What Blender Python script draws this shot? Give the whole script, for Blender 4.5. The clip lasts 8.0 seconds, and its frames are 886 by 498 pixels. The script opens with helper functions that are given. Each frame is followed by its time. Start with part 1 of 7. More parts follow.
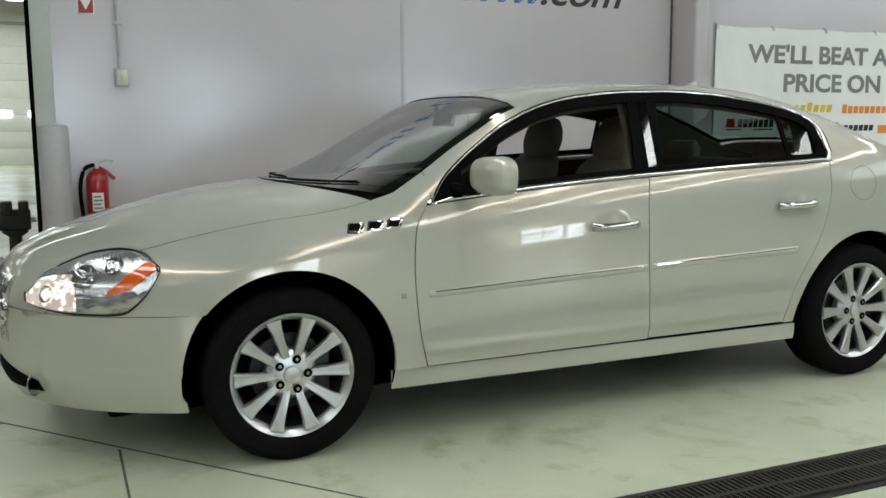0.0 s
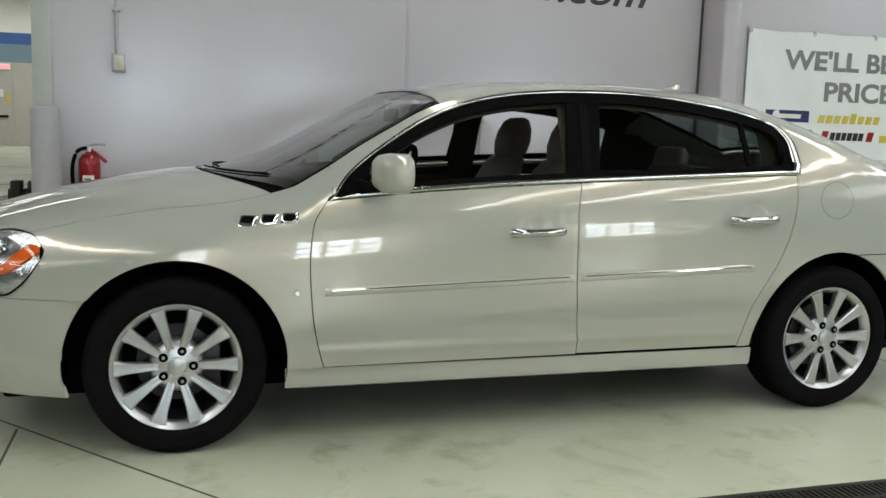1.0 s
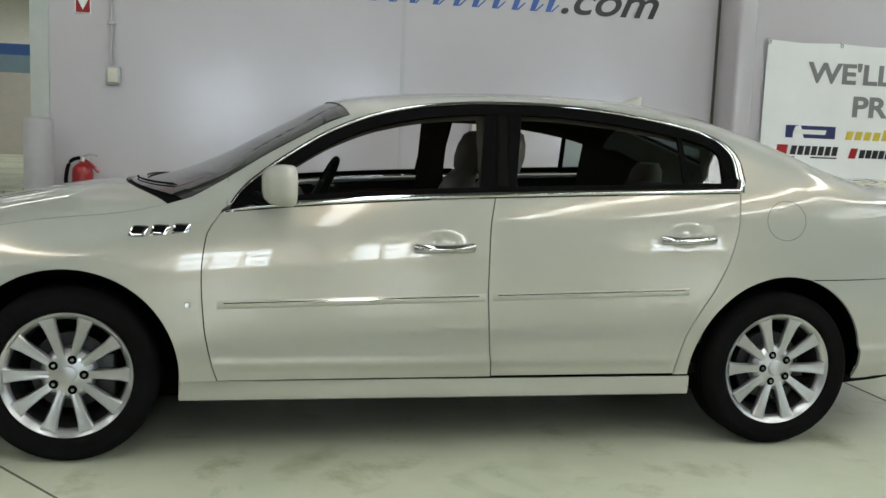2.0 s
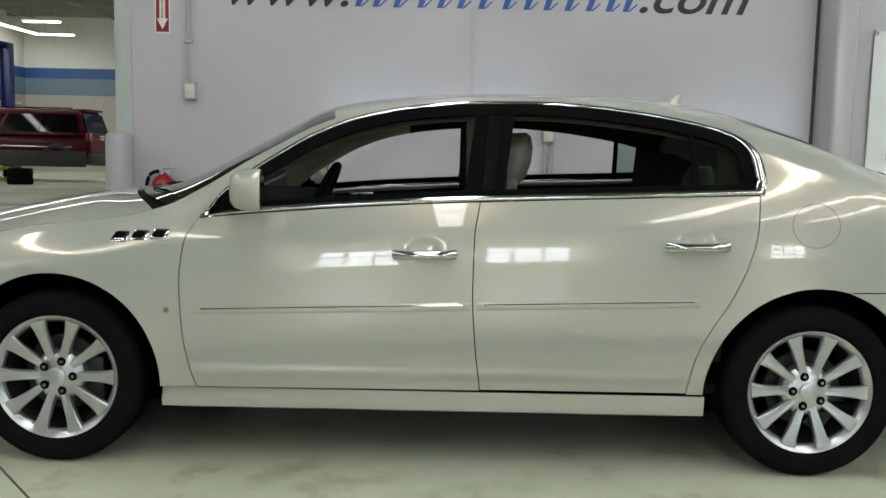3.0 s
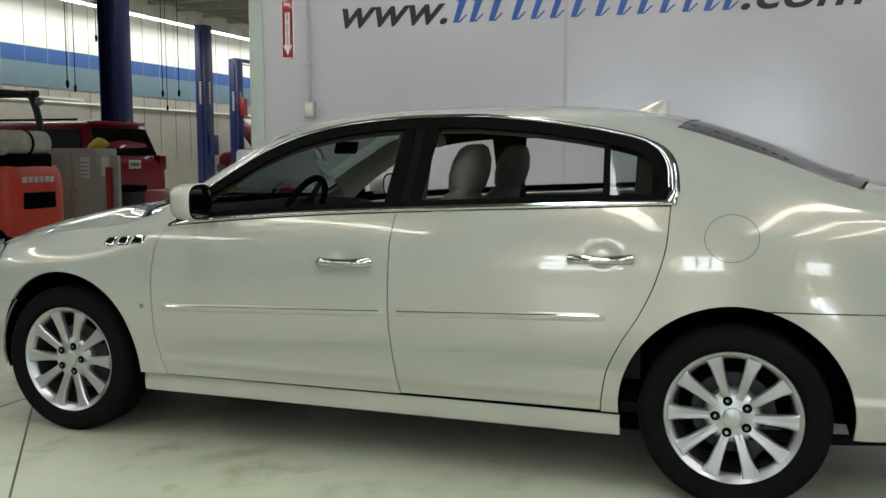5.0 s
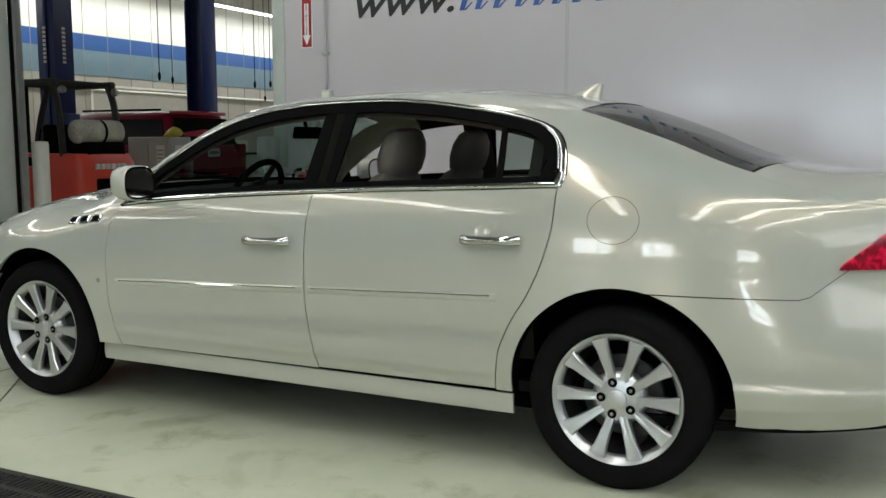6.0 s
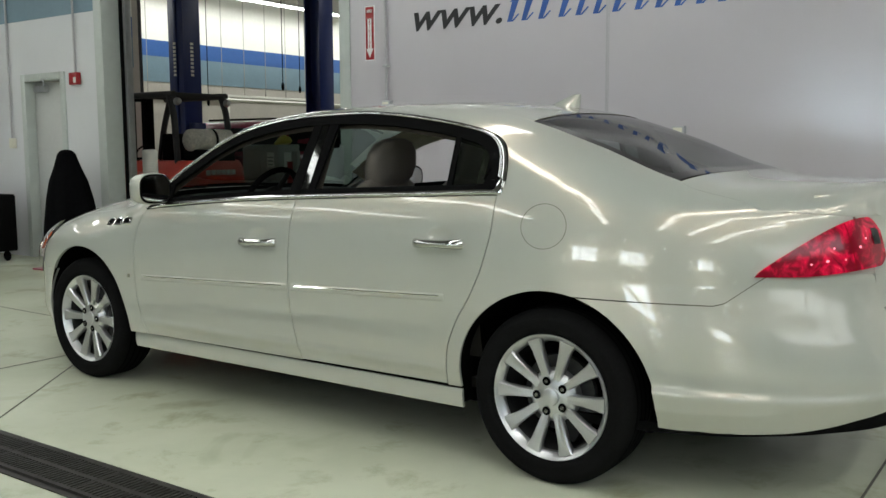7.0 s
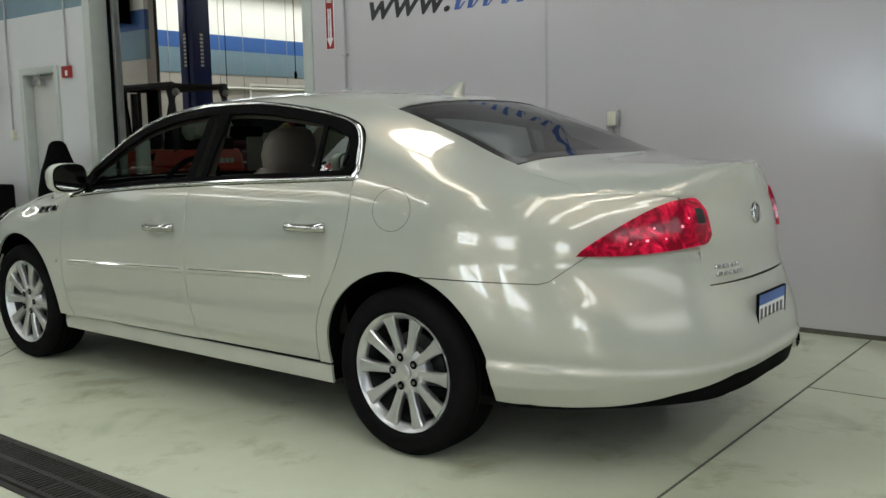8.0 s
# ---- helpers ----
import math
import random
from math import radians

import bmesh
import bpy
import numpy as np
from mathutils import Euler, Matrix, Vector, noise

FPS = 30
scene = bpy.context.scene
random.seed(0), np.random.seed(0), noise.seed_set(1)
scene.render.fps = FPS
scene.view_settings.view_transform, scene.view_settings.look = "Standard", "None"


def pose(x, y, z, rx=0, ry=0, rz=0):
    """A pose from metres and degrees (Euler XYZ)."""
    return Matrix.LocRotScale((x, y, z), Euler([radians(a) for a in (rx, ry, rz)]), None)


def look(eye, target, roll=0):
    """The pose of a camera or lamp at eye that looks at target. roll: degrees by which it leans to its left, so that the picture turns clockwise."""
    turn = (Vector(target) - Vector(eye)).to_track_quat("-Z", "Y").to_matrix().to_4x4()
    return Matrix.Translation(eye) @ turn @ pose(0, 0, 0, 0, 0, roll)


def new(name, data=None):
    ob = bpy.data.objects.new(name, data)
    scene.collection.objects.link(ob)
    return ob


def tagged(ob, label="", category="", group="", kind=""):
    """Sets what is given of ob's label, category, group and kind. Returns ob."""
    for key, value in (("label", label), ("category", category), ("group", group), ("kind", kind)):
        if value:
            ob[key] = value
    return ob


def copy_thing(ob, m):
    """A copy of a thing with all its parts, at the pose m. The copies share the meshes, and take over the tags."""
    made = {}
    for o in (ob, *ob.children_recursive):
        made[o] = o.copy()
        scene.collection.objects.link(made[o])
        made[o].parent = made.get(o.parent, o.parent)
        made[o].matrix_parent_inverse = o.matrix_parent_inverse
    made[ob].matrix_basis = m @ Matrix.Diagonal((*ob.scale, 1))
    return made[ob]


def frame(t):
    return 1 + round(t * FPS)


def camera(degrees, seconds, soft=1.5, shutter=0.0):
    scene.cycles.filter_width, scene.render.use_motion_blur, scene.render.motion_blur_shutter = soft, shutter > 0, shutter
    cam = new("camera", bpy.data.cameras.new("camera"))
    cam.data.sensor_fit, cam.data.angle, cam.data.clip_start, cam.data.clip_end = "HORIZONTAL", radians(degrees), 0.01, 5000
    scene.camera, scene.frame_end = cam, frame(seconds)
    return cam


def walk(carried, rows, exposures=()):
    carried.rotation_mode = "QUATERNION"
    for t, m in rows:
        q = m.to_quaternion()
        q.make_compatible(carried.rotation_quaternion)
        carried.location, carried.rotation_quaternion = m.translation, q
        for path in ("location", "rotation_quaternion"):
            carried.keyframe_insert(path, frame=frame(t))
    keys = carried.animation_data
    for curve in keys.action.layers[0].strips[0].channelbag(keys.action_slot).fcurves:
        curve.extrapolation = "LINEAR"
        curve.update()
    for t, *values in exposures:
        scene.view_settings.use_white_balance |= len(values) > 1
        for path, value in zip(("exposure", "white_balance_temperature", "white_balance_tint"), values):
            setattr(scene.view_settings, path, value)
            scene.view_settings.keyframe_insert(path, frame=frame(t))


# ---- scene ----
cam = camera(51.5, 8.0)
PATH = [
    (0, (-0.837, -3.379, 1.287), (-0.048, -1.56, 1.021), -0.4),
    (0.5, (-0.442, -3.465, 1.279), (0.229, -1.6, 1.011), 0.8),
    (1, (-0.042, -3.507, 1.281), (0.539, -1.612, 1.011), 1.8),
    (1.5, (0.365, -3.573, 1.273), (0.845, -1.649, 1.009), 1.2),
    (1.7, (0.515, -3.597, 1.295), (0.96, -1.663, 1.042), 2.2),
    (2.8, (1.354, -3.484, 1.278), (1.428, -1.498, 1.048), -0.1),
    (3, (1.495, -3.488, 1.258), (1.496, -1.501, 1.038), 1.2),
    (3.5, (1.878, -3.436, 1.261), (1.669, -1.457, 1.053), 1.1),
    (4, (2.227, -3.394, 1.285), (1.854, -1.443, 1.049), 0.9),
    (4.5, (2.622, -3.43, 1.306), (2.107, -1.511, 1.075), 2.2),
    (5, (2.99, -3.387, 1.295), (2.348, -1.504, 1.084), 0.0),
    (5.2, (3.148, -3.366, 1.306), (2.484, -1.493, 1.08), -0.2),
    (6.3, (4.023, -3.126, 1.26), (3.05, -1.394, 1.027), -0.0),
    (6.5, (4.168, -3.11, 1.277), (3.134, -1.415, 1.04), -0.0),
    (7, (4.571, -3.001, 1.284), (3.424, -1.377, 1.064), -0.3),
    (7.5, (4.922, -2.87, 1.268), (3.72, -1.286, 1.054), 0.0),
    (8, (5.277, -2.689, 1.282), (4.05, -1.13, 1.032), -1.1),
]
walk(cam, [(t, look(eye, target, roll)) for t, eye, target, roll in PATH], [(0.0, 0.0), (5.5, 0.03), (7.0, 0.0), (8.0, -0.10)])

# ---------------------------------------------------------------- light
world = bpy.data.worlds.new("world")
scene.world = world
world.use_nodes = True
wn = world.node_tree.nodes
sky = wn.new("ShaderNodeTexSky")
sky.sky_type = "NISHITA"
sky.sun_disc = False
sky.sun_elevation = radians(35)
sky.sun_rotation = radians(160)
wn["Background"].inputs["Strength"].default_value = 0.1
world.node_tree.links.new(sky.outputs[0], wn["Background"].inputs[0])
scene.view_settings.exposure = 0.0


def area_lamp(name, place, target, sx, sy, watts, colour):
    """A rectangular lamp at place that shines towards target."""
    data = bpy.data.lights.new(name, "AREA")
    data.shape, data.size, data.size_y = "RECTANGLE", sx, sy
    data.energy, data.color = watts, colour
    ob = new(name, data)
    ob.matrix_world = look(place, target)
    return ob


TUBE = (0.95, 0.98, 0.96)
DAY = (0.80, 0.90, 1.0)

# ---------------------------------------------------------------- materials


def mat(name, colour, rough=0.5, metal=0.0, coat=0.0, bump=0.0, scale=20.0, vary=0.0, vscale=3.0, emit=0.0, trans=0.0, rvary=0.0, per=0.0, spec=0.5, stretch=(1, 1, 1)):
    """A Principled material; colour varies at two scales, and roughness and relief with it."""
    m = bpy.data.materials.new(name)
    m.use_nodes = True
    nt = m.node_tree
    b = nt.nodes["Principled BSDF"]
    b.inputs["Base Color"].default_value = (*colour, 1)
    b.inputs["Roughness"].default_value = rough
    b.inputs["Metallic"].default_value = metal
    b.inputs["Coat Weight"].default_value = coat
    b.inputs["Coat Roughness"].default_value = 0.02
    b.inputs["Specular IOR Level"].default_value = spec
    b.inputs["Transmission Weight"].default_value = trans
    if emit:
        b.inputs["Emission Color"].default_value = (*colour, 1)
        b.inputs["Emission Strength"].default_value = emit
    if vary or bump or rvary or per:
        tc = nt.nodes.new("ShaderNodeTexCoord")
        mp = nt.nodes.new("ShaderNodeMapping")
        mp.inputs["Scale"].default_value = stretch
        nt.links.new(tc.outputs["Object"], mp.inputs[0])
        big = nt.nodes.new("ShaderNodeTexNoise")
        big.inputs["Scale"].default_value = vscale
        big.inputs["Detail"].default_value = 6
        fine = nt.nodes.new("ShaderNodeTexNoise")
        fine.inputs["Scale"].default_value = scale
        fine.inputs["Detail"].default_value = 8
        for n in (big, fine):
            nt.links.new(mp.outputs[0], n.inputs["Vector"])
        both = nt.nodes.new("ShaderNodeMath")
        both.operation = "ADD"
        nt.links.new(big.outputs[0], both.inputs[0])
        nt.links.new(fine.outputs[0], both.inputs[1])
        if vary or per:
            mr = nt.nodes.new("ShaderNodeMapRange")
            mr.inputs["From Min"].default_value = 0.7
            mr.inputs["From Max"].default_value = 1.3
            mr.inputs["To Min"].default_value = 1 - vary
            mr.inputs["To Max"].default_value = 1 + vary
            nt.links.new(both.outputs[0], mr.inputs[0])
            mul = nt.nodes.new("ShaderNodeMix")
            mul.data_type, mul.blend_type = "RGBA", "MULTIPLY"
            mul.inputs["Factor"].default_value = 1
            mul.inputs[6].default_value = (*colour, 1)
            out = mr.outputs[0]
            if per:
                info = nt.nodes.new("ShaderNodeObjectInfo")
                pr = nt.nodes.new("ShaderNodeMapRange")
                pr.inputs["To Min"].default_value = 1 - per
                pr.inputs["To Max"].default_value = 1 + per
                nt.links.new(info.outputs["Random"], pr.inputs[0])
                mm = nt.nodes.new("ShaderNodeMath")
                mm.operation = "MULTIPLY"
                nt.links.new(out, mm.inputs[0])
                nt.links.new(pr.outputs[0], mm.inputs[1])
                out = mm.outputs[0]
            nt.links.new(out, mul.inputs[7])
            nt.links.new(mul.outputs[2], b.inputs["Base Color"])
        if rvary:
            rr = nt.nodes.new("ShaderNodeMapRange")
            rr.inputs["From Min"].default_value = 0.7
            rr.inputs["From Max"].default_value = 1.3
            rr.inputs["To Min"].default_value = max(0.02, rough - rvary)
            rr.inputs["To Max"].default_value = rough + rvary
            nt.links.new(both.outputs[0], rr.inputs[0])
            nt.links.new(rr.outputs[0], b.inputs["Roughness"])
        if bump:
            bp = nt.nodes.new("ShaderNodeBump")
            bp.inputs["Strength"].default_value = 0.6
            bp.inputs["Distance"].default_value = bump
            nt.links.new(fine.outputs[0], bp.inputs["Height"])
            nt.links.new(bp.outputs[0], b.inputs["Normal"])
    return m


def glass_mat(name, tint, gloss=0.06, power=5.0):
    """A thin pane: clear with a tint, and mirror gloss by Fresnel."""
    m = bpy.data.materials.new(name)
    m.use_nodes = True
    nt = m.node_tree
    nt.nodes.remove(nt.nodes["Principled BSDF"])
    tr = nt.nodes.new("ShaderNodeBsdfTransparent")
    tr.inputs[0].default_value = (*tint, 1)
    gl = nt.nodes.new("ShaderNodeBsdfGlossy")
    gl.inputs["Roughness"].default_value = 0.01
    lw = nt.nodes.new("ShaderNodeLayerWeight")
    pw = nt.nodes.new("ShaderNodeMath")
    pw.operation = "POWER"
    pw.inputs[1].default_value = power
    nt.links.new(lw.outputs["Facing"], pw.inputs[0])
    fr = nt.nodes.new("ShaderNodeMath")
    fr.operation = "MULTIPLY_ADD"
    fr.inputs[1].default_value = 1 - gloss
    fr.inputs[2].default_value = gloss
    nt.links.new(pw.outputs[0], fr.inputs[0])
    mx = nt.nodes.new("ShaderNodeMixShader")
    nt.links.new(fr.outputs[0], mx.inputs[0])
    nt.links.new(tr.outputs[0], mx.inputs[1])
    nt.links.new(gl.outputs[0], mx.inputs[2])
    nt.links.new(mx.outputs[0], nt.nodes["Material Output"].inputs[0])
    return m


def concrete_mat():
    """Sealed pale concrete: cloudy colour, dark stains, scuffs, a dull gloss."""
    m = mat("sealed_concrete", (0.585, 0.61, 0.48), rough=0.27, vary=0.03, scale=9, vscale=0.8)
    nt = m.node_tree
    b = nt.nodes["Principled BSDF"]
    tc = nt.nodes.new("ShaderNodeTexCoord")
    st = nt.nodes.new("ShaderNodeTexNoise")
    st.inputs["Scale"].default_value = 1.7
    st.inputs["Detail"].default_value = 4
    st.inputs["Distortion"].default_value = 0.6
    nt.links.new(tc.outputs["Object"], st.inputs["Vector"])
    ramp = nt.nodes.new("ShaderNodeValToRGB")
    ramp.color_ramp.elements[0].position = 0.62
    ramp.color_ramp.elements[0].color = (1, 1, 1, 1)
    ramp.color_ramp.elements[1].position = 0.80
    ramp.color_ramp.elements[1].color = (0.66, 0.65, 0.58, 1)
    nt.links.new(st.outputs[0], ramp.inputs[0])
    mul = nt.nodes.new("ShaderNodeMix")
    mul.data_type, mul.blend_type = "RGBA", "MULTIPLY"
    mul.inputs["Factor"].default_value = 1
    old = b.inputs["Base Color"].links[0].from_socket
    nt.links.new(old, mul.inputs[6])
    nt.links.new(ramp.outputs[0], mul.inputs[7])
    sc = nt.nodes.new("ShaderNodeTexNoise")
    sc.inputs["Scale"].default_value = 2.6
    sc.inputs["Detail"].default_value = 9
    sc.inputs["Roughness"].default_value = 0.66
    sc.inputs["Distortion"].default_value = 0.3
    nt.links.new(tc.outputs["Object"], sc.inputs["Vector"])
    r2 = nt.nodes.new("ShaderNodeValToRGB")
    r2.color_ramp.elements[0].position = 0.56
    r2.color_ramp.elements[0].color = (1, 1, 1, 1)
    r2.color_ramp.elements[1].position = 0.76
    r2.color_ramp.elements[1].color = (0.62, 0.60, 0.50, 1)
    nt.links.new(sc.outputs[0], r2.inputs[0])
    cl = nt.nodes.new("ShaderNodeTexNoise")
    cl.inputs["Scale"].default_value = 0.55
    cl.inputs["Detail"].default_value = 3
    nt.links.new(tc.outputs["Object"], cl.inputs["Vector"])
    r3 = nt.nodes.new("ShaderNodeValToRGB")
    r3.color_ramp.elements[0].position = 0.35
    r3.color_ramp.elements[0].color = (0.80, 0.81, 0.76, 1)
    r3.color_ramp.elements[1].position = 0.65
    r3.color_ramp.elements[1].color = (1.04, 1.04, 1.02, 1)
    nt.links.new(cl.outputs[0], r3.inputs[0])
    last = mul.outputs[2]
    for r in (r2, r3):
        mm = nt.nodes.new("ShaderNodeMix")
        mm.data_type, mm.blend_type = "RGBA", "MULTIPLY"
        mm.inputs["Factor"].default_value = 1
        nt.links.new(last, mm.inputs[6])
        nt.links.new(r.outputs[0], mm.inputs[7])
        last = mm.outputs[2]
    nt.links.new(last, b.inputs["Base Color"])
    return m


def pearl_mat():
    """Tri-coat pearl: a cool white base, warm mica flakes that shine round each light, clear coat over both."""
    m = mat("pearl_white_car_paint", (0.412, 0.434, 0.388), rough=0.5, coat=1.0, vary=0.012, scale=900, vscale=2.0)
    nt = m.node_tree
    base = nt.nodes["Principled BSDF"]
    flake = nt.nodes.new("ShaderNodeBsdfPrincipled")
    flake.inputs["Base Color"].default_value = (0.84, 0.61, 0.40, 1)
    flake.inputs["Metallic"].default_value = 1.0
    flake.inputs["Roughness"].default_value = 0.21
    flake.inputs["Coat Weight"].default_value = 1.0
    flake.inputs["Coat Roughness"].default_value = 0.02
    mx = nt.nodes.new("ShaderNodeMixShader")
    mx.inputs[0].default_value = 0.14
    nt.links.new(base.outputs[0], mx.inputs[1])
    nt.links.new(flake.outputs[0], mx.inputs[2])
    nt.links.new(mx.outputs[0], nt.nodes["Material Output"].inputs[0])
    return m


M_CONC = concrete_mat()
M_WALL = mat("grey_satin_wall_paint", (0.535, 0.505, 0.53), rough=0.20, bump=0.0001, scale=2, vary=0.02, vscale=0.5, spec=0.9)
M_JAMB = mat("jamb_paint", (0.46, 0.49, 0.46), rough=0.4, bump=0.0006, scale=12, vary=0.04)
M_WHITEWALL = mat("white_wall_paint", (0.78, 0.77, 0.70), rough=0.5, bump=0.001, scale=15, vary=0.04)
M_BEIGEWALL = mat("beige_wall_paint", (0.45, 0.42, 0.37), rough=0.5, bump=0.001, scale=15, vary=0.06)
M_BLUE = mat("blue_stripe_paint", (0.03, 0.10, 0.30), rough=0.45, vary=0.06)
M_SLATE = mat("slate_stripe_paint", (0.16, 0.24, 0.29), rough=0.45, vary=0.06)
M_HALLCEIL = mat("workshop_ceiling_deck", (0.34, 0.32, 0.28), rough=0.7, vary=0.10, bump=0.002, scale=8)
# Bay ceiling, out of view; kept dark so that reflections stay deep.
M_CEIL = mat("ceiling_deck", (0.13, 0.13, 0.12), rough=0.7, vary=0.08, bump=0.002, scale=8)
M_JOINT = mat("joint_sealant", (0.09, 0.085, 0.065), rough=0.8, vary=0.2)
M_IRON = mat("cast_iron", (0.045, 0.042, 0.038), rough=0.6, metal=0.6, bump=0.0008, scale=60, vary=0.3, vscale=8)
M_PIT = mat("drain_pit_shade", (0.01, 0.01, 0.01), rough=0.9)
M_TUBE = mat("fluorescent_tube", TUBE, emit=9.0)
M_BAYLIGHT = mat("lit_diffuser", TUBE, emit=10.0)
M_FIXT = mat("fixture_enamel", (0.75, 0.75, 0.72), rough=0.35)
M_DAY = mat("daylight_beyond_window", DAY, emit=13.0)
M_PAINT = pearl_mat()
M_LAMPCHROME = mat("pressed_lamp_chrome", (0.86, 0.87, 0.89), rough=0.17, metal=1.0, bump=0.02, scale=9, vary=0.15, vscale=12)
M_CHROME = mat("chrome", (0.68, 0.68, 0.69), rough=0.06, metal=1.0)
M_TRIM = mat("polished_trim", (0.58, 0.58, 0.57), rough=0.09, metal=1.0)
M_DULLCHROME = mat("satin_chrome", (0.6, 0.6, 0.6), rough=0.22, metal=1.0)
M_BLACK = mat("black_trim", (0.006, 0.006, 0.006), rough=0.5, vary=0.1, spec=0.004)
M_GLOSSBLACK = mat("gloss_black_pillar", (0.004, 0.004, 0.004), rough=0.05, spec=0.4)
M_PILLARGLOSS = mat("polished_black_pillar", (0.005, 0.005, 0.005), rough=0.03, spec=0.5, coat=0.5)
M_RUBBER = mat("tyre_rubber", (0.008, 0.008, 0.008), rough=0.75, spec=0.015, bump=0.0008, scale=90, vary=0.15, vscale=9)
M_ALLOY = mat("silver_alloy", (0.56, 0.56, 0.565), rough=0.30, metal=0.85, coat=0.3, vary=0.03)
M_ALLOYDARK = mat("brake_shade_metal", (0.05, 0.05, 0.05), rough=0.45, metal=0.6, vary=0.2)
M_DARKNUT = mat("dark_wheel_nut", (0.30, 0.30, 0.30), rough=0.25, metal=1.0)
M_LINER = mat("wheel_arch_liner", (0.004, 0.004, 0.004), rough=0.9, spec=0.0)
M_QGLASS = glass_mat("quarter_glass", (0.50, 0.58, 0.54), gloss=0.06)
M_WSGLASS = glass_mat("windscreen_glass", (0.31, 0.40, 0.37), gloss=0.06, power=2.7)
M_RWGLASS = glass_mat("rear_window_glass", (0.18, 0.23, 0.225), gloss=0.055, power=5.5)
M_LENS = glass_mat("lamp_lens", (0.95, 0.96, 0.97))
M_SEAT = mat("grey_beige_leather", (0.22, 0.195, 0.165), rough=0.5, spec=0.2, bump=0.0008, scale=140, vary=0.06)
M_CABIN = mat("dark_cabin_plastic", (0.014, 0.013, 0.012), rough=0.55, spec=0.04, bump=0.0004, scale=200, vary=0.1)
M_BEIGE = mat("beige_cabin_trim", (0.58, 0.53, 0.40), rough=0.7, spec=0.2, bump=0.0005, scale=160, vary=0.05)
M_PILLAR = mat("dark_pillar_trim", (0.045, 0.038, 0.030), rough=0.7, spec=0.15, bump=0.0005, scale=160, vary=0.05)
M_WOOD = mat("dark_wood_trim", (0.06, 0.025, 0.012), rough=0.2, coat=0.6, vary=0.3, vscale=6, stretch=(0.3, 2, 2))
M_AMBER = mat("amber_lens", (0.85, 0.13, 0.01), rough=0.12, coat=0.8)


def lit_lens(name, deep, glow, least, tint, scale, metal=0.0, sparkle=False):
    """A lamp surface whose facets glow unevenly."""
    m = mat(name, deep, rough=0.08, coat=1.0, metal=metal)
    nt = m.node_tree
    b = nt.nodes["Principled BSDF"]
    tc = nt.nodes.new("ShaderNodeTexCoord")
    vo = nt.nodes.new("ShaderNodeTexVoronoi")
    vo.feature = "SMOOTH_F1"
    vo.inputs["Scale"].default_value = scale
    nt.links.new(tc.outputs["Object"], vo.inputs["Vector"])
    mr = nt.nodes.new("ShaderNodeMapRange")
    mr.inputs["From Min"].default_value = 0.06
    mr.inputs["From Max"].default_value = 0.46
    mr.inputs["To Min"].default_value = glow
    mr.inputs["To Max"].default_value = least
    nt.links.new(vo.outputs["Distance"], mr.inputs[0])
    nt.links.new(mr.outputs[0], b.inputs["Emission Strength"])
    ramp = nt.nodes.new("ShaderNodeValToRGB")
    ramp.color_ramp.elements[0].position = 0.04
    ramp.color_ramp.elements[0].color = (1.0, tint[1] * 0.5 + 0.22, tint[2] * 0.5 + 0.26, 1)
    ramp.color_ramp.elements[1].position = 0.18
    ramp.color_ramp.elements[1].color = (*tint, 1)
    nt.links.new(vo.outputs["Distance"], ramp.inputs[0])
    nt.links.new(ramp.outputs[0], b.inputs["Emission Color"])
    # Noise puts the red lens's pinkish sparkles into its glow.
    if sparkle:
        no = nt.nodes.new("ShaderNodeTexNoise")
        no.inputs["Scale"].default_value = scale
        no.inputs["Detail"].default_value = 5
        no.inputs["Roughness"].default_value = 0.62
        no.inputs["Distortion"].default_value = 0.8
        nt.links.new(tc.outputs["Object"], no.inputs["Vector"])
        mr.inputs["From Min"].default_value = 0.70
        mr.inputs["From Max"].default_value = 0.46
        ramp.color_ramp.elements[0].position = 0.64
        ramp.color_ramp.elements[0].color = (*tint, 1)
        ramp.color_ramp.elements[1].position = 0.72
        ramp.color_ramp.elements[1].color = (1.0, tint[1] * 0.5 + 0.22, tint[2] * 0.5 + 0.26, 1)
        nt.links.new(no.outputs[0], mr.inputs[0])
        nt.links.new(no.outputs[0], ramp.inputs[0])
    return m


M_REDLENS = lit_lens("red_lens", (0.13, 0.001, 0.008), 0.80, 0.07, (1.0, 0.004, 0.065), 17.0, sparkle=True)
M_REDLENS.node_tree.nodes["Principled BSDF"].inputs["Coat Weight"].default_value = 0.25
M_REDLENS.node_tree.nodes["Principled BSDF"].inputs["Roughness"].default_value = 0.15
M_DULLLENS = mat("unlit_red_lens", (0.22, 0.003, 0.006), rough=0.12, coat=0.6)
M_REDGLOW = mat("lit_red_lamp", (1.0, 0.22, 0.30), emit=1.2)
M_REFLECTOR = lit_lens("lit_reflector", (0.8, 0.78, 0.76), 3.6, 0.5, (1.0, 0.80, 0.70), 34.0, 0.9)
M_HEADGLOW = mat("lit_headlamp_bulb", (1.0, 0.86, 0.68), emit=8.0)
M_RED = mat("red_enamel", (0.31, 0.007, 0.010), rough=0.28, coat=0.4, vary=0.06)
M_REDCAR = mat("dark_red_car_paint", (0.27, 0.004, 0.032), rough=0.3, coat=0.5, spec=0.3, vary=0.04)
M_WHITE = mat("white_vinyl", (0.78, 0.79, 0.78), rough=0.45, bump=0.0006, scale=6, vary=0.02)
M_INK = mat("black_vinyl_letter", (0.012, 0.012, 0.013), rough=0.35)
M_BLUEINK = mat("blue_vinyl_letter", (0.03, 0.10, 0.36), rough=0.35)
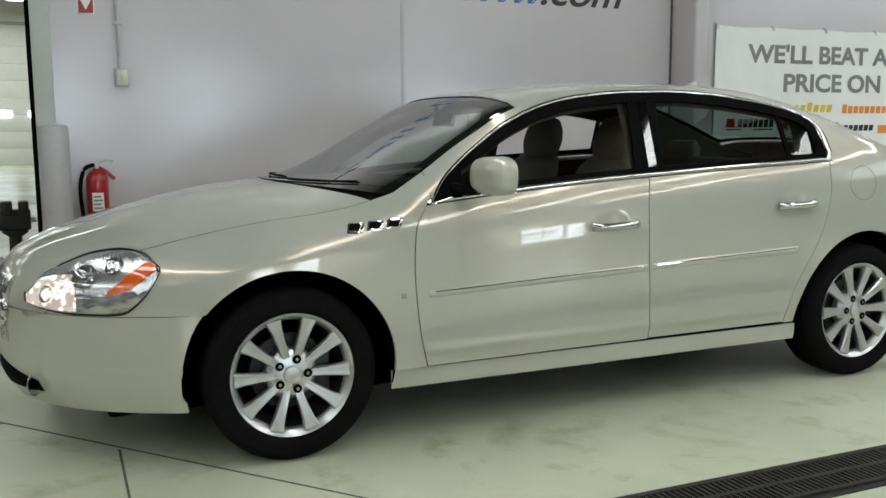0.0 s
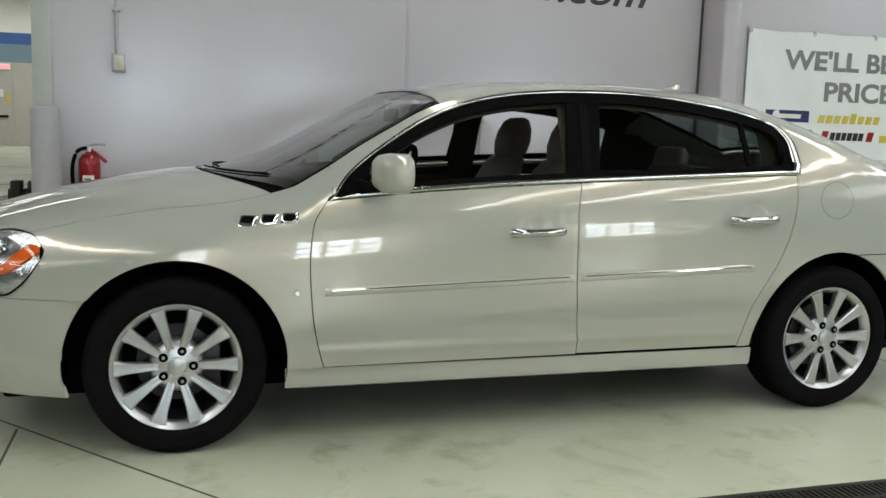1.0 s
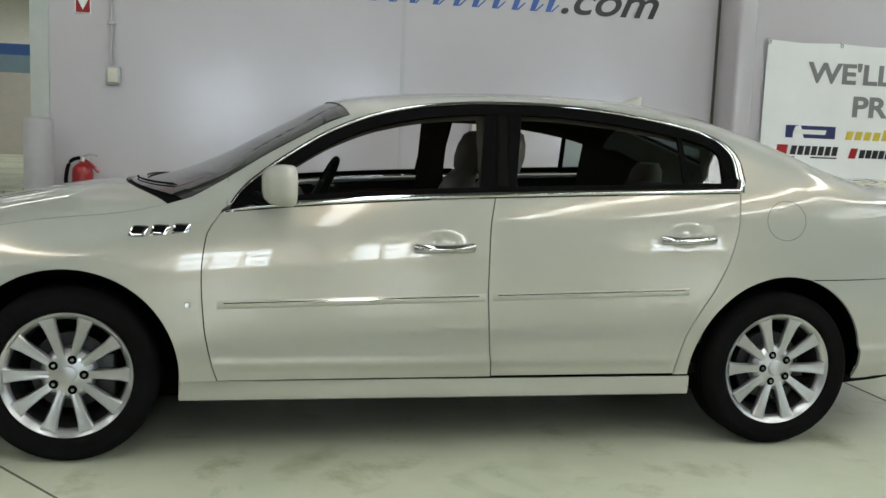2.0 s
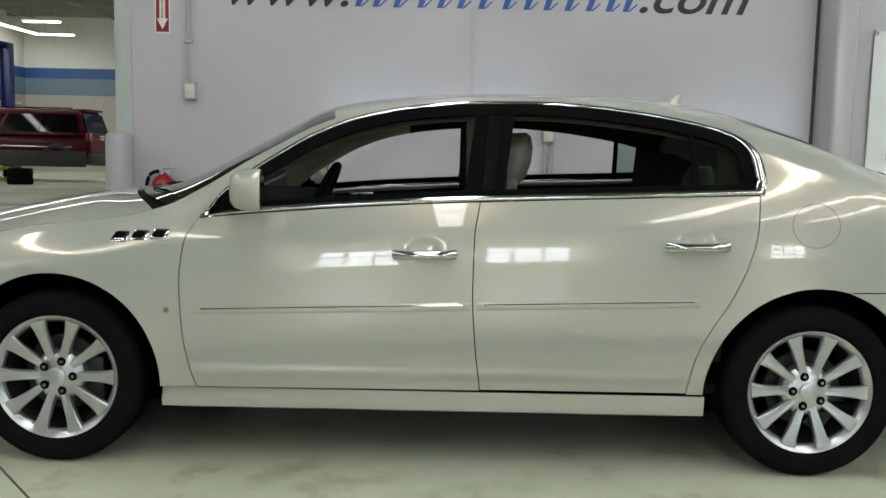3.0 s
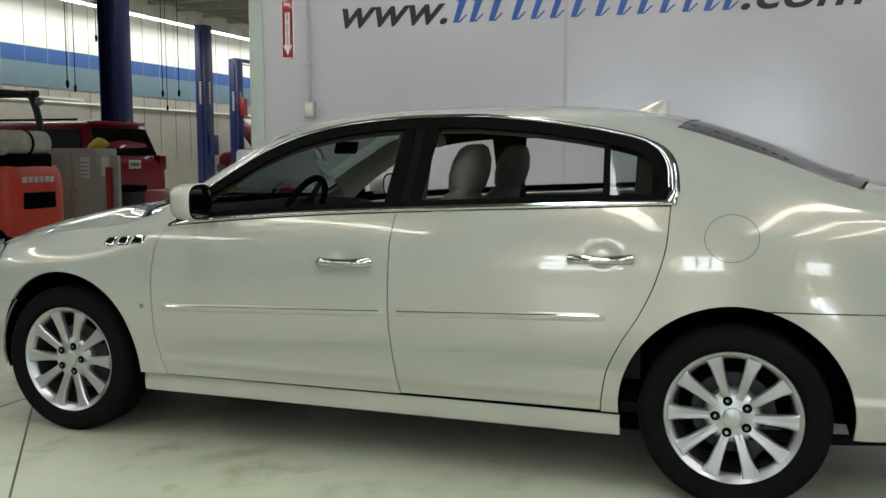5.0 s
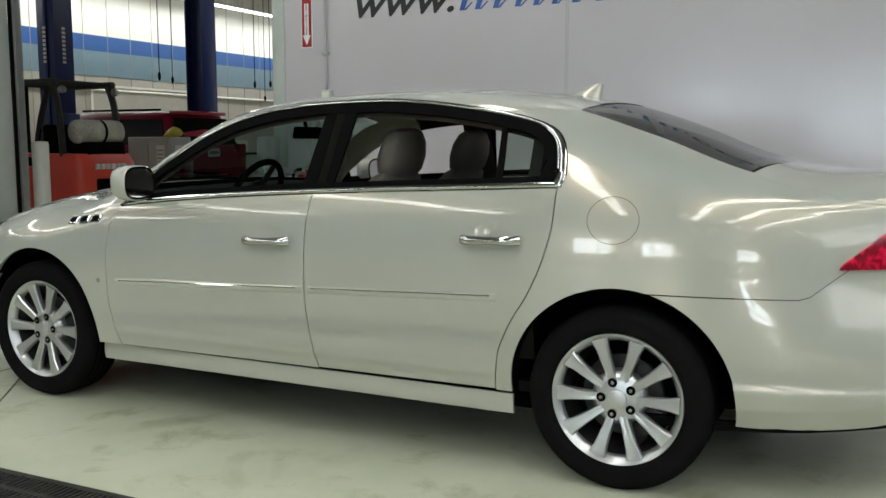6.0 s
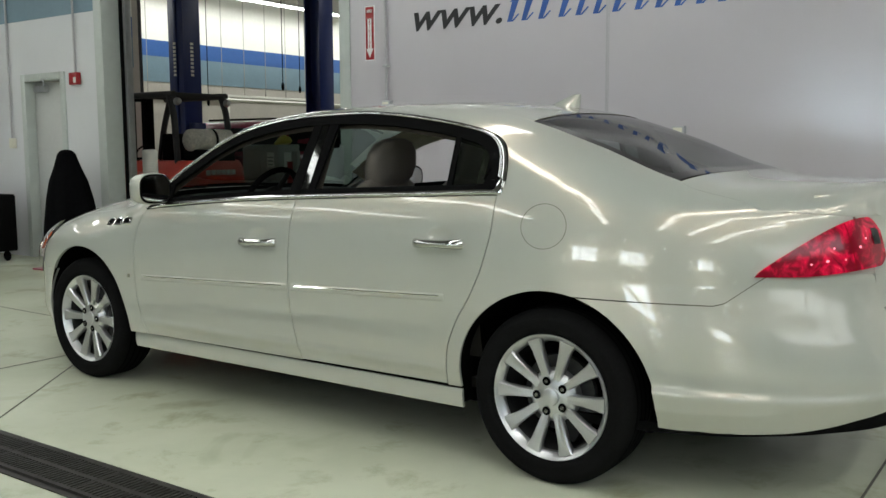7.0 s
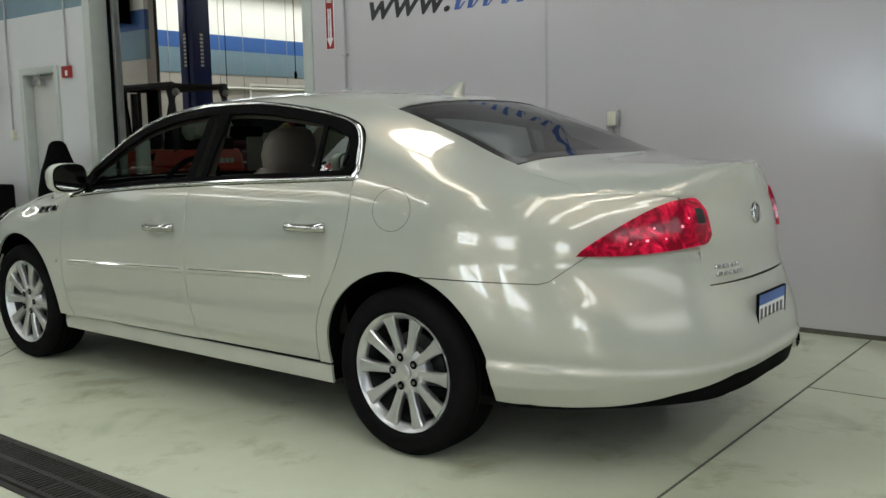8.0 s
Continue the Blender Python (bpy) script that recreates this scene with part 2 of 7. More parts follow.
M_GREYINK = mat("grey_print", (0.20, 0.20, 0.20), rough=0.5)
M_NAVYINK = mat("navy_print", (0.01, 0.02, 0.10), rough=0.5)
M_YELLOWINK = mat("yellow_print", (0.62, 0.48, 0.05), rough=0.5)
M_ORANGEINK = mat("orange_print", (0.75, 0.26, 0.03), rough=0.5)
M_YELLOW = mat("safety_yellow_paint", (0.62, 0.50, 0.02), rough=0.5, vary=0.15, vscale=6)
M_LIFT = mat("blue_lift_enamel", (0.009, 0.022, 0.125), rough=0.35, vary=0.1, vscale=4)
M_REDTRUCK = mat("deep_red_car_paint", (0.065, 0.0025, 0.008), rough=0.3, coat=0.06, spec=0.12, vary=0.05)
M_CARGLASS = mat("dark_car_glass", (0.004, 0.004, 0.004), rough=0.04, spec=0.16)
M_ORANGE = mat("forklift_orange_red", (0.80, 0.085, 0.055), rough=0.35, vary=0.06)
M_GREYBOX = mat("grey_cabinet_enamel", (0.42, 0.42, 0.39), rough=0.45, vary=0.06)
M_CLOTH = mat("black_cloth", (0.004, 0.004, 0.0045), rough=0.95, spec=0.02, bump=0.003, scale=30, vary=0.2)
M_CLADDING = mat("dark_grey_cladding", (0.05, 0.05, 0.05), rough=0.6, spec=0.2, vary=0.1)
M_TANK = mat("scuffed_tank_paint", (0.55, 0.53, 0.46), rough=0.5, vary=0.30, vscale=5, scale=30)
M_STEEL = mat("galvanised_steel", (0.45, 0.46, 0.46), rough=0.38, metal=0.8, vary=0.1, vscale=12)
M_GREYPAINT = mat("grey_painted_conduit", (0.42, 0.41, 0.42), rough=0.45, vary=0.04)
M_IVORY = mat("ivory_plastic", (0.70, 0.68, 0.56), rough=0.4, vary=0.03)
M_DOOR = mat("grey_door_paint", (0.52, 0.52, 0.50), rough=0.4, vary=0.04, bump=0.0005)
M_PAPER = mat("paper", (0.75, 0.74, 0.70), rough=0.8, vary=0.03)
M_OVERHEAD = mat("white_overhead_door", (0.74, 0.76, 0.70), rough=0.45, vary=0.04)

# ---------------------------------------------------------------- mesh helpers


def mesh_from(verts, faces, sharp=40):
    me = bpy.data.meshes.new("mesh")
    me.from_pydata([tuple(map(float, v)) for v in verts], [], [tuple(map(int, f)) for f in faces])
    me.validate()
    me.polygons.foreach_set("use_smooth", [True] * len(me.polygons))
    me.set_sharp_from_angle(angle=radians(sharp))
    return me


def part(name, geo, material, parent=None, label="", sharp=40):
    """One mesh object from a bmesh, a mesh or (verts, faces), under parent."""
    if isinstance(geo, bmesh.types.BMesh):
        me = bpy.data.meshes.new(name)
        bmesh.ops.recalc_face_normals(geo, faces=geo.faces)
        geo.to_mesh(me)
        geo.free()
        me.polygons.foreach_set("use_smooth", [True] * len(me.polygons))
        me.set_sharp_from_angle(angle=radians(sharp))
    elif isinstance(geo, tuple):
        me = mesh_from(*geo, sharp=sharp)
    else:
        me = geo
    me.name = name
    if not me.materials:
        me.materials.append(material)
    ob = new(name, me)
    if parent is not None:
        ob.parent = parent
        ob.matrix_parent_inverse = parent.matrix_basis.inverted()
    if label:
        tagged(ob, label)
    return ob


def thing(name, place, label, category, group="", kind=""):
    """An Empty at a thing's base."""
    ob = new(name)
    ob.empty_display_size = 0.1
    ob.location = place
    return tagged(ob, label, category, group, kind)


def box(x0, x1, y0, y1, z0, z1, bevel=0.0, seg=2):
    bm = bmesh.new()
    bmesh.ops.create_cube(bm, size=1)
    bmesh.ops.scale(bm, vec=(x1 - x0, y1 - y0, z1 - z0), verts=bm.verts)
    bmesh.ops.translate(bm, vec=((x0 + x1) / 2, (y0 + y1) / 2, (z0 + z1) / 2), verts=bm.verts)
    if bevel:
        bmesh.ops.bevel(bm, geom=bm.edges[:], offset=bevel, segments=seg, affect="EDGES", profile=0.5)
    return bm


def boxes(*rows, bevel=0.0):
    """Several boxes in one bmesh."""
    bm = bmesh.new()
    for r in rows:
        b = box(*r, bevel=bevel)
        me = bpy.data.meshes.new("tmp")
        b.to_mesh(me)
        b.free()
        bm.from_mesh(me)
        bpy.data.meshes.remove(me)
    return bm


def moved(bm, m):
    bmesh.ops.transform(bm, matrix=m, verts=bm.verts)
    return bm


def joined(*bms):
    out = bmesh.new()
    for b in bms:
        me = bpy.data.meshes.new("tmp")
        b.to_mesh(me)
        b.free()
        out.from_mesh(me)
        bpy.data.meshes.remove(me)
    return out


def lathe(profile, n=32, close=False):
    """Turns (radius, height) pairs round z."""
    verts, faces = [], []
    k = len(profile)
    for i in range(n):
        a = 2 * math.pi * i / n
        for r, h in profile:
            verts.append((r * math.cos(a), r * math.sin(a), h))
    for i in range(n):
        j = (i + 1) % n
        for p in range(k if close else k - 1):
            q = (p + 1) % k
            faces.append((i * k + p, j * k + p, j * k + q, i * k + q))
    bm = bmesh.new()
    vs = [bm.verts.new(v) for v in verts]
    for f in faces:
        bm.faces.new([vs[a] for a in f])
    bmesh.ops.remove_doubles(bm, verts=bm.verts, dist=1e-5)
    return bm


def rod(a, b, r, n=10):
    """A capped cylinder from a to b."""
    a, b = Vector(a), Vector(b)
    bm = bmesh.new()
    bmesh.ops.create_cone(bm, cap_ends=True, segments=n, radius1=r, radius2=r, depth=(b - a).length)
    q = (b - a).to_track_quat("Z", "Y").to_matrix().to_4x4()
    return moved(bm, Matrix.Translation((a + b) / 2) @ q)


def pipe(points, r, n=8, steps=6):
    """A round tube along a smooth line through points."""
    pts = [Vector(p) for p in points]
    line = []
    for i in range(len(pts) - 1):
        p0, p1, p2, p3 = pts[max(i - 1, 0)], pts[i], pts[i + 1], pts[min(i + 2, len(pts) - 1)]
        for s in range(steps):
            t = s / steps
            line.append(0.5 * ((2 * p1) + (p2 - p0) * t + (2 * p0 - 5 * p1 + 4 * p2 - p3) * t * t + (3 * p1 - p0 - 3 * p2 + p3) * t ** 3))
    line.append(pts[-1])
    verts, faces = [], []
    for i, p in enumerate(line):
        d = (line[min(i + 1, len(line) - 1)] - line[max(i - 1, 0)]).normalized()
        up = Vector((0, 0, 1)) if abs(d.z) < 0.9 else Vector((1, 0, 0))
        u = d.cross(up).normalized()
        v = d.cross(u)
        for k in range(n):
            a = 2 * math.pi * k / n
            verts.append(p + (u * math.cos(a) + v * math.sin(a)) * r)
    for i in range(len(line) - 1):
        for k in range(n):
            q = (k + 1) % n
            faces.append((i * n + k, i * n + q, (i + 1) * n + q, (i + 1) * n + k))
    faces.append(tuple(range(n)))
    faces.append(tuple((len(line) - 1) * n + k for k in reversed(range(n))))
    return verts, faces


def loft(rings, caps=True):
    """A skin over rings of equally many points."""
    n = len(rings[0])
    verts = [p for r in rings for p in r]
    faces = []
    for i in range(len(rings) - 1):
        for k in range(n):
            q = (k + 1) % n
            faces.append((i * n + k, i * n + q, (i + 1) * n + q, (i + 1) * n + k))
    if caps:
        faces.append(tuple(reversed(range(n))))
        faces.append(tuple((len(rings) - 1) * n + k for k in range(n)))
    return verts, faces


def oval(cx, cy, cz, a, b, n=20, power=2.6, tilt=0.0):
    """A level superellipse ring."""
    out = []
    for k in range(n):
        t = 2 * math.pi * k / n
        c, s = math.cos(t), math.sin(t)
        x = a * math.copysign(abs(c) ** (2 / power), c)
        y = b * math.copysign(abs(s) ** (2 / power), s)
        out.append((cx + x, cy + y, cz + tilt * x))
    return out


def letters(text, size, material, parent, name, m, shear=0.0, depth=0.002, align="LEFT", spacing=1.0, bold=0.0):
    """Letters in the built-in font, as a mesh, at pose m (text runs along x, up along y)."""
    cu = bpy.data.curves.new("letters", "FONT")
    cu.body, cu.size, cu.shear, cu.extrude, cu.align_x, cu.space_character, cu.offset = text, size, shear, depth, align, spacing, bold
    tmp = bpy.data.objects.new("tmp", cu)
    scene.collection.objects.link(tmp)
    me = bpy.data.meshes.new_from_object(tmp.evaluated_get(bpy.context.evaluated_depsgraph_get()))
    bpy.data.objects.remove(tmp)
    bpy.data.curves.remove(cu)
    me.transform(m)
    me.materials.clear()
    return part(name, me, material, parent)


def split_letters(ob):
    """Each letter of a word becomes an object of its own under the same thing."""
    me, up, material = ob.data, ob.parent, ob.data.materials[0]
    b = bmesh.new()
    b.from_mesh(me)
    seen, k = set(), 0
    b.verts.ensure_lookup_table()
    for v in b.verts:
        if v in seen:
            continue
        island, todo = [], [v]
        seen.add(v)
        while todo:
            w = todo.pop()
            island.append(w)
            for e in w.link_edges:
                o = e.other_vert(w)
                if o not in seen:
                    seen.add(o)
                    todo.append(o)
        number = {w: i for i, w in enumerate(island)}
        faces = [[number[w] for w in f.verts] for f in b.faces if f.verts[0] in number]
        part("letter", ([tuple(w.co) for w in island], faces), material, up)
    b.free()
    bpy.data.objects.remove(ob)


def smooth_curve(xs, ys):
    """A monotone cubic through control points; works on arrays."""
    xs, ys = np.asarray(xs, float), np.asarray(ys, float)
    h = np.diff(xs)
    d = np.diff(ys) / h
    m = np.zeros(len(xs))
    m[0], m[-1] = d[0], d[-1]
    for i in range(1, len(xs) - 1):
        if d[i - 1] * d[i] > 0:
            w1, w2 = 2 * h[i] + h[i - 1], h[i] + 2 * h[i - 1]
            m[i] = (w1 + w2) / (w1 / d[i - 1] + w2 / d[i])

    def f(x):
        x = np.clip(np.asarray(x, float), xs[0], xs[-1])
        i = np.clip(np.searchsorted(xs, x, side="right") - 1, 0, len(xs) - 2)
        t = (x - xs[i]) / h[i]
        return ((2 * t ** 3 - 3 * t ** 2 + 1) * ys[i] + (t ** 3 - 2 * t ** 2 + t) * h[i] * m[i] + (-2 * t ** 3 + 3 * t ** 2) * ys[i + 1] + (t ** 3 - t ** 2) * h[i] * m[i + 1])
    return f

# ---------------------------------------------------------------- structure
WALL_Y = 3.15      # face of the lettered wall
PIER_Y = 2.98      # face of the wall that carries the banner
OPEN_L, OPEN_R = -4.28, -0.84
HALL_Y, HALL_X = 33.0, -15.0
SOUTH_Y = -15.0     # face of the wall with the glazed doors, behind the walk
CEIL_Z, HALL_Z = 5.2, 6.2


def structure(name, geo, material, label="", parent=None):
    ob = part(name, geo, material, parent)
    return tagged(ob, label, "", "", "structure")


structure("floor", box(-16.3, 14.2, SOUTH_Y - 0.3, 33.3, -0.2, 0.0), M_CONC, "pale sealed concrete floor with faint stains")
structure("wall_north", joined(box(OPEN_R, 4.105, WALL_Y, 3.45, 0, HALL_Z), box(OPEN_L, OPEN_R, WALL_Y, 3.45, 3.7, HALL_Z)), M_WALL, "grey satin-painted wall with blue and black lettering")
structure("wall_column", box(4.135, 4.285, 2.85, 3.45, 0, CEIL_Z, bevel=0.028, seg=4), M_WALL, "grey painted column where two walls meet")
structure("wall_column_gap", box(4.105, 4.135, 3.16, 3.45, 0, CEIL_Z), M_JOINT, "dark gap beside the column")
structure("wall_pier", box(4.285, 14.2, PIER_Y, 3.45, 0, HALL_Z), M_WALL, "grey painted wall standing forward behind the banner")
M_WALLPALE = mat("pale_wall_paint", (0.62, 0.62, 0.63), rough=0.36, bump=0.0006, scale=3, vary=0.02, vscale=0.5)
structure("wall_west_bay", boxes((-16.3, -5.80, WALL_Y, 3.35, 0, HALL_Z), (-5.06, OPEN_L, WALL_Y, 3.35, 0, HALL_Z), (-5.80, -5.06, WALL_Y, 3.35, 2.09, HALL_Z)), M_WALLPALE, "pale painted wall beside the drive-through opening")
structure("stripe_bay", boxes((-10.0, OPEN_L - 0.12, WALL_Y - 0.004, WALL_Y + 0.01, 2.78, 3.5)), M_SLATE, "slate-blue painted stripe on pale wall")
# For the unseen bay walls; darkened to deepen blacks and reflections.
M_FARWALL = mat("dark_unseen_wall", (0.13, 0.13, 0.125), rough=0.6, vary=0.08, bump=0.002)
structure("wall_west", box(-16.3, -16.0, SOUTH_Y - 0.3, WALL_Y, 0, CEIL_Z), M_FARWALL, "plain dark grey wall out of view")
# east wall, out of view; its high windows are added to brighten the right end
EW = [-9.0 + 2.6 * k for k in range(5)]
structure("wall_east", boxes((14.0, 14.2, SOUTH_Y - 0.3, PIER_Y, 0, 3.3), (14.0, 14.2, SOUTH_Y - 0.3, PIER_Y, 4.8, CEIL_Z), (14.0, 14.2, SOUTH_Y - 0.3, EW[0], 3.3, 4.8), (14.0, 14.2, EW[-1], PIER_Y, 3.3, 4.8), *[(14.0, 14.2, y - 0.08, y + 0.08, 3.3, 4.8) for y in EW[1:-1]]), M_FARWALL, "unseen plain wall with an added band of high windows")
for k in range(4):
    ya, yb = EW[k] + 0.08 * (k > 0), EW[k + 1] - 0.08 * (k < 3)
    w = thing("window_%d" % (k + 1), (14.1, (ya + yb) / 2, 3.3), "unseen high window with a white frame, added for daylight", "window", kind="structure")
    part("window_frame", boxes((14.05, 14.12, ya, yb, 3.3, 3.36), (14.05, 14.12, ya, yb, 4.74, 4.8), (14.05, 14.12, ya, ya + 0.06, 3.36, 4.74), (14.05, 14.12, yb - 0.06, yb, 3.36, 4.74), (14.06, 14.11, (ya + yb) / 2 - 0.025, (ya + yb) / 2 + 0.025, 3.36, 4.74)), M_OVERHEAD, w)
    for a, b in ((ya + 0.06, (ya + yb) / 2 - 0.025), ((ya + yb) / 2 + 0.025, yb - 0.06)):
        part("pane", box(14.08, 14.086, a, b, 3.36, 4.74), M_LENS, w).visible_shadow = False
# Glow and fill lamp added behind these windows to lift the right-hand wall.
M_EASTGLOW = mat("added_east_glow", DAY, emit=2.0)
structure("backdrop", box(14.9, 14.92, -10.5, 2.6, 2.4, 5.8), M_EASTGLOW, "glowing sheet added outside the unseen high windows")
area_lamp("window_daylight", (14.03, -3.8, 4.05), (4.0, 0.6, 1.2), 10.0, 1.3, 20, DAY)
structure("ceiling", box(-16.3, 14.2, SOUTH_Y - 0.3, WALL_Y, CEIL_Z, CEIL_Z + 0.2), M_CEIL, "dark ceiling deck out of view")
structure("hall_wall_west", box(-15.3, HALL_X, 3.35, 33.3, 0, HALL_Z), M_BEIGEWALL, "beige workshop wall")
structure("hall_wall_north", box(HALL_X, 14.2, HALL_Y, 33.3, 0, HALL_Z), M_BEIGEWALL, "beige workshop end wall")
structure("hall_wall_east", box(14.0, 14.2, 3.45, HALL_Y, 0, HALL_Z), M_BEIGEWALL, "plain workshop wall")
structure("hall_ceiling", boxes((-15.3, 14.2, 3.45, 33.3, HALL_Z, HALL_Z + 0.2), *[(-15.0, 14.0, 4.6 + 1.5 * k, 4.75 + 1.5 * k, HALL_Z - 0.38, HALL_Z) for k in range(19)], *[(-14.2 + 3.2 * k, -14.12 + 3.2 * k, 3.45, 33.0, HALL_Z - 0.46, HALL_Z - 0.38) for k in range(9)]), M_HALLCEIL, "grey workshop ceiling deck")
structure("trim_white_upper", boxes((HALL_X, HALL_X + 0.012, 3.45, HALL_Y, 4.0, HALL_Z), (HALL_X, 14.0, HALL_Y - 0.012, HALL_Y, 4.0, HALL_Z)), M_WHITEWALL, "white upper band of the workshop wall")
structure("trim_blue_stripe", boxes((HALL_X, HALL_X + 0.016, 3.45, HALL_Y, 3.62, 4.02), (HALL_X, 14.0, HALL_Y - 0.016, HALL_Y, 3.62, 4.02)), M_BLUE, "blue painted stripe along the workshop wall")
structure("trim_slate_stripe", boxes((HALL_X, HALL_X + 0.014, 3.45, HALL_Y, 2.98, 3.63), (HALL_X, 14.0, HALL_Y - 0.014, HALL_Y, 2.98, 3.63)), M_SLATE, "slate-blue painted stripe along the workshop wall")
structure("jamb_east", boxes((OPEN_R - 0.02, OPEN_R, WALL_Y - 0.01, 3.47, 0, 3.7), (OPEN_R - 0.02, OPEN_R + 0.10, WALL_Y - 0.012, WALL_Y, 0, 3.7), bevel=0.004), M_JAMB, "grey-green steel jamb of the opening")
structure("jamb_west", boxes((OPEN_L, OPEN_L + 0.02, WALL_Y - 0.01, 3.36, 0, 3.7), (OPEN_L - 0.12, OPEN_L + 0.02, WALL_Y - 0.012, WALL_Y, 0, 3.7), bevel=0.004), M_JAMB, "grey-green steel jamb of the opening")
structure("door_seal_west", boxes((OPEN_L + 0.02, OPEN_L + 0.035, 3.36, 3.40, 0, 3.7)), M_BLACK, "black overhead-door seal")
structure("door_track_west", boxes((OPEN_L + 0.0, OPEN_L + 0.045, 3.42, 3.5, 0, 3.7), bevel=0.004), M_STEEL, "galvanised overhead-door track")
structure("door_track_east", boxes((OPEN_R - 0.05, OPEN_R - 0.02, 3.40, 3.5, 0, 3.7), bevel=0.004), M_BLACK, "black overhead-door seal")
# vertical joints of the lettered wall
for k, jx in enumerate((1.67,)):
    structure("wall_joint", boxes((jx - 0.006, jx + 0.006, WALL_Y - 0.003, WALL_Y + 0.01, 0, CEIL_Z), (jx + 0.012, jx + 0.02, WALL_Y - 0.002, WALL_Y + 0.01, 0, CEIL_Z)), M_GREYPAINT, "vertical joint of the painted wall")
structure("baseboard", box(OPEN_R + 0.1, 4.10, WALL_Y - 0.006, WALL_Y + 0.01, 0, 0.03), M_JOINT, "dark sealed foot of the wall")
structure("baseboard_pier", box(4.29, 14.0, PIER_Y - 0.006, PIER_Y + 0.01, 0, 0.03), M_JOINT, "dark sealed foot of the wall")


def floor_joint(x0, y0, x1, y1, w):
    """A saw cut filled with dark sealant, flush with the slab."""
    d = Vector((x1 - x0, y1 - y0, 0))
    b = box(0, d.length, -w / 2, w / 2, -0.02, 0.0015)
    moved(b, Matrix.Translation((x0, y0, 0)) @ Matrix.Rotation(math.atan2(d.y, d.x), 4, "Z"))
    return structure("floor_joint", b, M_JOINT, "dark saw-cut joint in the concrete slab")


floor_joint(3.95, -0.80, 3.95, 3.14, 0.010)
floor_joint(3.95, 1.895, 13.9, 1.93, 0.006)
floor_joint(-1.35, 1.34, 0.44, -0.84, 0.009)
floor_joint(-0.62, 0.42, -0.635, -0.84, 0.010)
floor_joint(-1.05, 0.98, -9.9, 1.05, 0.009)
floor_joint(-4.2, 3.4, -4.2, 32.9, 0.012)
floor_joint(-14.9, 14.0, 13.9, 14.0, 0.16)
floor_joint(-14.9, 24.0, 13.9, 24.0, 0.012)


# trench drain with cast grates
def drain():
    d = thing("trench_drain", (1.5, -0.975, 0), "dark cast-iron trench drain grating set in the floor", "drain", kind="structure")
    # Solid black fill up to the grates stands in for the channel's shaded depth.
    part("channel", box(-9.5, 13.5, -1.10, -0.85, -0.12, 0.003), M_PIT, d)
    part("frame", boxes((-9.5, 13.5, -1.125, -1.10, -0.05, 0.006), (-9.5, 13.5, -0.85, -0.825, -0.05, 0.006)), M_IRON, d, "iron edge frame")
    w, gap = 0.60, 0.004
    rows = []
    rows.append((0, w - gap, -0.122, -0.102, 0, 0.012))
    rows.append((0, w - gap, 0.102, 0.122, 0, 0.012))
    rows.append((0, w - gap, -0.012, 0.012, 0, 0.012))
    k = 24
    for i in range(k + 1):
        x = i * (w - gap - 0.012) / k
        rows.append((x, x + 0.012, -0.104, 0.104, 0, 0.0105))
    me = bpy.data.meshes.new("grate")
    b = boxes(*rows)
    b.to_mesh(me)
    b.free()
    for i in range(-16, 20):
        part("grate", me, M_IRON, d).location = (0.3 + i * w - d.location.x * 0, -0.975, 0.004)
    return d


drain()


# strip lights
def strip_light(length, name="strip_light"):
    f = thing(name, (0, 0, 0), "white twin-tube fluorescent strip light under the ceiling", "ceiling light", "strip lights")
    prof = boxes((-length / 2, length / 2, -0.11, 0.11, -0.02, 0.05), bevel=0.006)
    part("housing", prof, M_FIXT, f)
    for s in (-1, 1):
        part("tube", rod((-length / 2 + 0.03, 0.055 * s, -0.045), (length / 2 - 0.03, 0.055 * s, -0.045), 0.019, 10), M_TUBE, f, "lit fluorescent tube")
        for e in (-1, 1):
            part("suspension_rod", rod((e * length * 0.35, 0.05 * s, 0.05), (e * length * 0.35, 0.05 * s, 0.32), 0.006, 6), M_STEEL, f)
    return f


# service bay: rows of troffers that run away from the lettered wall
def bay_light():
    f = thing("bay_light", (0, 0, 0), "long white enclosed fluorescent light under the ceiling", "ceiling light", "bay lights")
    part("housing", boxes((-1.22, 1.22, -0.24, 0.24, -0.02, 0.06), (-1.22, -1.20, -0.24, 0.24, -0.05, -0.02), (1.20, 1.22, -0.24, 0.24, -0.05, -0.02), bevel=0.004), M_FIXT, f)
    part("diffuser", boxes(*[(-1.195 + 0.302 * i, -0.915 + 0.302 * i, -0.215 + 0.11 * k, -0.117 + 0.11 * k, -0.034, -0.022) for k in range(4) for i in range(8)]), M_BAYLIGHT, f, "lit white diffuser")
    for e in (-0.85, 0.85):
        part("suspension_rod", rod((e, 0, 0.06), (e, 0, 0.30), 0.006, 6), M_STEEL, f)
    return f


master = bay_light()
master.matrix_basis = pose(-12.2, 1.2, CEIL_Z - 0.30, 0, 0, 90)
# Rows at 5.2, 7.6 and 10.0 are placed to brighten the right-hand end.
for x in (-12.2, -8.0, -3.4, 1.35, 5.2, 7.6, 10.0):
    for k in range(6):
        if (x > -12 or k) and (x != 5.2 or k > 0):
            copy_thing(master, pose(x, 1.2 - 2.62 * k, CEIL_Z - 0.30, 0, 0, 90))
